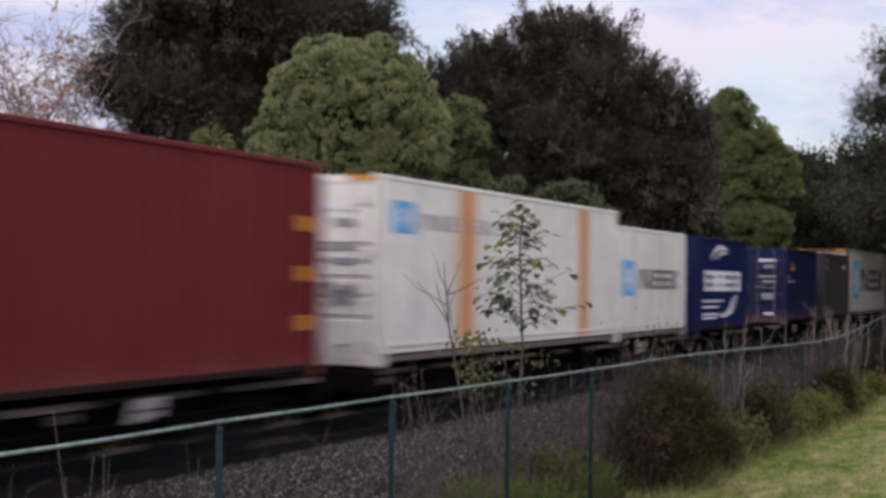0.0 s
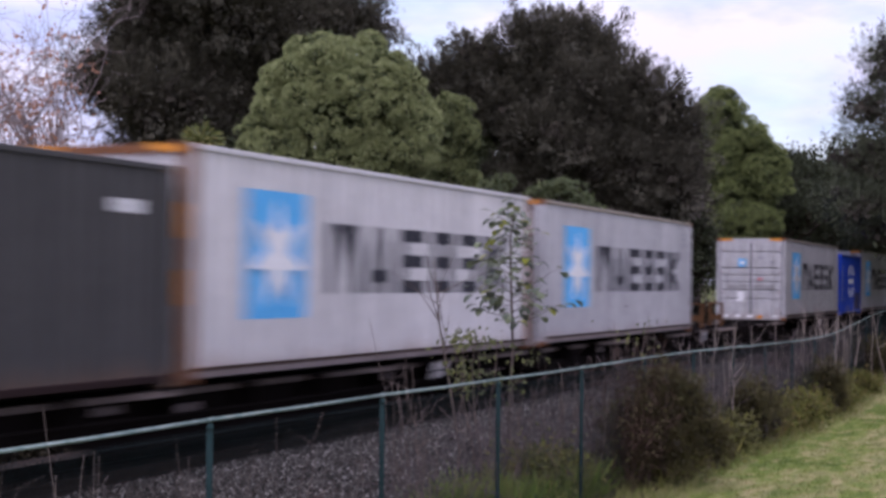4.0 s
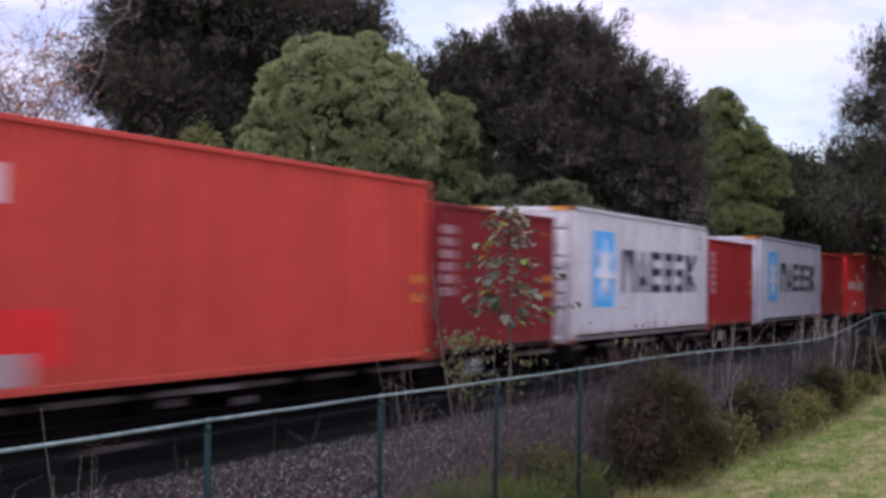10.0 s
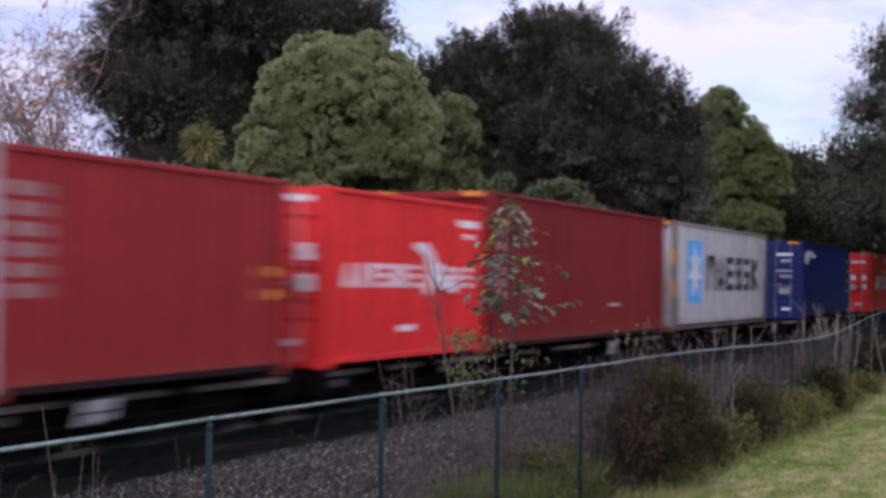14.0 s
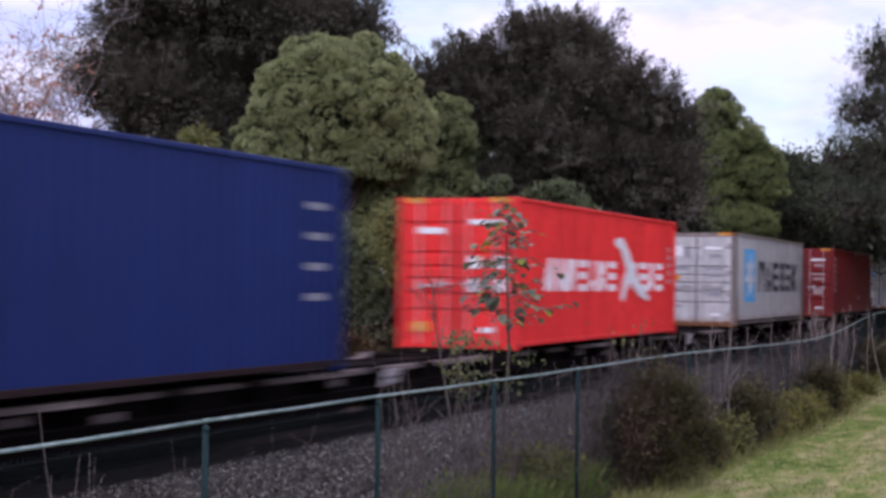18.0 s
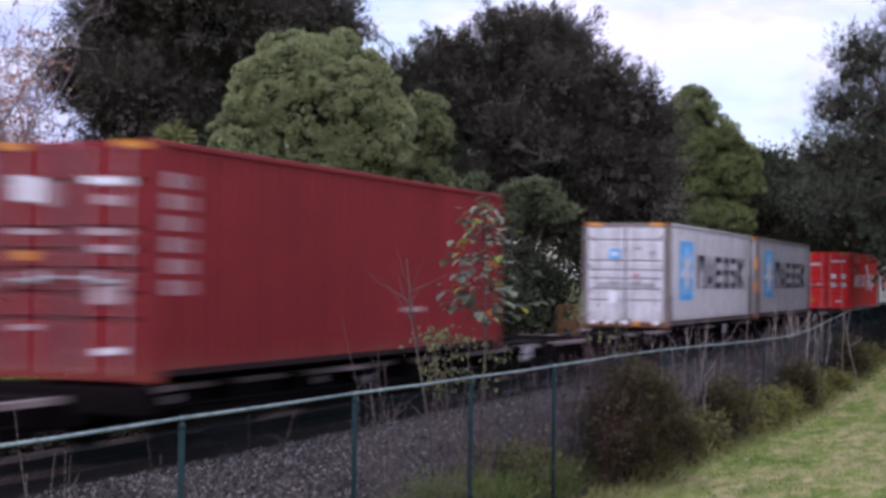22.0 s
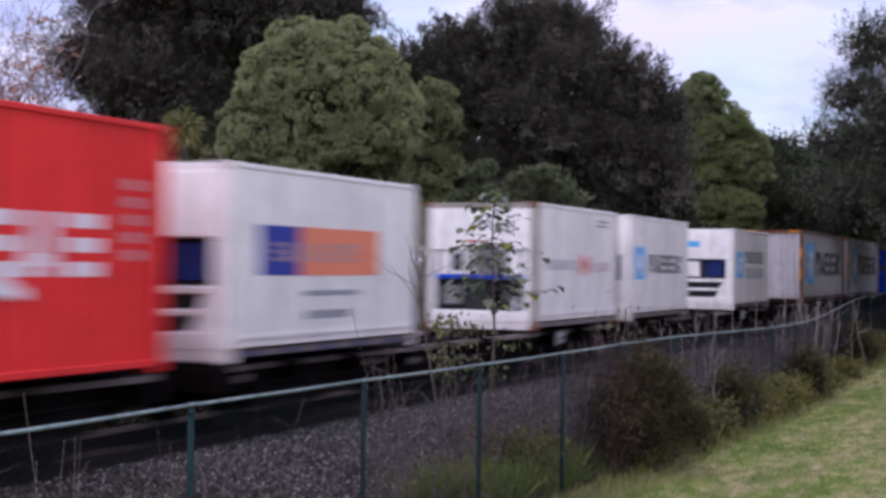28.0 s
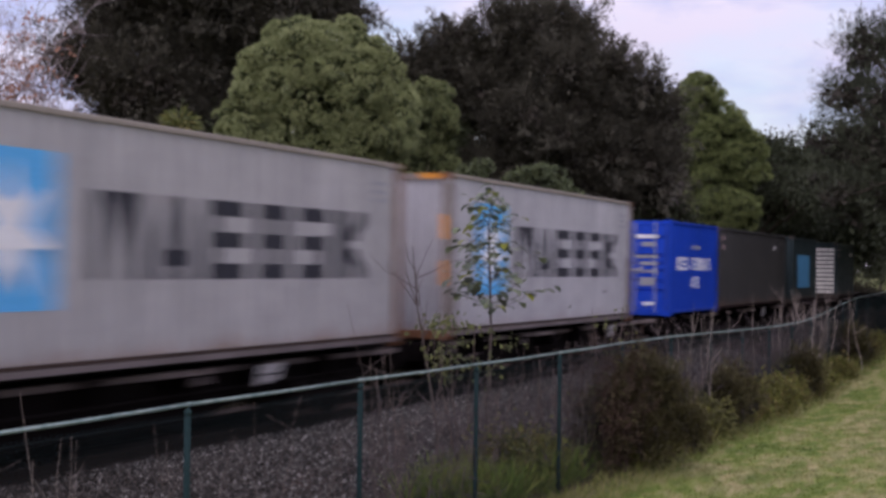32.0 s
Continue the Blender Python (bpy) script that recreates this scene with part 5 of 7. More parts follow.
def reefer_unit(c, ht, style):
    """The cooling machine in a refrigerated box's end."""
    g = Geo()
    g.box(0.0, 0.12, -HALF + 0.13, HALF - 0.13, ht * 0.62, ht - 0.12, 0.02)
    g.box(0.0, 0.12, -HALF + 0.13, -HALF + 0.26, 0.16, ht * 0.62, 0.02)
    g.box(0.0, 0.12, HALF - 0.26, HALF - 0.13, 0.16, ht * 0.62, 0.02)
    g.box(0.0, 0.12, -HALF + 0.26, HALF - 0.26, 0.16, 0.40, 0.02)
    u = part("unit_frame", g, M["reefer"], c, "white machine surround")
    part("unit_recess", Geo().box(0.30, 0.36, -HALF + 0.14, HALF - 0.14, 0.16, ht * 0.64), M["machine"], c, "dark machine recess")
    if style == "fan":
        part("fan_panel", Geo().box(0.05, 0.2, -0.9, 0.9, 1.12, ht * 0.63, 0.02), M["reefer"], u)
        g = Geo()
        g.box(0.03, 0.05, 0.35, 0.62, 1.2, 1.55, 0.01)
        part("vent", g, M["machine"], u, "dark inspection plate")
        g = Geo()
        g.tube([(0.0, -0.22, 1.38), (0.06, -0.22, 1.38)], [0.36, 0.40], 20)
        part("fan", g, M["fan_grey"], u, "round grey fan grille")
        part("fan_hub", Geo().tube([(-0.02, -0.22, 1.38), (0.01, -0.22, 1.38)], [0.10, 0.12], 14), M["machine"], u)
        part("trim_strip", Geo().box(-0.004, 0.05, -0.95, 0.95, 1.03, 1.12, 0.008), M["royal"], u, "blue strip")
        part("compressor", Geo().tube([(0.2, -0.3, 0.45), (0.2, -0.3, 0.8)], [0.16, 0.14], 12), M["bogie"], u)
        part("control_box", Geo().box(0.16, 0.29, 0.45, 0.85, 0.5, 0.90, 0.02), M["fan_grey"], u)
        part("motor", Geo().tube([(0.15, -0.7, 0.55), (0.28, -0.7, 0.55)], [0.14, 0.14], 12), M["gasket"], u)
    else:
        part("control_box", Geo().box(0.08, 0.3, -0.1, 0.35, 1.05, 1.55, 0.02), M["reefer"], u, "pale control box")
        part("grille", Geo().box(0.10, 0.3, -0.85, -0.3, 1.05, 1.55, 0.02), M["navy"], u, "dark blue grille")
        part("cross_bar", Geo().box(0.02, 0.12, -0.96, 0.96, 0.88, 0.99, 0.02), M["reefer"], u)
        part("cross_bar", Geo().box(0.02, 0.12, -0.75, 0.75, 0.60, 0.69, 0.02), M["reefer"], u)
        for sg in (-1, 1):
            g = Geo()
            for x in (0.03, 0.11):
                g.v += [(x, sg * 0.97, 0.40), (x, sg * 0.97, 0.88), (x, sg * 0.84, 0.88), (x, sg * 0.62, 0.40)]
            g.f += [(0, 1, 2, 3), (7, 6, 5, 4)] + [(k, (k + 1) % 4, 4 + (k + 1) % 4, 4 + k) for k in range(4)]
            part("gusset", g, M["reefer"], u, "slanted white corner plate")
        part("compressor", Geo().tube([(0.2, 0.35, 0.42), (0.2, 0.35, 0.58)], [0.12, 0.12], 12), M["gasket"], u)
    if style == "fan":
        part("label_plate", Geo().box(-0.006, 0.0, -0.10, 0.34, ht * 0.685, ht * 0.70), M["mark_red"], u, "thin red label")
    else:
        part("label_plate", Geo().box(-0.006, 0.0, -0.12, 0.30, ht * 0.77, ht * 0.84), M["logo_blue"], u, "small blue label")


def build_box(u, ln, ht, paint_key, end, mark, label, category="container", corr=True, post_key=None, group="containers on the train"):
    name = "refrigerated_container" if not corr else "shipping_container"
    z = RAIL_Z + DECK
    c = root(name, pose(u, LINE_Y, z), label, category, group)
    d = box_parts(ln, ht, corr)
    m = M[paint_key]
    pm = M[post_key] if post_key else m

    def one(key, material, parent=c, at=None, lab=""):
        me = d[key]
        ob = new(me.name, me)
        ob.parent = parent
        if not me.materials:
            me.materials.append(material)
        ob.material_slots[0].link = "OBJECT"
        ob.material_slots[0].material = material
        if at is not None:
            ob.matrix_local = at
        return tagged(ob, lab)

    rod = M["gasket"] if paint_key in ("red", "orange", "royal", "maroon_red") else M["dark_bar"]
    pale_paint = paint_key in ("silver", "white_box", "pale_blue_white", "dirty_silver", "rusty_silver", "reefer")
    one("near", m)
    if pale_paint:
        one("seam", M["seam"], lab="rusty seam along the foot of the panel")
    one("far", m)
    one("roof", m)
    one("floor", M["bogie"])
    for s in (-1, 1):
        one("top_rail", M["worn_rail"] if "silver" in paint_key else m, at=pose(0, s * (HALF - 0.03), 0))
        one("bottom_rail", M["grimy_rail"] if pale_paint else m if paint_key in ("red", "orange", "royal") else M["dark_rail"], at=pose(0, s * (HALF - 0.026), 0))
        for x in (0.078, ln - 0.078):
            one("post", pm, at=pose(x, s * (HALF - 0.062), 0))
            for zz in (0.06, ht - 0.06):
                one("casting", M["rust"] if post_key or (pale_paint and corr) else pm, at=pose(x + (0.012 if x < 1 else -0.012), s * (HALF - 0.082), zz))
    one("back_wall", m)
    one("head", pm)
    one("foot", M["dark_rail"] if paint_key == "rusty_silver" else M["rust"] if post_key in ("rust", "dirty_post") else m)
    if end == "doors":
        for s in (-1, 1):
            turn = pose(0, 0, 0) if s > 0 else Matrix.Diagonal((1, -1, 1, 1))
            door = one("door", m, at=turn)
            for y in (0.22, 0.78):
                one("bar", M["pale_rod"] if pale_paint else rod, door, pose(0, y, 0))
            one("handle", M["pale_rod"] if pale_paint else rod, door, pose(0, 0.78, 0))
            one("handle", M["pale_rod"] if pale_paint else rod, door, pose(0, 0.40, 0.04))
            part("door_seal", Geo().box(-0.008, 0.04, 0.003, 0.028, 0.17, ht - 0.14), M["machine"], door, "black rubber seal")
            part("door_seal", Geo().box(-0.008, 0.04, HALF - 0.15, HALF - 0.128, 0.17, ht - 0.14), M["machine"], door, "black rubber seal")
            for zz in (0.4, 1.0, 1.7, ht - 0.4):
                one("hinge", m, door, pose(0, HALF - 0.22, zz))
        pale = M["mark_white"] if paint_key not in ("silver", "white_box", "pale_blue_white") else M["logo_blue"]
        if paint_key in ("red",):
            for zz in (1.22, 1.66):
                one("label", pale, at=pose(0.0, -0.36, zz) @ Matrix.Diagonal((1, 0.62, 1, 1)))
                one("label", pale, at=pose(0.0, -0.86, zz) @ Matrix.Diagonal((1, 0.62, 1, 1)))
            one("label", pale, at=pose(0.0, 0.55, 2.26) @ Matrix.Diagonal((1, 1.4, 0.5, 1)))
            one("label", pale, at=pose(0.0, -0.6, 2.42) @ Matrix.Diagonal((1, 1.7, 0.4, 1)))
            one("label", M["mark_yellow"], at=pose(0.0, 0.75, 0.42) @ Matrix.Diagonal((1, 0.9, 0.8, 1)))
            one("label", pale, at=pose(0.0, -0.6, 0.38) @ Matrix.Diagonal((1, 0.7, 0.4, 1)))
        elif pale is M["logo_blue"]:
            one("label", pale, at=pose(0.0, 0.30, ht * 0.70) @ Matrix.Diagonal((1, 0.75, 1.2, 1)), lab="light blue door label")
            one("label", M["mark_white"], at=pose(-0.005, 0.30, ht * 0.70) @ Matrix.Diagonal((1, 0.35, 0.5, 1)))
            one("label", M["mark_white"], at=pose(0.0, 0.32, ht * 0.29) @ Matrix.Diagonal((1, 0.7, 1.5, 1)))
            one("label", M["mark_grey"], at=pose(0.0, -0.75, ht * 0.71) @ Matrix.Diagonal((1, 0.45, 0.35, 1)))
            one("label", M["mark_grey"], at=pose(0.0, -0.35, ht * 0.755) @ Matrix.Diagonal((1, 0.45, 0.25, 1)))
            one("label", M["mark_red"], at=pose(0.0, -0.32, ht * 0.50) @ Matrix.Diagonal((1, 0.25, 0.35, 1)))
            one("label", M["mark_yellow"], at=pose(-0.012, -0.3, 0.13) @ Matrix.Diagonal((1, 0.5, 0.5, 1)))
            for yy in (-0.85, 0.02, 0.45, 0.9):
                one("label", M["mark_white"], at=pose(-0.012, yy, 0.15) @ Matrix.Diagonal((1, 0.5, 0.4, 1)))
        else:
            faded = M["mark_pale"] if "maroon" in paint_key else M["mark_grey"]
            for ly, lz, wide, tall, key in ((0.62, 0.80, 0.95, 1.3, pale), (0.28, 0.78, 0.5, 1.3, faded), (-0.55, 0.83, 1.5, 0.4, pale), (-0.6, 0.75, 1.0, 0.5, faded), (-0.55, 0.62, 1.5, 0.35, faded),
                                          (0.55, 0.62, 1.6, 0.3, faded), (-0.6, 0.55, 1.2, 0.4, faded), (0.62, 0.52, 0.6, 0.5, M["mark_yellow"]), (-0.55, 0.36, 1.0, 0.9, faded), (0.6, 0.22, 0.9, 0.3, faded), (-0.6, 0.13, 0.8, 0.35, pale)):
                one("label", key, at=pose(0.0, ly, ht * lz) @ Matrix.Diagonal((1, wide, tall, 1)))
    elif end == "fan" or end == "bay":
        reefer_unit(c, ht, end)
    elif end == "slats":
        g = Geo()
        for i in range(11):
            zz = 0.25 + i * (ht - 0.45) / 11
            g.box(0.0, 0.06, -HALF + 0.14, HALF - 0.14, zz, zz + 0.13, 0.01)
        part("louvre", g, M["reefer"], c, "white slatted end")
        one("end_wall", m)
    else:
        # The rusty silver box's end takes the lighter copy, as if lit.
        one("end_wall", M["lit_end"] if paint_key == "rusty_silver" else m, lab="ribbed end, silver paint lightened as if lit" if paint_key == "rusty_silver" else "")
    if ht > 2.7:
        for s in (-1, 1):
            one("hazard", M["mark_yellow"], at=pose(0.006, s * (HALF - 0.36), ht - 0.06))
    if post_key == "dirty_post":
        g = Geo()
        for x0, x1, z1 in ((0.15, 0.27, ht - 0.2), (0.30, 0.37, 1.7), (0.41, 0.45, 0.9)):
            bar(g, x0, x1, 0.215, z1, 0.004, corr)
            bar(g, ln - x1, ln - x0, 0.215, z1 * 0.9, 0.004, corr)
        part("rust_stain", g, M["dirty_post"], c, "brown rust stain by the corner post")
    if end == "front" and post_key:
        for s in (-1, 1):
            for zz in (0.95, 1.75):
                part("code_bar", Geo().box(-0.006, 0.0, s * (HALF - 0.09) - 0.05, s * (HALF - 0.09) + 0.05, zz, zz + 0.42), M["mark_yellow"], c, "yellow height mark")
    marks(c, mark, ln, ht, corr)
    rolling.append((c, u, LINE_Y, z))
    return c


for start, length in ((1.0, 18.4), (20.9, 18.9), (40.5, 19.2), (61.1, 18.7), (80.3, 18.6), (100.4, 18.6), (119.8, 18.9), (139.6, 18.9), (159.5, 18.8),
                      (179.5, 18.6), (199.0, 18.8), (218.7, 18.5), (238.0, 18.5), (257.6, 18.5), (277.4, 18.6), (297.3, 18.5), (317.2, 18.5), (336.8, 18.6),
                      (356.9, 18.5), (376.7, 18.6), (396.2, 18.8), (416.3, 18.5), (436.6, 15.2), (453.0, 18.7), (473.2, 18.6), (493.0, 18.5)):
    build_wagon(start, length, {80.3: (length - 0.55,), 100.4: (0.65,), 317.2: (0.75,)}.get(start, ()))

WHITE_STAR = "pale grey steel container with blue square and black bars"
build_box(6.92, BOX_40, HIGH, "maroon", "front", "yellow_end", "dull maroon corrugated high container with yellow end marks")
build_box(21.09, BOX_40, HIGH, "reefer", "doors", "star_line", "white refrigerated container with orange rust streaks", corr=False)
build_box(33.40, BOX_20, LOW, "reefer", "fan", "star_20", "short white refrigerated container with blue square mark", corr=False)
build_box(40.84, BOX_20, LOW, "cargo_blue", "doors", "swoosh_20", "short dark blue container with white swooshes")
build_box(53.55, BOX_20, LOW, "dark_navy", "doors", "orange_code", "short very dark blue container with pale labels")
build_box(61.25, BOX_20, LOW, "dark_grey", "doors", "small_code", "short dark grey corrugated container")
build_box(67.55, BOX_40, HIGH, "white_box", "front", "star_40", "white container with blue square and rusty corner posts", post_key="rust")
build_box(80.54, BOX_40, HIGH, "silver", "front", "star_40", WHITE_STAR)
build_box(106.71, BOX_40, HIGH, "silver", "doors", "star_40", "silver grey container with closed doors and blue square")
build_box(119.95, BOX_20, LOW, "royal", "doors", "globe_20", "short bright blue container with white striped oval")
build_box(126.44, BOX_40, HIGH, "silver", "front", "star_40", WHITE_STAR)
build_box(139.75, BOX_40, HIGH, "orange", "doors", "square_40", "orange-red corrugated container with patched paint")
build_box(152.32, BOX_20, LOW, "maroon_red", "front", "code_grid", "short maroon container with faded code bars")
build_box(159.69, BOX_40, HIGH, "white_box", "doors", "star_40", "off-white container with blue square and black bars")
build_box(172.22, BOX_20, LOW, "oxide_bright", "front", "code_grid", "short oxide-red container with faded code bars")
build_box(179.6, BOX_40, HIGH, "pale_blue_white", "doors", "star_40", "bluish white container with blue square and black bars")
build_box(191.82, BOX_20, LOW, "oxide_bright", "front", "code_grid", "short oxide-red corrugated container with pale codes")
build_box(199.06, BOX_20, LOW, "red", "doors", "bird_20", "short bright red container with white crossed strokes")
build_box(205.48, BOX_40, HIGH, "maroon_red", "front", "code_column", "oxide-red high container with a pale code column")
build_box(218.88, BOX_40, HIGH, "dirty_silver", "front", "star_40", "grimy silver container with rust stains and black bars", post_key="dirty_post")
build_box(238.12, BOX_40, HIGH, "navy", "doors", "ship_40", "navy corrugated container with a white stroke on its side")
build_box(257.73, BOX_40, HIGH, "red", "doors", "bird_40", "bright red container with white crossed strokes and bars")
build_box(277.5, BOX_40, HIGH, "dirty_silver", "doors", "star_40", "silver container with rusty corner posts and doors", post_key="dirty_post")
build_box(297.45, BOX_40, HIGH, "maroon_red", "doors", "code_grid", "maroon container with labelled doors and faded codes")
build_box(323.41, BOX_40, HIGH, "white_box", "doors", "star_40", "off-white container with pale doors and rusty post", post_key="dirty_post")
build_box(336.91, BOX_40, HIGH, "silver", "front", "star_40", "pale grey container with grimy corner and blue square", post_key="dirty_post")
build_box(363.14, BOX_40, HIGH, "red", "doors", "bird_40", "bright red container with white door labels and crossed strokes")
build_box(376.83, BOX_20, LOW, "reefer", "bay", "two_tone_20", "short white refrigerated container with navy and salmon block", corr=False)
build_box(389.09, BOX_20, LOW, "reefer", "fan", "red_mark_20", "short white refrigerated container with fan unit and red stroke", corr=False, post_key="worn_rail")
build_box(396.33, BOX_20, LOW, "reefer", "bay", "star_20", "short white refrigerated container with blue square", corr=False)
build_box(408.82, BOX_20, LOW, "reefer", "bay", "star_20_two_rows", "short white refrigerated container with two rows of bars", corr=False)
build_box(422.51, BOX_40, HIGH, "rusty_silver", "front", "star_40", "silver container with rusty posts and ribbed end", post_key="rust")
build_box(436.76, BOX_40, HIGH, "silver", "front", "star_40", WHITE_STAR, post_key="dirty_post")
build_box(453.09, BOX_20, LOW, "royal", "doors", "script_20", "short bright blue container with white script-like bars")
build_box(459.35, BOX_40, LOW, "dark_grey", "front", "small_code", "long dark grey corrugated container")
build_box(473.4, BOX_20, LOW, "dark_green", "front", "blue_panel", "short very dark container with a sky blue panel")
build_box(486.0, BOX_20, LOW, "dark_green", "slats", "small_code", "dark container with a white slatted end")


# ---- trees beyond the line ----
tree("domed_tree", 40.5, 20, -63.7,
     [(0.1, 0.2, 7.60, 2.80, 2.2, 2.80), (1.0, 0.0, 7.0, 1.95, 1.7, 2.1), (1.9, 0.2, 6.8, 1.05, 1.1, 1.6), (-2.0, 0.0, 6.4, 1.25, 1.2, 1.25), (-1.0, 0.2, 5.9, 1.9, 1.5, 1.3), (0.6, 1.0, 4.4, 1.9, 1.3, 1.6), (0.8, 1.4, 5.6, 2.1, 1.0, 1.3)],
     "dome", "dome_leaf", "domed evergreen tree with pale green clumped leaves", "tree", 3000, 90, 0.9, 6500, 11, 0.22)
tree("domed_tree", 55.83, 22.5, -68.1,
     [(-0.36, 0.0, 8.63, 1.15, 0.92, 1.63), (-0.5, 0.5, 6.60, 1.4, 1.30, 2.2), (-0.9, 0.5, 4.6, 1.6, 1.3, 1.6)],
     "dome", "dull_dome_leaf", "smaller domed evergreen tree in duller green", "tree", 800, 90, 1.0, 2200, 12, 0.18)
tree("domed_tree", 59.0, 23.4, -68.3,
     [(0.3, 0.5, 8.1, 1.0, 0.84, 1.4), (0.0, 0.5, 6.60, 1.5, 1.30, 1.97), (1.5, 1.0, 6.6, 1.4, 1.12, 1.6), (0.4, 0.5, 4.4, 2.0, 1.4, 1.7)],
     "dome", "mid_leaf", "small dark green evergreen tree between taller ones", "tree", 700, 80, 1.1, 2200, 20, 0.18)
tree("conifer", 46.84, 27, -60.0,
     [(-0.11, 0.0, 11.88, 3.90, 3.31, 2.34), (-3.53, 0.0, 11.19, 1.56, 1.32, 1.66), (-4.82, 0.0, 9.32, 1.07, 0.91, 1.07), (-2.36, 0.0, 8.91, 2.73, 2.32, 1.75),
      (3.3, 0.5, 11.75, 1.7, 1.59, 1.08), (4.8, 1.0, 10.9, 1.1, 0.93, 0.9), (1.51, 1.5, 9.38, 3.20, 2.72, 2.20), (-1.39, 1.0, 6.69, 3.37, 2.87, 2.18)],
     "feather", "dark_leaf", "large blackish-green conifer with feathery boughs", "tree", 2700, 95, 1.15, 14000, 13, 0.42)
tree("conifer", 60.7, 20, -71.8,
     [(-5.3, 0.5, 10.1, 1.2, 1.3, 1.5), (-4.8, 0.5, 11.1, 1.3, 1.3, 1.3), (-3.55, 0.0, 11.4, 1.6, 1.47, 1.5), (-0.77, 0.0, 11.7, 2.4, 2.15, 1.9), (1.20, 0.0, 11.7, 1.84, 1.57, 1.8), (2.9, 0.0, 10.25, 1.75, 1.57, 1.65),
      (4.25, 0.5, 9.1, 1.2, 1.09, 1.8), (-2.60, 0.5, 9.64, 2.55, 2.17, 2.55), (0.87, 0.0, 9.14, 3.92, 3.33, 3.22), (4.09, 0.0, 6.86, 1.84, 1.57, 2.76),
      (-0.95, 1.5, 6.21, 4.01, 3.41, 2.12), (2.32, 1.0, 5.75, 2.81, 2.39, 2.11)],
     "feather", "dark_leaf", "broad dark conifer with drooping feathery boughs", "tree", 3000, 95, 1.2, 16000, 14, 0.45)
tree("domed_tree", 81.32, 17.5, -77.9,
     [(0.2, 0.3, 8.6, 1.75, 1.5, 3.5), (-0.63, 0.0, 11.47, 1.56, 1.33, 1.95), (0.54, 0.0, 10.13, 1.65, 1.40, 2.25), (1.57, 0.0, 8.36, 1.65, 1.40, 2.25), (-0.60, 0.5, 8.09, 2.11, 1.79, 2.71), (0.87, 0.0, 5.70, 2.40, 2.04, 2.10), (-1.7, 0.4, 9.0, 1.3, 1.2, 2.4)],
     "dome", "dome_leaf_2", "tall rounded tree with yellowish green leaves", "tree", 2400, 80, 1.05, 6000, 15, 0.28)
tree("broadleaf_tree", 100.84, 17, -80.4,
     [(-0.55, 0.0, 9.60, 1.66, 1.41, 2.03), (0.69, 0.0, 8.16, 1.84, 1.57, 2.21), (1.74, 1.0, 9.67, 1.67, 1.42, 1.86), (-0.35, 1.0, 6.76, 2.23, 1.90, 2.23), (2.81, 1.0, 7.86, 2.23, 1.90, 2.98)],
     "dome", "far_leaf", "rounded dark green tree down the line", "tree", 420, 60, 1.7, 1500, 16, 0.26)
tree("pine", 72.0, 3.6, -86.3,
     [(-4.4, 0.0, 12.6, 1.5, 1.8, 1.7), (-5.6, 0.0, 10.6, 1.6, 1.6, 1.1), (-3.6, 0.5, 10.9, 2.3, 2.2, 1.7), (-6.2, 0.0, 8.6, 1.6, 1.6, 1.0),
      (-3.8, 0.0, 8.5, 2.4, 2.4, 1.5), (-5.6, 0.0, 6.5, 2.0, 2.0, 1.1), (-3.2, 0.5, 6.2, 2.4, 2.4, 1.3), (-5.2, 0.0, 5.2, 2.2, 2.0, 0.7), (0.0, 0.0, 9.5, 3.6, 3.6, 3.6), (-1.0, 0.0, 14.5, 2.6, 2.6, 2.4), (0.4, 0.0, 6.0, 3.2, 3.2, 1.6)],
     "feather", "pine_leaf", "tall grey-green pine that leans out over the line", "tree", 1700, 40, 1.0, 3000, 17, 0.34)
tree("pine", 53.0, 2.4, -86.3,
     [(-3.7, 0.0, 10.4, 0.9, 1.2, 1.0), (-4.4, 0.0, 8.7, 1.1, 1.2, 0.7), (-3.0, 0.5, 8.6, 1.4, 1.4, 1.1), (-4.9, 0.0, 7.0, 1.0, 1.2, 0.7), (-3.4, 0.0, 6.9, 1.5, 1.5, 1.0),
      (-4.4, 0.0, 5.5, 1.3, 1.4, 0.7), (-2.8, 0.5, 5.2, 1.5, 1.5, 0.8), (-0.6, 0.0, 8.0, 2.4, 2.6, 2.6), (-1.6, 0.0, 11.6, 1.8, 2.0, 1.7), (0.4, 0.0, 5.2, 2.2, 2.4, 1.2)],
     "feather", "pine_leaf", "grey-green pine with soft tufted branches by the lawn", "tree", 1500, 44, 0.75, 3500, 19, 0.26)
# Extra pine, added so that its boughs shade the far train.
tree("pine", 90.0, 3.0, -88,
     [(-4.0, 0.0, 12.0, 3.2, 3.2, 3.0), (-4.5, 0.0, 7.6, 3.4, 3.4, 2.2), (0.0, 0.0, 10.0, 3.6, 3.6, 4.0), (-1.0, 0.0, 15.0, 2.8, 2.8, 2.6), (-8.0, 0.0, 9.0, 3.6, 3.8, 2.2), (-7.0, 3.0, 12.0, 3.2, 3.6, 2.2)],
     "feather", "pine_leaf", "dark pine added beside the line to shade it", "tree", 900, 30, 1.2, 1600, 18, 0.34)
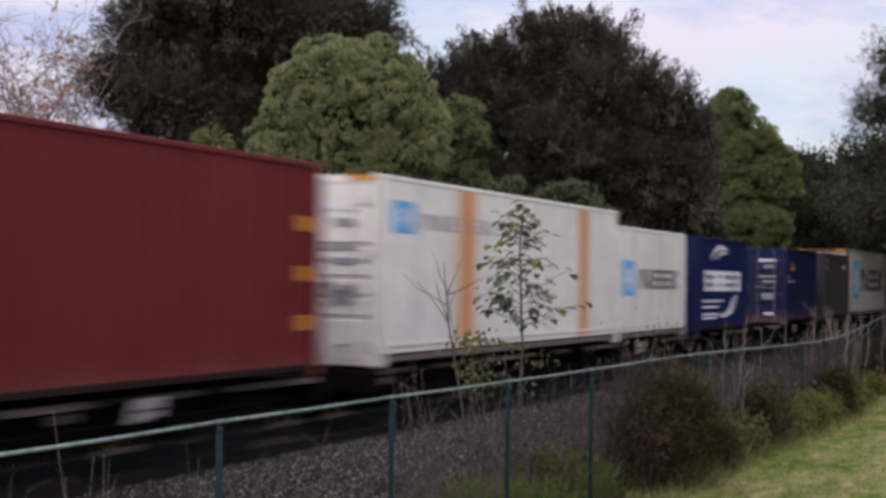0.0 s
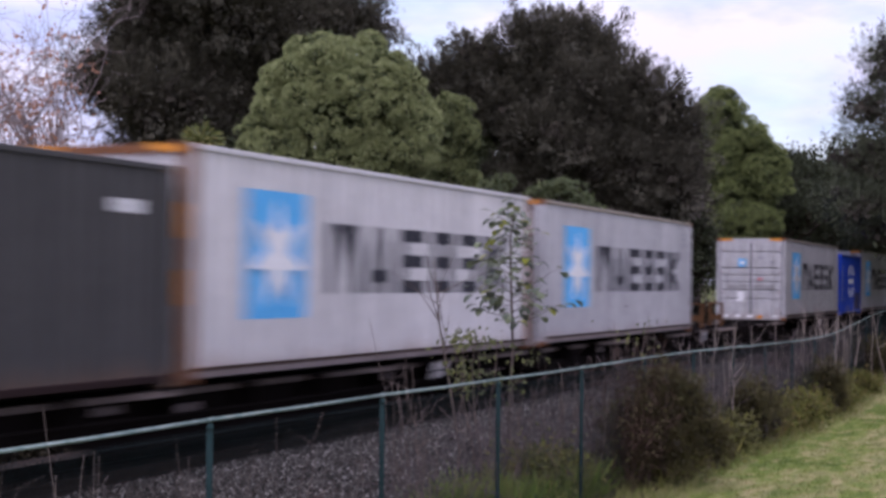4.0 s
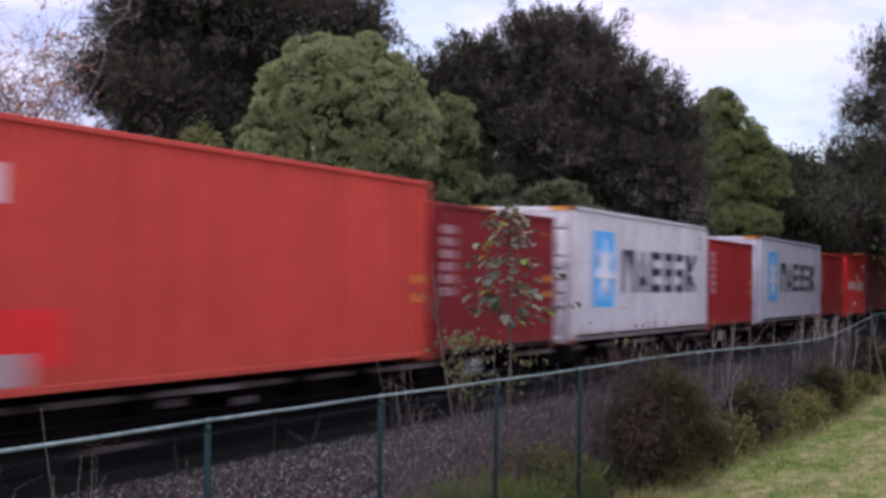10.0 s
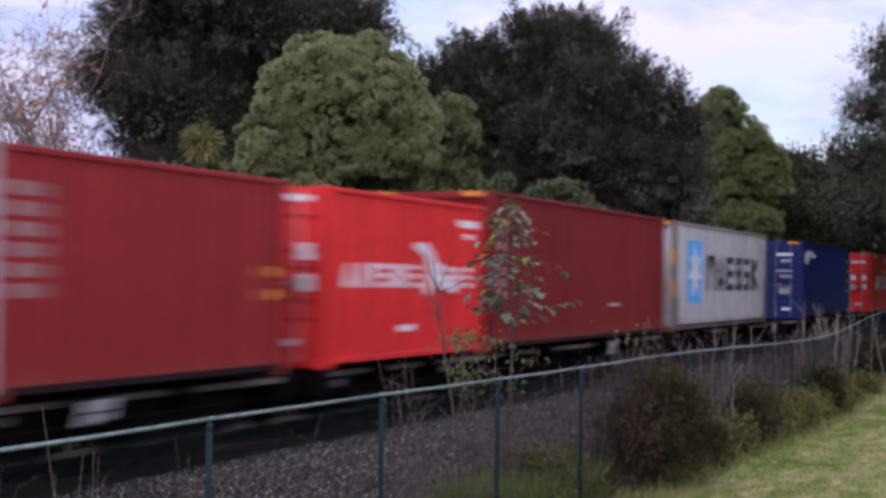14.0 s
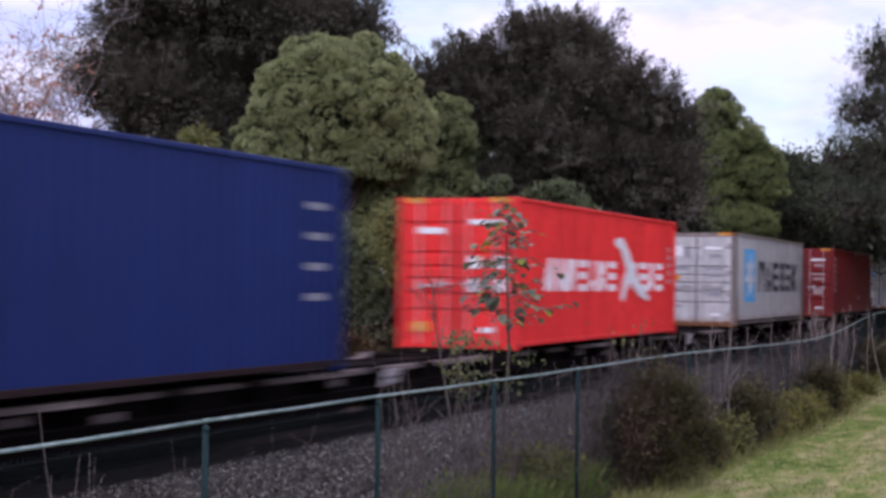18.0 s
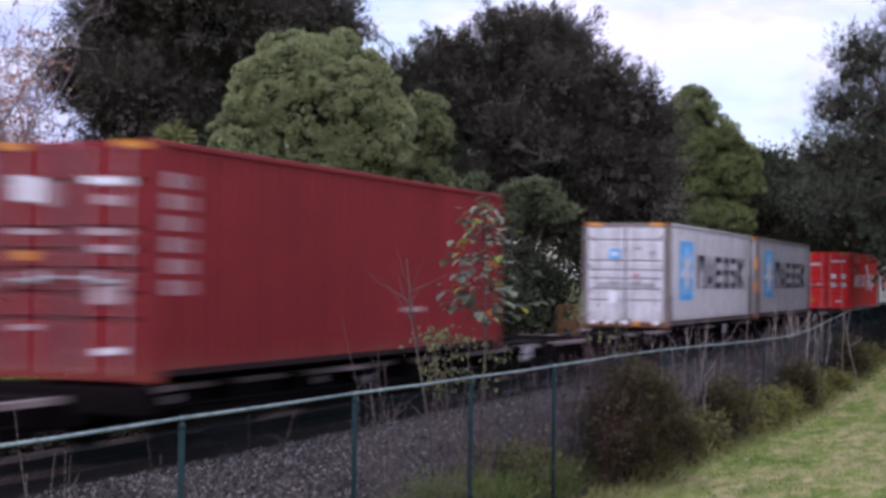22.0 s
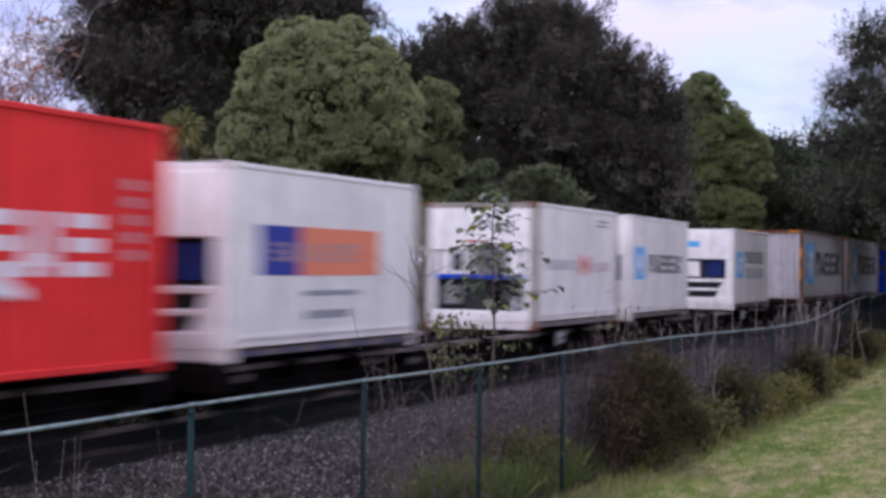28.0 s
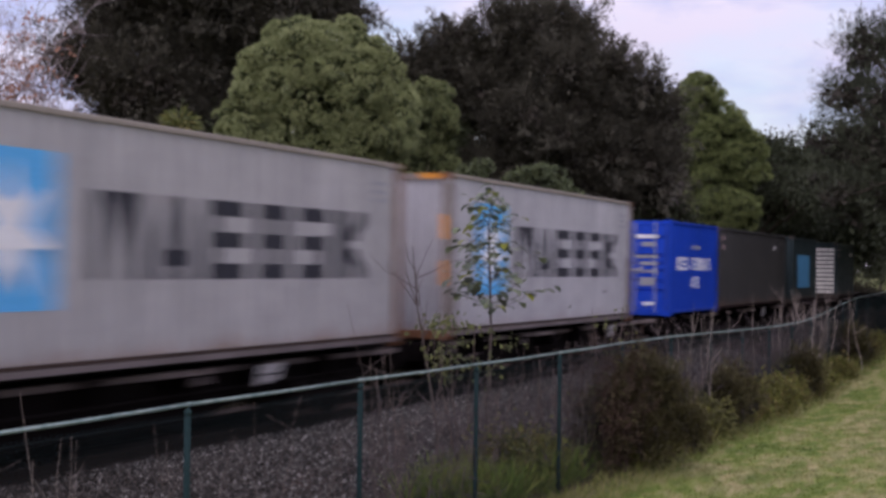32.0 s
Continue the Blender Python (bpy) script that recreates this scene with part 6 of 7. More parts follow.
# Unseen trees on the near side, added to shade the far containers.
for i, (px, py, ph) in enumerate(((46.5, -1.5, 10.0), (53.0, -0.5, 11.0), (60.0, 0.2, 11.5), (66.0, 1.2, 12.0),  (80.0, 1.5, 13.0), (88.0, -4.0, 13.0), (104.0, 1.0, 14.0), (120.0, 4.0, 15.0))):
    tree("roadside_tree", px, py, -88,
         [(-1.4 if px >= 60 else 0.0, 0.0, ph * 0.42, 4.6 if px >= 60 else 3.6, 4.4, ph * 0.28), (-1.2 if px >= 60 else 0.0, 1.0, ph * 0.72, 4.2 if px >= 60 else 3.2, 3.9, ph * 0.28), (-0.6, -2.0, ph * 0.55, 3.0, 3.0, ph * 0.25)],
         "broad", "far_leaf", "dense dark tree out of view, added to shade the line", "tree", 500, 30, 2.0, 2600, 300 + i, 0.3)
# Two canopies added over the line to darken the containers beneath.
tree("overhanging_tree", 88.0, 17.0, 0, [(-4.0, -6.5, 7.4, 3.4, 5.0, 1.3), (2.0, -7.0, 9.0, 4.2, 5.6, 2.2), (0.5, -1.5, 7.5, 3.0, 3.0, 3.0)],
     "broad", "far_leaf", "dark tree added with boughs over the railway for shade", "tree", 420, 40, 1.5, 1800, 88, 0.24)
tree("roadside_tree", 72.0, 2.5, 0, [(0.0, 6.2, 6.3, 3.2, 2.8, 0.8), (6.5, 6.5, 7.2, 3.2, 3.0, 1.2), (-1.0, 2.0, 6.0, 2.5, 3.0, 2.0)],
     "broad", "far_leaf", "dark tree added over the railway to shade the far train", "tree", 360, 40, 1.3, 1500, 309, 0.22)
SHRUB = "leafy evergreen shrub under the trees"
tree("shrub", 31.64, 17.5, -61.1, [(-1.45, 0.0, 3.30, 0.72, 0.65, 0.52), (-0.55, 0.3, 3.42, 0.90, 0.73, 0.55), (-0.95, 0.6, 2.60, 1.25, 1.07, 0.85), (0.0, 0.8, 2.40, 0.80, 0.68, 0.85)],
     "dome", "shrub_green", "rounded mid-green shrub beside the line", "shrub", 500, 60, 0.75, 700, 21, 0.07)
tree("shrub", 37.43, 17, -65.6, [(0.15, 0.0, 4.19, 0.50, 0.50, 0.75), (0.46, 0.0, 3.31, 0.60, 0.55, 0.80)],
     "broad", "straggly_leaf", "straggly yellow-green shrub beside the line", "shrub", 130, 40, 0.7, 300, 22, 0.06)
tree("shrub", 37.6, 17.8, -65.6, [(-0.9, 0.2, 3.6, 1.1, 0.9, 1.1), (-0.2, 0.3, 2.4, 1.5, 1.0, 1.1), (-1.8, 0.2, 2.5, 1.0, 0.9, 1.0)],
     "dome", "mid_leaf", "dark green shrub under the domed tree", "shrub", 500, 60, 0.8, 900, 26, 0.06)
tree("shrub", 48.32, 16.5, -71.1, [(-1.30, 0.0, 5.99, 0.83, 0.70, 0.40), (0.54, 0.0, 5.76, 1.14, 0.97, 0.59), (1.10, 0.5, 5.15, 1.11, 0.95, 0.74), (-1.12, 0.8, 4.95, 1.68, 1.43, 0.84)],
     "dome", "mid_leaf", "spreading grey-green feathery shrub", "shrub", 260, 60, 0.85, 700, 23, 0.1)
tree("shrub", 61.72, 16.5, -75.0, [(-1.13, 0.0, 4.33, 2.07, 1.76, 1.04), (1.37, 0.5, 4.59, 1.62, 1.38, 1.16), (0.70, 0.8, 3.44, 2.80, 2.38, 1.17)],
     "broad", "far_leaf", SHRUB, "shrub", 260, 40, 1.3, 1200, 24, 0.1)
tree("shrub", 93.94, 16.5, -80.0, [(-2.29, 0.0, 4.43, 2.75, 2.34, 1.37), (1.65, 0.0, 4.80, 2.75, 2.34, 1.55), (4.55, 0.0, 4.49, 2.41, 2.05, 1.72)],
     "broad", "far_leaf", SHRUB, "shrub", 240, 40, 1.7, 1200, 25, 0.12)


def twiggy(name, x, y, turn, lobes, material, label, stems, seed, rad=0.012, leaf=None, nleaf=0, lsize=0.1, foot=0.35, forks=5):
    """A bare shrub or tree: forked stems, with some leaves where there are any."""
    rng = np.random.default_rng(seed)
    z = ground_z(x, y)
    ob = root(name, pose(x, y, z, 0, 0, turn), label, "shrub" if "shrub" in name else "tree" if "tree" in name else "plant")
    L = np.array(lobes, float)
    L[:, 2] -= z
    area = L[:, 3] * L[:, 5]
    tips = []
    for i in range(stems):
        g = Geo()
        l = L[rng.choice(len(L), p=area / area.sum())]
        d = unit(rng.normal(size=3))
        d[2] = abs(d[2]) * (1 if rng.random() < 0.8 else -0.6)
        tip = l[:3] + d * l[3:] * rng.uniform(0.5, 1.0)
        foot_p = np.array([rng.normal() * foot, rng.normal() * foot * 0.6, 0.0])
        pts = branch_path(rng, foot_p, tip, 0.12, 6)
        g.tube(pts, [rad * (1.6 - 0.23 * k) for k in range(7)], 4, False)
        tips.append(tip)
        for _ in range(forks):
            a = pts[int(rng.integers(2, 6))]
            b = Vector(a) + Vector(unit(rng.normal(size=3) + np.array([0, 0, 0.7]))) * float(np.mean(l[3:])) * rng.uniform(0.25, 0.6)
            g.tube(branch_path(rng, a, b, 0.2, 3), [rad * 0.7, rad * 0.5, rad * 0.4, rad * 0.2], 3, False)
            tips.append(np.array(b))
        part("stem", g, M[material], ob)
    if len(L) > 1:
        t = np.array([np.array(q) for q in tips])
        nh = stems * 55
        hp = t[rng.integers(0, len(t), nh)] + rng.normal(size=(nh, 3)) * 0.2
        part("twig_haze", quads_mesh("twig_haze", leaf_quads(rng, hp, rng.normal(size=(nh, 3)) + np.array([0, 0, 0.5]), rng.uniform(0.15, 0.4, nh), 0.011, 0.05)), M[material], ob, kind="stuff")
    if leaf:
        t = np.array([np.array(q) for q in tips])
        p = t[rng.integers(0, len(t), nleaf)] + rng.normal(size=(nleaf, 3)) * lsize * 1.2
        part("foliage", quads_mesh("foliage", leaf_quads(rng, p, rng.normal(size=(nleaf, 3)) + np.array([0, 0, -0.3]), rng.uniform(0.6, 1.2, nleaf) * lsize, rng.uniform(0.4, 0.7, nleaf) * lsize)), M[leaf], ob, kind="stuff")
    return ob


twiggy("grey_shrub", 28.85, 17.4, -58.2, [(0.45, 0.0, 4.6, 0.9, 0.92, 0.7), (1.1, 0.0, 4.1, 0.8, 0.8, 0.95), (0.9, 0.0, 2.9, 0.75, 0.9, 0.8)],
       "dark_twig", "dense leafless purple-grey twiggy shrub", 100, 31, 0.008, "brown_leaf", 500, 0.07, 0.5, 10)
twiggy("grey_shrub", 68.87, 16.6, -76.4, [(0.10, 0.0, 8.43, 0.71, 0.61, 1.02), (-0.14, 0.0, 6.78, 0.97, 0.82, 1.28)],
       "twig", "leafless grey shrub against the dark trees", 110, 32, 0.016, None, 0, 0.1, 0.3, 8)
twiggy("bare_shrub", 31.14, 19.53, -56.6, [(-1.3, 0.0, 4.9, 0.7, 0.6, 0.6), (-1.6, 0.0, 4.8, 0.5, 0.5, 0.4), (-0.9, 0.2, 5.2, 0.6, 0.5, 0.6)],
       "dark_twig", "tall leafless reddish-brown twiggy shrub", 50, 35, 0.008, "brown_leaf", 260, 0.07, 0.2, 8)
twiggy("red_shrub", 30.5, 19.4, -56.4, [(-0.6, 0.0, 4.84, 0.78, 0.66, 0.6), (-1.24, 0.0, 5.08, 0.52, 0.52, 0.4)],
       "twig", "thin shrub with reddish brown autumn leaves", 40, 33, 0.013, "brown_leaf", 1400, 0.10, 0.3, 6)


def autumn_tree(x, y, seed, height, label, lean=0.0):
    """A nearly bare street tree: trunk, rising limbs, fine twigs and a few russet leaves."""
    rng = np.random.default_rng(seed)
    z = ground_z(x, y)
    ob = root("autumn_tree", pose(x, y, z), label, "tree")
    g = Geo()
    top = Vector((lean, 0.3, height * 0.55))
    g.tube(branch_path(rng, (0, 0, -0.2), top, 0.05, 6), [0.075, 0.07, 0.066, 0.062, 0.058, 0.05, 0.045], 8)
    part("trunk", g, M["pale_bark"], ob, smooth=True)
    lg, tg, tips = Geo(), Geo(), []
    for i in range(16):
        a = Vector((0, 0, 0)).lerp(top, rng.uniform(0.45, 1.0))
        ang = rng.uniform(0, 6.28)
        r = rng.uniform(0.12, 0.30) * height
        b = a + Vector((math.cos(ang) * r, math.sin(ang) * r, rng.uniform(0.22, 0.5) * height))
        pts = branch_path(rng, a, b, 0.1, 6)
        lg.tube(pts, [0.04, 0.034, 0.028, 0.022, 0.017, 0.012, 0.007], 5)
        lg.cut()
        for _ in range(14):
            c = pts[int(rng.integers(1, 7))]
            dv = Vector(unit(rng.normal(size=3) + np.array([0, 0, 0.5])))
            e = c + dv * rng.uniform(0.06, 0.16) * height
            tg.tube(branch_path(rng, c, e, 0.12, 3), [0.012, 0.010, 0.008, 0.005], 3, False)
            for _ in range(3):
                h = c.lerp(e, rng.uniform(0.3, 1.0))
                k = h + Vector(unit(rng.normal(size=3))) * rng.uniform(0.02, 0.07) * height
                tg.tube([h, k], [0.007, 0.004], 3, False)
                tips.append(k)
    part("limb", lg, M["pale_bark"], ob, smooth=True)
    part("twig_mass", tg, M["pale_bark"], ob, kind="stuff")
    t = np.array([tuple(q) for q in tips])
    t = t[t[:, 0] < np.median(t[:, 0]) + 0.5]
    n = 700
    p = t[rng.integers(0, len(t), n)] + rng.normal(size=(n, 3)) * 0.08
    part("foliage", quads_mesh("foliage", leaf_quads(rng, p, rng.normal(size=(n, 3)) + np.array([0, 0, -0.6]), rng.uniform(0.10, 0.2, n), rng.uniform(0.08, 0.15, n))), M["autumn_leaf"], ob, kind="stuff")
    return ob


autumn_tree(41.3, 30.0, 41, 12.5, "nearly bare autumn tree with a few russet leaves", -1.6)
autumn_tree(37.6, 30.6, 42, 12.0, "bare pale-barked tree with russet leaves", -0.5)
autumn_tree(44.2, 33.0, 43, 10.5, "bare pale-barked street tree with fine twigs", 0.6)


def cabbage_tree(x, y, heads, seed):
    """A palm-like tree: thin forked trunk and round heads of strap leaves, dead ones hanging."""
    rng = np.random.default_rng(seed)
    z = ground_z(x, y)
    ob = root("cabbage_tree", pose(x, y, z, 0, 0, -58), "palm-like tree with spiky green and yellow strap leaves", "tree")
    g = Geo()
    g.tube([(0, 0, -0.2), (0.05, 0, 1.2), (0.0, 0, 2.5), (-0.1, 0, 3.4)], [0.14, 0.12, 0.11, 0.10], 8)
    part("trunk", g, M["bark"], ob, smooth=True)
    for hx, hy, hz, r in heads:
        lg = Geo()
        lg.tube(branch_path(rng, (-0.02, 0, 2.4), (hx, hy, hz - z), 0.05, 4), [0.09, 0.085, 0.08, 0.075, 0.07], 7)
        part("limb", lg, M["bark"], ob, smooth=True)
        n = 230
        d = unit(rng.normal(size=(n, 3)) + np.array([0, 0, 0.35]))
        p = np.array([hx, hy, hz - z]) + d * 0.05
        a = leaf_quads(rng, p, d, rng.uniform(0.7, 1.0, n) * r * 0.6, 0.055, 0.02)
        q = p + d * (r * 0.5)
        b = leaf_quads(rng, q, d + np.array([0, 0, -0.55]), rng.uniform(0.6, 1.0, n) * r * 0.65, 0.05, 0.02)
        n2 = 90
        d2 = unit(np.stack([rng.normal(size=n2) * 0.5, rng.normal(size=n2) * 0.5, -np.ones(n2)], 1))
        c = leaf_quads(rng, np.array([hx, hy, hz - z]) + rng.normal(size=(n2, 3)) * 0.08, d2, rng.uniform(0.6, 1.1, n2) * r, 0.05, 0.02)
        part("leaf_head", quads_mesh("leaf_head", np.concatenate([a, b])), M["cabbage_leaf"], ob, kind="stuff")
        part("dead_skirt", quads_mesh("dead_skirt", c), M["dead_strap"], ob, "hanging dead yellow leaves", kind="stuff")


tree("garden_tree", 64.0, 46.0, -55, [(-0.6, 0.0, 5.6, 1.6, 1.2, 1.5), (0.7, 0.0, 6.2, 1.5, 1.2, 1.3), (0.0, 0.3, 4.6, 1.5, 1.2, 1.2)],
     "broad", "far_leaf", "dark leafy garden tree behind the houses", "tree", 220, 44, 0.9, 700, 361, 0.12)
tree("garden_tree", 54.5, 37.0, -55, [(0.0, 0.0, 5.6, 1.0, 0.9, 0.8), (0.7, 0.0, 6.2, 0.9, 0.8, 0.7)],
     "broad", "brown_leaf", "small garden tree with brown autumn leaves", "tree", 110, 36, 0.7, 160, 362, 0.06)
cabbage_tree(30.4, 18.0, [(-0.4, 0, 5.85, 0.5), (-1.1, -0.2, 4.95, 0.5), (-0.15, 0.3, 5.2, 0.5), (-1.5, 0.2, 4.6, 0.4)], 51)

# woods and gardens further back, up to the street
for i, (fx, fy, fw, fh, key) in enumerate(((71.0, 55.0, 2.4, 7.2, "mid_leaf"), (77.0, 55.0, 3.0, 5.4, "brown_leaf"), (69.0, 55.5, 2.4, 5.2, "brown_leaf"), (62.0, 37.0, 3.4, 6.2, "far_leaf"), (70.0, 42.0, 5.0, 7.5, "far_leaf"), (82.0, 45.0, 6.0, 9.0, "far_leaf"), (44.5, 25.5, 3.0, 6.5, "far_leaf"), (49.0, 27.0, 3.0, 6.5, "far_leaf"), (50.0, 30.0, 2.6, 4.2, "far_leaf"), (40.0, 23.5, 2.4, 3.2, "far_leaf"), (46.0, 24.0, 3.0, 4.6, "far_leaf"), (56.0, 30.0, 3.6, 6.0, "far_leaf"), (100.0, 40.0, 8.0, 11.0, "far_leaf"), (125.0, 36.0, 9.0, 12.0, "far_leaf"), (150.0, 30.0, 9.0, 13.0, "far_leaf"), (170.0, 18.0, 8.0, 14.0, "far_leaf"), (112.0, 18.0, 5.0, 8.0, "far_leaf"), (128.0, 18.5, 6.0, 9.0, "far_leaf"), (146.0, 19.5, 7.0, 10.0, "far_leaf"))):
    fz = ground_z(fx, fy)
    tree("garden_tree", fx, fy, -58,
         [(-fw * 0.45, 0.0, fz + fh * 0.42, fw * 0.6, fw * 0.5, fh * 0.42), (fw * 0.45, 0.4, fz + fh * 0.40, fw * 0.6, fw * 0.5, fh * 0.40), (0.0, 0.0, fz + fh * 0.68, fw * 0.55, fw * 0.5, fh * 0.34)],
         "broad", key, "dark leafy tree behind the line", "tree", 260, 44, 1.6, 900, 330 + i, 0.16)


# ---- beyond the trees: houses, cars ----
def build_house(x, y, turn, w, d, h, rise, wall_key, roof_key, label):
    z = ground_z(x, y)
    ob = root("house", pose(x, y, z, 0, 0, turn), label, "house")
    g = Geo()
    t = 0.15
    g.box(-w / 2, w / 2, -d / 2, -d / 2 + t, -0.2, h)
    g.box(-w / 2, w / 2, d / 2 - t, d / 2, -0.2, h)
    g.box(-w / 2, -w / 2 + t, -d / 2 + t, d / 2 - t, -0.2, h)
    g.box(w / 2 - t, w / 2, -d / 2 + t, d / 2 - t, -0.2, h)
    g.prism_y([(-w / 2, h), (w / 2, h), (0, h + rise)], -d / 2, -d / 2 + t)
    g.prism_y([(-w / 2, h), (w / 2, h), (0, h + rise)], d / 2 - t, d / 2)
    part("wall", g, M[wall_key], ob)
    sl = math.atan2(rise, w / 2)
    ln = math.hypot(rise, w / 2) + 0.5
    for s in (-1, 1):
        r = Geo()
        r.box(-0.1, ln, -d / 2 - 0.4, d / 2 + 0.4, 0.0, 0.12, 0.01)
        rp = part("roof", r, M[roof_key], ob)
        rp.matrix_local = pose(0, 0, h + rise + 0.02) @ (Matrix.Diagonal((s, 1, 1, 1)) @ pose(0, 0, 0, 0, math.degrees(sl), 0))
    for bx in (-w * 0.25, w * 0.25):
        f = Geo()
        f.box(bx - 0.7, bx + 0.7, -d / 2 - 0.05, -d / 2 - 0.004, 0.9, 0.98)
        f.box(bx - 0.7, bx + 0.7, -d / 2 - 0.05, -d / 2 - 0.004, 2.02, 2.1)
        for q in (-0.7, -0.04, 0.62):
            f.box(bx + q, bx + q + 0.08, -d / 2 - 0.05, -d / 2 - 0.004, 0.98, 2.02)
        win = part("window", f, M["trim_white"], ob)
        part("pane", Geo().box(bx - 0.62, bx + 0.62, -d / 2 - 0.025, -d / 2 - 0.012, 0.98, 2.02), M["dark_glass"], win)
    f = Geo().box(-w / 2 - 0.02, -w / 2 + 0.25, -d / 2 - 0.42, -d / 2 - 0.38, h - 0.15, h + 0.02)
    for s in (-1, 1):
        g = Geo().box(-0.05, ln, -d / 2 - 0.43, -d / 2 - 0.405, -0.12, 0.10)
        b = part("barge_board", g, M["trim_white"], ob)
        b.matrix_local = pose(0, 0, h + rise + 0.02) @ (Matrix.Diagonal((s, 1, 1, 1)) @ pose(0, 0, 0, 0, math.degrees(sl), 0))
    return ob


M["trim_white"] = surf("white_trim", (0.72, 0.71, 0.72), (0.60, 0.59, 0.60), rnd=0.04)
# Boards darkened: the shade on the house wall is in this colour.
M["weatherboard"] = surf("grey_weatherboard", (0.17, 0.15, 0.15), (0.12, 0.105, 0.10), 1.2, 0.8)
M["brick_wall"] = surf("brown_brick", (0.26, 0.13, 0.10), (0.19, 0.10, 0.08), 3, 0.9)
M["roof_iron"] = surf("grey_roof_iron", (0.33, 0.33, 0.36), (0.24, 0.24, 0.26), 1, 0.5)
M["roof_tile"] = surf("brown_roof_tile", (0.22, 0.12, 0.09), (0.15, 0.085, 0.07), 2, 0.8)
M["dark_glass"] = surf("dark_glass", (0.02, 0.022, 0.025), (0.03, 0.03, 0.035), 1, 0.08, 0.0, 0)
M["car_white"] = surf("white_car_paint", (0.74, 0.74, 0.77), (0.68, 0.68, 0.71), 1, 0.25, 0, 0, rnd=0.02)
M["tyre"] = surf("tyre_rubber", (0.02, 0.02, 0.02), (0.03, 0.03, 0.03), 6, 0.9)
M["lamp_glass"] = surf("lamp_lens", (0.6, 0.6, 0.62), (0.5, 0.5, 0.52), 6, 0.15, 0.2, 0)
build_house(57.7, 49.0, -52, 8.5, 9.0, 2.6, 1.5, "weatherboard", "roof_iron", "pale grey timber house with white gable edge")
build_house(79.6, 58.0, -40, 9.0, 8.0, 2.9, 1.5, "brick_wall", "roof_tile", "brick house with brown tiled roof")


def build_car(x, y, turn, kind):
    """A parked car or van: shaped shell, glass, lamps, wheels."""
    z = ground_z(x, y)
    van = kind == "van"
    label = "white van parked beside the houses" if van else "white car parked facing the line"
    ob = root("van" if van else "car", pose(x, y, z, 0, 0, turn), label, "van" if van else "car")
    if van:
        prof = [(-2.3, 0.35), (2.25, 0.35), (2.4, 0.55), (2.35, 0.95), (1.75, 1.15), (1.25, 1.9), (-2.25, 1.95), (-2.35, 0.9)]
        cab = [(1.22, 1.18), (0.9, 1.75), (-2.0, 1.8), (-2.0, 1.2)]
        wind = [(1.72, 1.17), (1.28, 1.84)]
    else:
        prof = [(-2.15, 0.35), (2.1, 0.32), (2.25, 0.5), (2.2, 0.82), (1.1, 1.02), (0.45, 1.5), (-1.1, 1.55), (-1.9, 1.05), (-2.2, 0.95)]
        cab = [(0.95, 1.05), (0.40, 1.44), (-1.05, 1.48), (-1.6, 1.06)]
        wind = [(1.08, 1.04), (0.5, 1.46)]
    bm = bmesh.new()
    a = [bm.verts.new((px, -0.86, pz)) for px, pz in prof]
    b = [bm.verts.new((px, 0.86, pz)) for px, pz in prof]
    bm.faces.new(a)
    bm.faces.new(list(reversed(b)))
    for i in range(len(prof)):
        j = (i + 1) % len(prof)
        bm.faces.new((a[j], a[i], b[i], b[j]))
    bmesh.ops.recalc_face_normals(bm, faces=bm.faces)
    bmesh.ops.bevel(bm, geom=list(bm.edges), offset=0.09, segments=2, affect="EDGES", clamp_overlap=True)
    body = part("body", Geo().take(bm), M["car_white"], ob, smooth=True)
    for s in (-1, 1):
        part("side_window", Geo().prism_y(cab, s * 0.862, s * 0.872), M["dark_glass"], ob)
    (x0, z0), (x1, z1) = wind
    g = Geo()
    n = len(g.v)
    g.v += [(x0 + 0.02, -0.7, z0), (x0 + 0.02, 0.7, z0), (x1 + 0.02, 0.62, z1), (x1 + 0.02, -0.62, z1), (x0 + 0.0, -0.7, z0 - 0.02), (x0, 0.7, z0 - 0.02), (x1, 0.62, z1 - 0.02), (x1, -0.62, z1 - 0.02)]
    g.f += [(0, 1, 2, 3), (7, 6, 5, 4), (0, 4, 5, 1), (3, 2, 6, 7), (0, 3, 7, 4), (1, 5, 6, 2)]
    part("windscreen", g, M["dark_glass"], ob)
    xf = 2.36 if van else 2.22
    for s in (-1, 1):
        part("headlight", Geo().box(xf - 0.12, xf + 0.02, s * 0.62 - 0.16, s * 0.62 + 0.16, 0.66, 0.80, 0.03), M["lamp_glass"], ob)
    part("grille", Geo().box(xf - 0.05, xf + 0.03, -0.38, 0.38, 0.55, 0.72, 0.02), M["machine"], ob)
    part("bumper", Geo().box(xf - 0.2, xf + 0.06, -0.8, 0.8, 0.36, 0.50, 0.04), M["car_white"], ob)
    for wx in (-1.35, 1.4):
        for s in (-1, 1):
            g = Geo().disc_y(wx, 0.32, 0.32, s * 0.70, s * 0.89, 20)
            wl = part("wheel", g, M["tyre"], ob)
            part("rim", Geo().disc_y(wx, 0.32, 0.19, s * 0.885, s * 0.9, 14), M["gasket"], wl)
    return ob


build_car(58.6, 40.1, -138, "car")
build_car(55.0, 44.0, -150, "van")


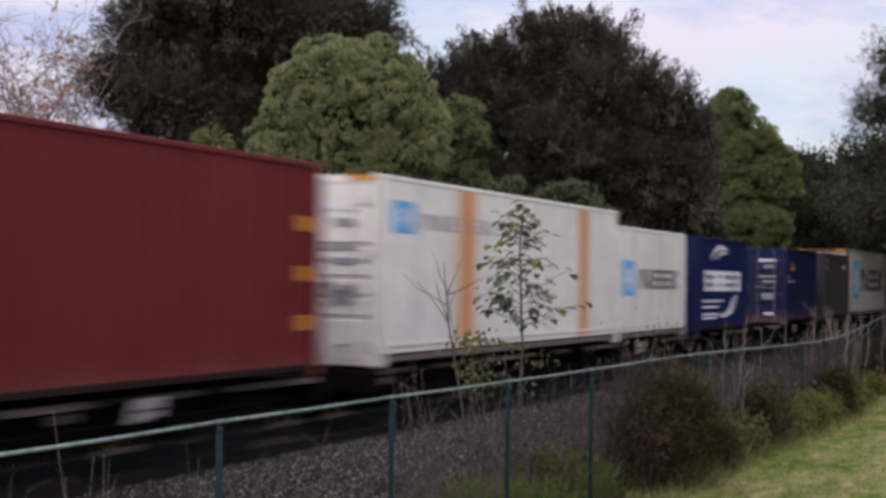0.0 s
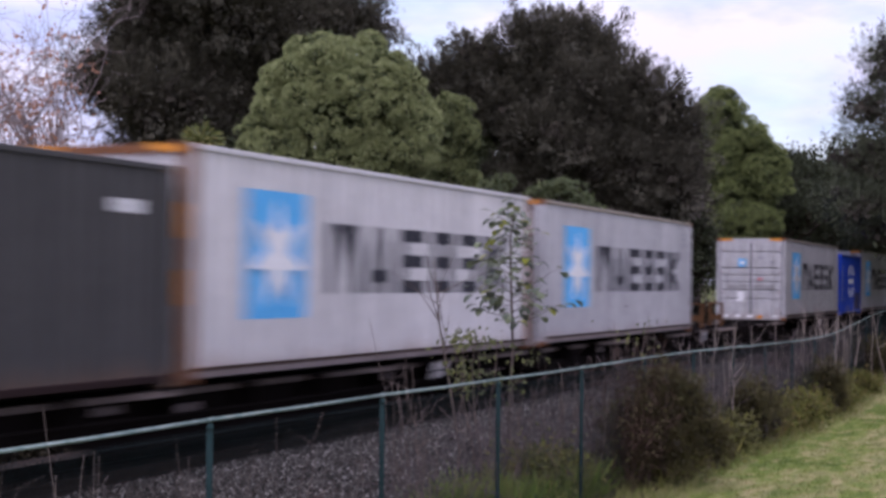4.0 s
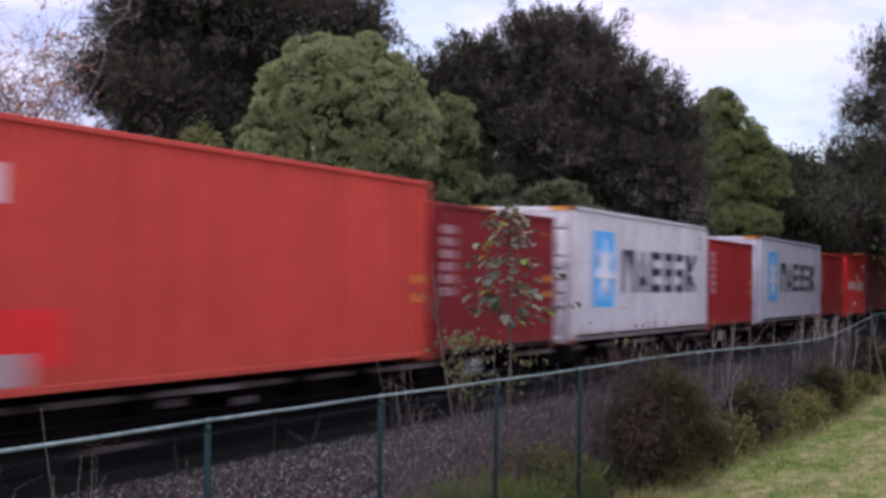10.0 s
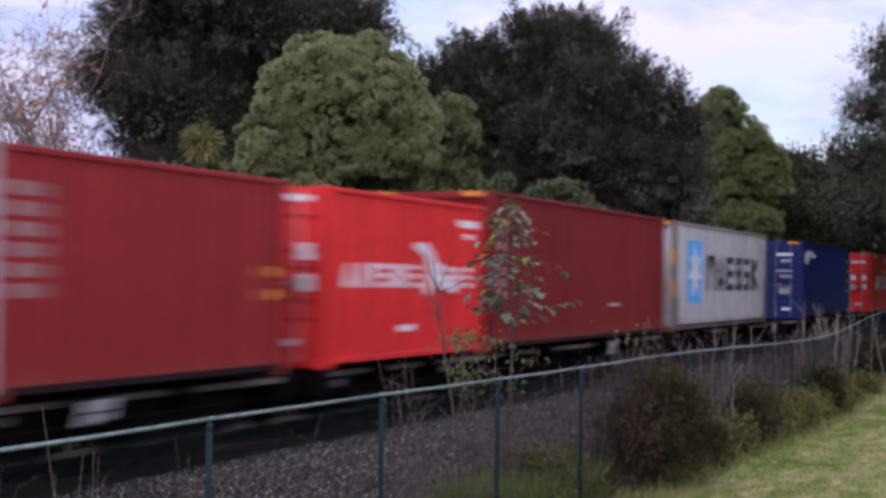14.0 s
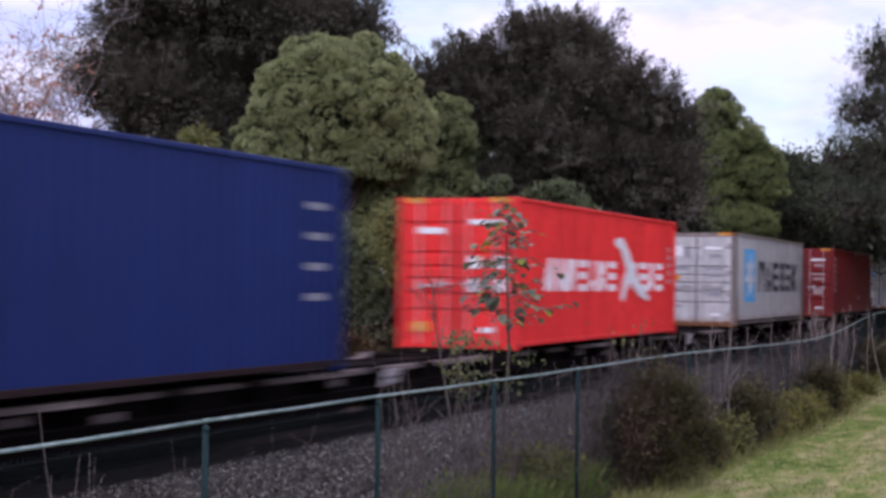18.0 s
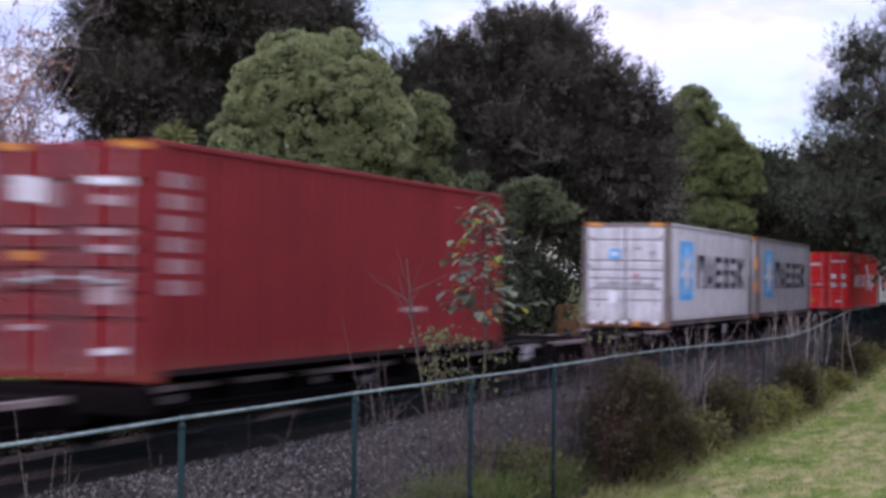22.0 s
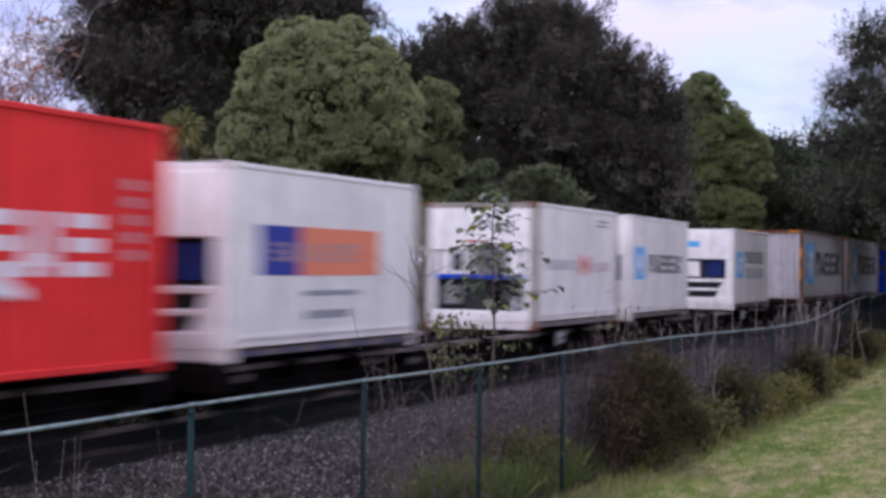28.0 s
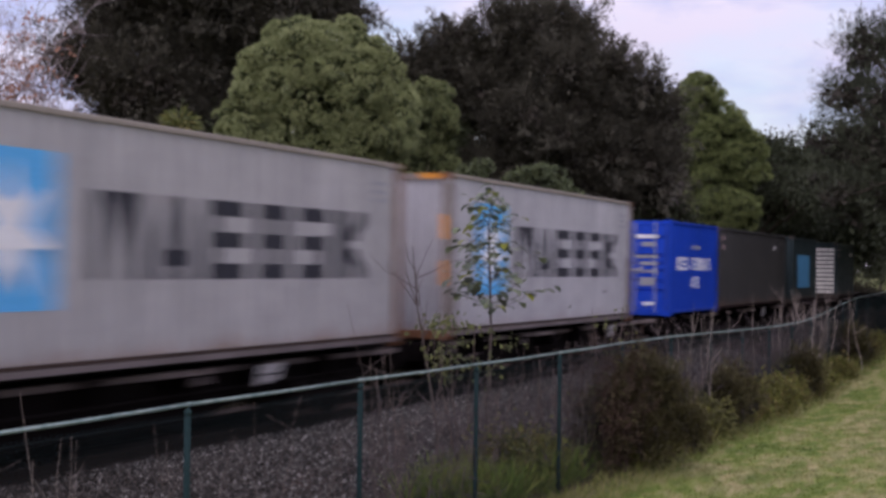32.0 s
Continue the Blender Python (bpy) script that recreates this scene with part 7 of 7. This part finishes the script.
# ---- plants at the line ----
def build_sapling():
    """A young tree behind the fence with broad spaced leaves."""
    rng = np.random.default_rng(61)
    x, y = 19.82, 7.2
    z = ground_z(x, y)
    ob = root("sapling", pose(x, y, z, 0, 0, -70), "slender young tree with broad grey-green leaves", "sapling")
    g = Geo()
    stem = [Vector((0.0, 0, -0.1)), Vector((-0.02, 0, 1.0)), Vector((0.03, 0, 2.0)), Vector((0.0, 0, 2.8)), Vector((-0.02, 0, 3.45)), Vector((0.05, 0, 4.0))]
    g.tube(stem, [0.024, 0.021, 0.018, 0.014, 0.009, 0.004], 7)
    part("trunk", g, M["dark_stalk"], ob, smooth=True)
    bg, leaves = Geo(), []
    for i in range(34):
        up = ((i + rng.random()) / 34) ** 1.25
        zz = 2.32 + 1.48 * up
        ang = i * 2.4 + rng.uniform(-0.5, 0.5)
        reach = (0.80 - 0.55 * up) * rng.uniform(0.45, 1.15)
        a = Vector((0, 0, zz))
        b = a + Vector((math.cos(ang) * reach, math.sin(ang) * reach, rng.uniform(0.10, 0.28)))
        pts = branch_path(rng, a, b, 0.08, 4)
        bg.tube(pts, [0.006, 0.005, 0.004, 0.003, 0.002], 4)
        bg.cut()
        for k in range(7):
            p = pts[int(rng.integers(1, 5))] + Vector((rng.normal() * 0.07, rng.normal() * 0.07, rng.normal() * 0.05))
            turn = ang + rng.normal() * 0.9
            leaves.append((tuple(p), (math.cos(turn), math.sin(turn), rng.uniform(-0.75, 0.05))))
    for i in range(7):
        leaves.append(((rng.normal() * 0.05, rng.normal() * 0.05, 3.75 + 0.05 * i - 0.15), (rng.normal(), rng.normal(), -0.2)))
    part("branch", bg, M["dark_stalk"], ob)
    leaf = Geo()
    n = 7
    for k in range(n):
        t = k / (n - 1)
        w = 0.062 * math.sin(math.pi * (0.06 + 0.90 * t)) ** 0.8
        leaf.v += [(t * 0.18, -w, 0.03 * math.sin(math.pi * t)), (t * 0.18, 0, 0.02 * math.sin(math.pi * t) - 0.006), (t * 0.18, w, 0.03 * math.sin(math.pi * t))]
    for k in range(n - 1):
        q = 3 * k
        leaf.f += [(q, q + 3, q + 4, q + 1), (q + 1, q + 4, q + 5, q + 2)]
    me = leaf.mesh("leaf", True)
    shades = [foliage("sapling_leaf_%s" % k, s, 0.3, 0.35) for k, s in (("dark", [(0.10, 0.12, 0.088), (0.135, 0.155, 0.115)]), ("mid", [(0.16, 0.19, 0.11), (0.21, 0.24, 0.14)]), ("yellow", [(0.30, 0.30, 0.05), (0.24, 0.26, 0.05)]))]
    for i, (p, d) in enumerate(leaves):
        m = shades[2] if rng.random() < 0.08 else shades[int(rng.integers(0, 2))]
        lf = new("leaf", me)
        lf.parent = ob
        if not me.materials:
            me.materials.append(m)
        lf.material_slots[0].link = "OBJECT"
        lf.material_slots[0].material = m
        q = Vector(d).to_track_quat("X", "Z")
        s = rng.uniform(0.65, 1.12)
        lf.matrix_local = Matrix.LocRotScale(Vector(p), q, (s, s, s))
    return ob


build_sapling()


def bush(name, x, y, w, h, material, label, seed, clumps=120, per=45, size=0.5, style="broad", sink=0.0):
    z = ground_z(x, y)
    lobes = [(-w * 0.18, 0, z + h * 0.42, w * 0.36, w * 0.30, h * 0.42), (w * 0.20, 0.05, z + h * 0.38, w * 0.34, w * 0.30, h * 0.40), (0.0, 0.0, z + h * 0.66, w * 0.28, w * 0.25, h * 0.34)]
    return tree(name, x, y, -75, lobes, style, material, label, "bush", clumps, per, size, 0 if "weed" in name else int(clumps * 2.2), seed, 0.022, "dark_stalk")


tree("bush", 21.7, 5.83, -75, [(0.32, 0.0, 1.22, 0.22, 0.24, 0.62), (0.05, 0.0, 0.95, 0.24, 0.26, 0.62), (-0.25, 0.0, 0.80, 0.24, 0.26, 0.58), (-0.46, 0.0, 0.56, 0.20, 0.26, 0.50), (0.58, 0.05, 1.02, 0.22, 0.25, 0.62),
                              (0.82, 0.0, 0.72, 0.24, 0.26, 0.52), (1.02, 0.0, 0.48, 0.20, 0.24, 0.40), (0.20, -0.05, 0.45, 0.62, 0.36, 0.42)],
     "feather", "gorse_leaf", "dense dark brown-green bush against the fence", "bush", 800, 60, 0.30, 900, 71, 0.022, "dark_stalk")
for k, (bx, bh) in enumerate(((20.9, 1.35), (21.4, 1.75), (22.1, 1.9), (22.7, 1.6), (23.3, 1.35))):
    twiggy("dry_shrub", bx, 5.95, -75, [(-0.15, 0.0, bh * 0.75, 0.3, 0.25, bh * 0.35), (0.2, 0.0, bh * 0.7, 0.3, 0.25, bh * 0.35)],
           "bush_twig", "brown leafless stems grown through the fence", 9, 460 + k, 0.004, "gorse_leaf", 260, 0.06, 0.2, 4)
bush("bush", 28.3, 5.75, 0.85, 1.15, "gorse_leaf", "low dark bush at the fence foot", 72, 240, 60, 0.34, "feather")
bush("bush", 29.4, 5.75, 0.9, 1.2, "gorse_leaf", "low dark bush at the fence foot", 73, 220, 60, 0.34, "feather")
bush("bush", 37.2, 5.75, 1.0, 1.25, "gorse_leaf", "dark bush grown into the fence", 74, 260, 60, 0.4, "feather")
bush("bush", 46.5, 5.8, 1.6, 1.2, "gorse_leaf", "dark bush grown into the fence", 75, 260, 60, 0.45, "feather")
for i, (bx, bw, bh) in enumerate(((24.6, 0.8, 0.8), (25.7, 0.9, 0.85), (26.9, 0.8, 0.75), (31.4, 0.8, 0.6), (32.4, 1.0, 0.85), (33.5, 1.1, 0.95), (34.7, 1.1, 0.9), (35.8, 0.9, 0.75), (38.9, 1.1, 0.8), (40.6, 1.4, 0.85), (43.2, 1.3, 0.7), (49.5, 1.6, 0.7), (53.0, 1.8, 0.7))):
    bush("weed_clump", bx, 5.78 + 0.1 * math.sin(i * 2.3), bw * 0.8, bh * 0.75, "fence_weed" if i != 2 else "weed_leaf", "yellow-green weeds at the fence foot", 80 + i, 80, 30, 0.55, "broad")
for i, (bx, by, bw, bh) in enumerate(((18.5, 6.5, 0.9, 0.95), (20.2, 6.5, 0.9, 0.8), (19.4, 6.6, 0.8, 0.85))):
    bush("weed_clump", bx, by, bw, bh, "fence_weed", "low yellow-green weeds behind the fence", 100 + i, 45, 24, 0.5, "broad")


def leafy_shrub(x, y, w, z0, z1, n, seed, label):
    """A thin-stemmed shrub with broad leaves held at fence height."""
    rng = np.random.default_rng(seed)
    g0 = ground_z(x, y)
    ob = root("low_shrub", pose(x, y, g0, 0, 0, -70), label, "shrub")
    tips = []
    for i in range(9):
        g = Geo()
        a = Vector((rng.normal() * 0.12, rng.normal() * 0.1, -0.03))
        b = Vector((rng.uniform(-w, w), rng.normal() * 0.2, rng.uniform(z0, z1) - g0))
        pts = branch_path(rng, a, b, 0.06, 5)
        g.tube(pts, [0.010, 0.009, 0.008, 0.006, 0.005, 0.003], 5)
        part("stem", g, M["brown_stalk"], ob)
        tips += [np.array(q) for q in pts[4:]]
    t = np.array(tips)
    p = t[rng.integers(0, len(t), n)] + rng.normal(size=(n, 3)) * np.array([0.13, 0.12, 0.07])
    me = quads_mesh("foliage", leaf_quads(rng, p, rng.normal(size=(n, 3)) + np.array([0, 0, -0.25]), rng.uniform(0.05, 0.10, n), rng.uniform(0.035, 0.06, n)))
    part("foliage", me, M["low_leaf"], ob, kind="stuff")


leafy_shrub(18.55, 7.0, 0.50, 1.85, 2.2, 330, 401, "thin shrub with yellow-green leaves at the fence")
leafy_shrub(24.3, 6.8, 0.5, 1.9, 2.3, 45, 402, "thin shrub with yellowing leaves at the fence")


def stalks(name, x, y, n, h, spread, material, label, seed, rad=0.006, forks=2):
    """Dry upright weed stalks from one root."""
    rng = np.random.default_rng(seed)
    z = ground_z(x, y)
    ob = root(name, pose(x, y, z), label, "weeds")
    for i in range(n):
        g = Geo()
        a = Vector((rng.normal() * spread, rng.normal() * spread * 0.5, -0.05))
        hh = h * rng.uniform(0.55, 1.0)
        b = a + Vector((rng.normal() * 0.14 * hh, rng.normal() * 0.1 * hh, hh))
        pts = branch_path(rng, a, b, 0.022, 6)
        r = rad * rng.uniform(0.45, 0.85)
        g.tube(pts, [r * (1.3 - 0.13 * k) for k in range(7)], 5)
        for _ in range(forks):
            c = pts[int(rng.integers(2, 6))]
            e = c + Vector((rng.normal() * 0.22, rng.normal() * 0.15, rng.uniform(0.12, 0.4))) * hh * 0.6
            g.tube(branch_path(rng, c, e, 0.1, 3), [r * 0.7, r * 0.6, r * 0.5, r * 0.3], 4)
        part("stalk", g, M[material], ob)
    return ob


DRY = "pale dry weed stalks beside the fence"
for i, (sx, sy, n, h, sp, key, rad, fk) in enumerate((
        (28.6, 6.35, 12, 2.45, 0.75, "dry_stalk", 0.012, 2), (26.6, 6.4, 7, 2.1, 0.5, "brown_stalk", 0.009, 3), (30.6, 6.4, 9, 2.3, 0.6, "dry_stalk", 0.011, 2),
        (38.8, 6.4, 14, 2.7, 1.0, "dry_stalk", 0.014, 2), (41.8, 6.4, 14, 2.7, 1.1, "dry_stalk", 0.015, 2), (45.5, 6.5, 9, 2.4, 1.2, "dry_stalk", 0.015, 2),
        (50.5, 6.5, 9, 2.3, 1.0, "dark_stalk", 0.013, 2), (35.0, 6.4, 8, 1.9, 0.8, "dark_stalk", 0.009, 2),
        (8.95, 6.45, 7, 2.05, 0.16, "dry_stalk", 0.005, 1), (8.0, 6.4, 5, 1.9, 0.25, "dark_stalk", 0.005, 2), (12.2, 6.6, 3, 2.0, 0.1, "brown_stalk", 0.005, 3), (11.45, 6.9, 4, 1.65, 0.25, "dark_stalk", 0.007, 3),
        (12.6, 6.6, 6, 1.3, 0.5, "dark_stalk", 0.006, 3), (15.3, 6.7, 12, 1.45, 0.6, "dark_stalk", 0.007, 3), (16.6, 7.3, 5, 2.9, 0.22, "dark_stalk", 0.007, 5),
        (17.0, 6.8, 14, 1.7, 0.7, "brown_stalk", 0.009, 3), (18.8, 6.7, 16, 1.75, 0.6, "brown_stalk", 0.009, 3), (21.3, 6.7, 16, 1.9, 0.6, "brown_stalk", 0.009, 3),
        (23.0, 6.5, 16, 2.2, 0.8, "brown_stalk", 0.009, 3), (24.8, 6.5, 10, 2.0, 0.6, "brown_stalk", 0.009, 3), (13.9, 7.0, 5, 1.2, 0.4, "dark_stalk", 0.006, 2),
        (33.0, 6.5, 10, 1.7, 0.9, "dark_stalk", 0.009, 2), (19.9, 6.3, 7, 1.7, 0.5, "dark_stalk", 0.01, 2))):
    stalks("dry_weed", sx, sy, n, h, sp, key, DRY if key == "dry_stalk" else "brown dead weed stems behind the fence", 130 + i, rad, fk)

for i, (sx, sy, sh, sn) in enumerate(((15.9, 6.9, 1.0, 7), (18.3, 6.8, 1.2, 9), (20.6, 6.8, 1.3, 12), (22.9, 6.6, 1.4, 18), (25.0, 6.6, 1.45, 16), (27.4, 6.5, 1.5, 16), (30.2, 6.5, 1.5, 16), (33.4, 6.5, 1.4, 14), (37.4, 6.5, 1.5, 14), (41.0, 6.5, 1.6, 14), (45.0, 6.5, 1.6, 14))):
    twiggy("dry_shrub", sx, sy, -75, [(-0.35, 0.0, sh * 0.7, 0.55, 0.4, sh * 0.4), (0.35, 0.1, sh * 0.75, 0.55, 0.4, sh * 0.4)],
           "dark_twig", "tangle of thin leafless brown twigs behind the fence", sn, 420 + i, 0.004, None, 0, 0.1, 0.4, 4)
hedges = ((38.2, 29.3, 1.0, 1.6), (52.6, 38.4, 2.6, 2.0), (50.6, 39.6, 2.4, 1.5))
for i, (bx, by, bw, bh) in enumerate(hedges):
    bush("bush", bx, by, bw, bh, "brown_leaf", "dark brown garden hedge beyond the bank", 440 + i, 130, 34, 1.0)

stake = root("marker_stake", pose(25.3, 15.5, ground_z(25.3, 15.5)), "thin white marker stake beyond the line", "stake")
part("shaft", Geo().tube([(0, 0, -0.2), (0, 0, 1.2), (0.02, 0, 2.35)], [0.011, 0.011, 0.011], 7), M["sign_white"], stake, smooth=True)
part("cap", Geo().tube([(0.02, 0, 2.35), (0.02, 0, 2.40)], [0.014, 0.010], 7), M["sign_white"], stake)


def build_bare_sapling():
    """A thin leafless young tree behind the fence."""
    rng = np.random.default_rng(66)
    x, y = 19.4, 7.75
    ob = root("bare_sapling", pose(x, y, 0.1), "thin leafless dark-barked sapling behind the fence", "sapling")
    stem = [Vector(p) for p in ((0.05, -0.02, -0.1), (0.02, 0.02, 0.6), (-0.02, 0.15, 1.4), (-0.08, 0.28, 2.2), (-0.1, 0.36, 3.05))]
    part("trunk", Geo().tube(stem, [0.026, 0.022, 0.017, 0.011, 0.005], 7), M["dark_stalk"], ob, smooth=True)
    for i in range(14):
        a = stem[int(rng.integers(1, 4))].lerp(stem[4], rng.random() * 0.7)
        b = a + Vector((rng.normal() * 0.22, rng.normal() * 0.28, rng.uniform(0.2, 0.6)))
        part("branch", Geo().tube(branch_path(rng, a, b, 0.08, 3), [0.008, 0.006, 0.004, 0.002], 4), M["dark_stalk"], ob)


build_bare_sapling()

BANK = "dry stalks and brush beyond the line"
for i, (sx, sy, n, h) in enumerate(((26.5, 17.2, 10, 1.9), (28.6, 16.8, 10, 2.1), (30.6, 16.6, 10, 2.3), (32.4, 16.6, 8, 2.0), (35.0, 16.4, 8, 1.9), (24.4, 17.5, 8, 1.6), (22.8, 18.0, 8, 1.7), (23.4, 19.4, 14, 2.2), (25.4, 19.8, 14, 2.3), (27.0, 20.6, 12, 2.2), (25.0, 21.6, 12, 2.0))):
    stalks("dry_weed", sx, sy, n, h, 0.8, "dry_stalk" if i % 2 and i < 7 else "dark_twig", BANK, 170 + i, 0.012, 3)
for i, (bx, by, bw, bh, key) in enumerate(((29.0, 16.3, 1.4, 1.3, "brown_leaf"), (31.2, 16.2, 1.3, 1.2, "weed_leaf"), (33.8, 16.2, 1.0, 1.6, "brown_leaf"), (36.2, 16.4, 1.6, 1.5, "gorse_leaf"), (34.5, 17.4, 2.2, 2.2, "far_leaf"), (39.6, 16.8, 2.6, 2.6, "far_leaf"), (43.0, 17.0, 3.0, 3.4, "far_leaf"), (47.5, 17.4, 3.6, 3.8, "far_leaf"), (53.0, 18.0, 4.0, 4.2, "far_leaf"), (30.5, 18.6, 2.4, 2.6, "far_leaf"), (26.3, 17.4, 1.0, 0.8, "weed_leaf"))):
    bush("bush", bx, by, bw, bh, key, "rough brown and green brush beyond the line" if bh < 2 else "dark undergrowth beneath the trees", 190 + i, 130 if bh < 2 else 240, 34, 0.8 if bh < 2 else 1.2)


# Added brush row in shade colour; it blocks the bright view under the wagons.
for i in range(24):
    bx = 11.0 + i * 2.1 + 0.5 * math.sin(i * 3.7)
    bush("bush", bx, 15.1 + 0.25 * math.sin(i * 1.9), 2.6, 0.95 + 0.15 * math.sin(i * 2.7), "shade_leaf", "low dark brush added to darken the view under wagons", 230 + i, 120, 26, 0.7)


# More added brush, to darken the far end of the line.
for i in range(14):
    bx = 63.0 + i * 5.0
    bush("bush", bx, 15.6 + 0.3 * math.sin(i * 1.9), 5.5, 1.9 + 0.3 * math.sin(i * 2.7), "shade_leaf", "added dark brush along the far side of the line", 270 + i, 130, 26, 1.2)


def scatter_grass(name, label, n, xr, yr, height, material, seed, keep=None, width=0.014):
    rng = np.random.default_rng(seed)
    x = xr[0] + (xr[1] - xr[0]) * rng.random(n) ** 1.3
    y = rng.uniform(*yr, n)
    if keep is not None:
        k = keep(x, y, rng)
        x, y = x[k], y[k]
    z = np.array([ground_z(a, b) for a, b in zip(x, y)])
    p = np.stack([x, y, z - 0.01], 1)
    d = np.stack([rng.normal(size=len(x)) * 0.5, rng.normal(size=len(x)) * 0.5, np.ones(len(x))], 1)
    ob = new(name, quads_mesh(name, leaf_quads(rng, p, d, rng.uniform(0.4, 1.0, len(x)) * height, width, 0.1)))
    ob.data.materials.append(M[material])
    tagged(ob, label, "grass", kind="stuff")


scatter_grass("grass", "short mown grass with straw patches", 52000, (19, 62), (0.5, 5.9), 0.06, "lawn_blade", 201, lambda x, y, r: y > (x - 19) * 0.06 - 1.5 + 3.2 * np.clip((24 - x) / 6, 0, 1), 0.016)
scatter_grass("green_tufts", "fresh green grass tufts behind the fence", 5000, (19.0, 23.0), (6.1, 7.2), 0.5, "tuft_blade", 204, lambda x, y, r: np.sin(x * 2.3) + np.sin(x * 5.1 + y * 4) > 0.1, 0.02)
scatter_grass("green_tufts", "tall fresh green grass behind the fence", 6500, (16.6, 20.6), (6.1, 7.3), 0.75, "tuft_blade", 205, lambda x, y, r: np.sin(x * 2.9) + np.sin(x * 6.1 + y * 4) > 0.35, 0.022)
scatter_grass("dry_grass", "reddish brown dry grass at the fence foot", 6000, (11.5, 18.0), (6.05, 7.4), 0.24, "dry_grass", 207, lambda x, y, r: np.sin(x * 2.1) + np.sin(x * 5.3 + y * 4) > -0.4, 0.012)
scatter_grass("fence_grass", "yellow-green grass grown up along the fence", 6500, (21.5, 52), (5.55, 6.25), 0.55, "fence_weed", 206, lambda x, y, r: np.sin(x * 1.7) + np.sin(x * 4.3 + y * 3) > -0.3, 0.022)
scatter_grass("rough_grass", "longer rough grass at the fence foot", 11000, (12, 56), (5.1, 7.4), 0.26, "grass_blade", 202, None, 0.012)
scatter_grass("bank_grass", "bright green rough grass beyond the line", 14000, (19.5, 31), (16.3, 20.5), 0.75, "lush_grass", 203, None, 0.03)


# ---- what moves ----
RUN = [(0, -0.00), (2, 25.85), (3.5, 45.17), (5.5, 70.80), (7, 90.11), (9, 115.85), (11, 141.42), (13, 166.80), (14.5, 185.76), (16.5, 211.05), (18, 230.06), (19, 242.77), (20.5, 262.14), (22, 281.60), (24, 307.55), (25.5, 327.05), (27.5, 352.93), (29, 372.53), (30, 385.60), (32, 411.72)]


def motions():
    """The train rolls past along the straight line, the same way at nearly one speed."""
    for thing, u, y, z in rolling:
        walk(thing, [(t, pose(u - s, y, z)) for t, s in RUN])


motions()
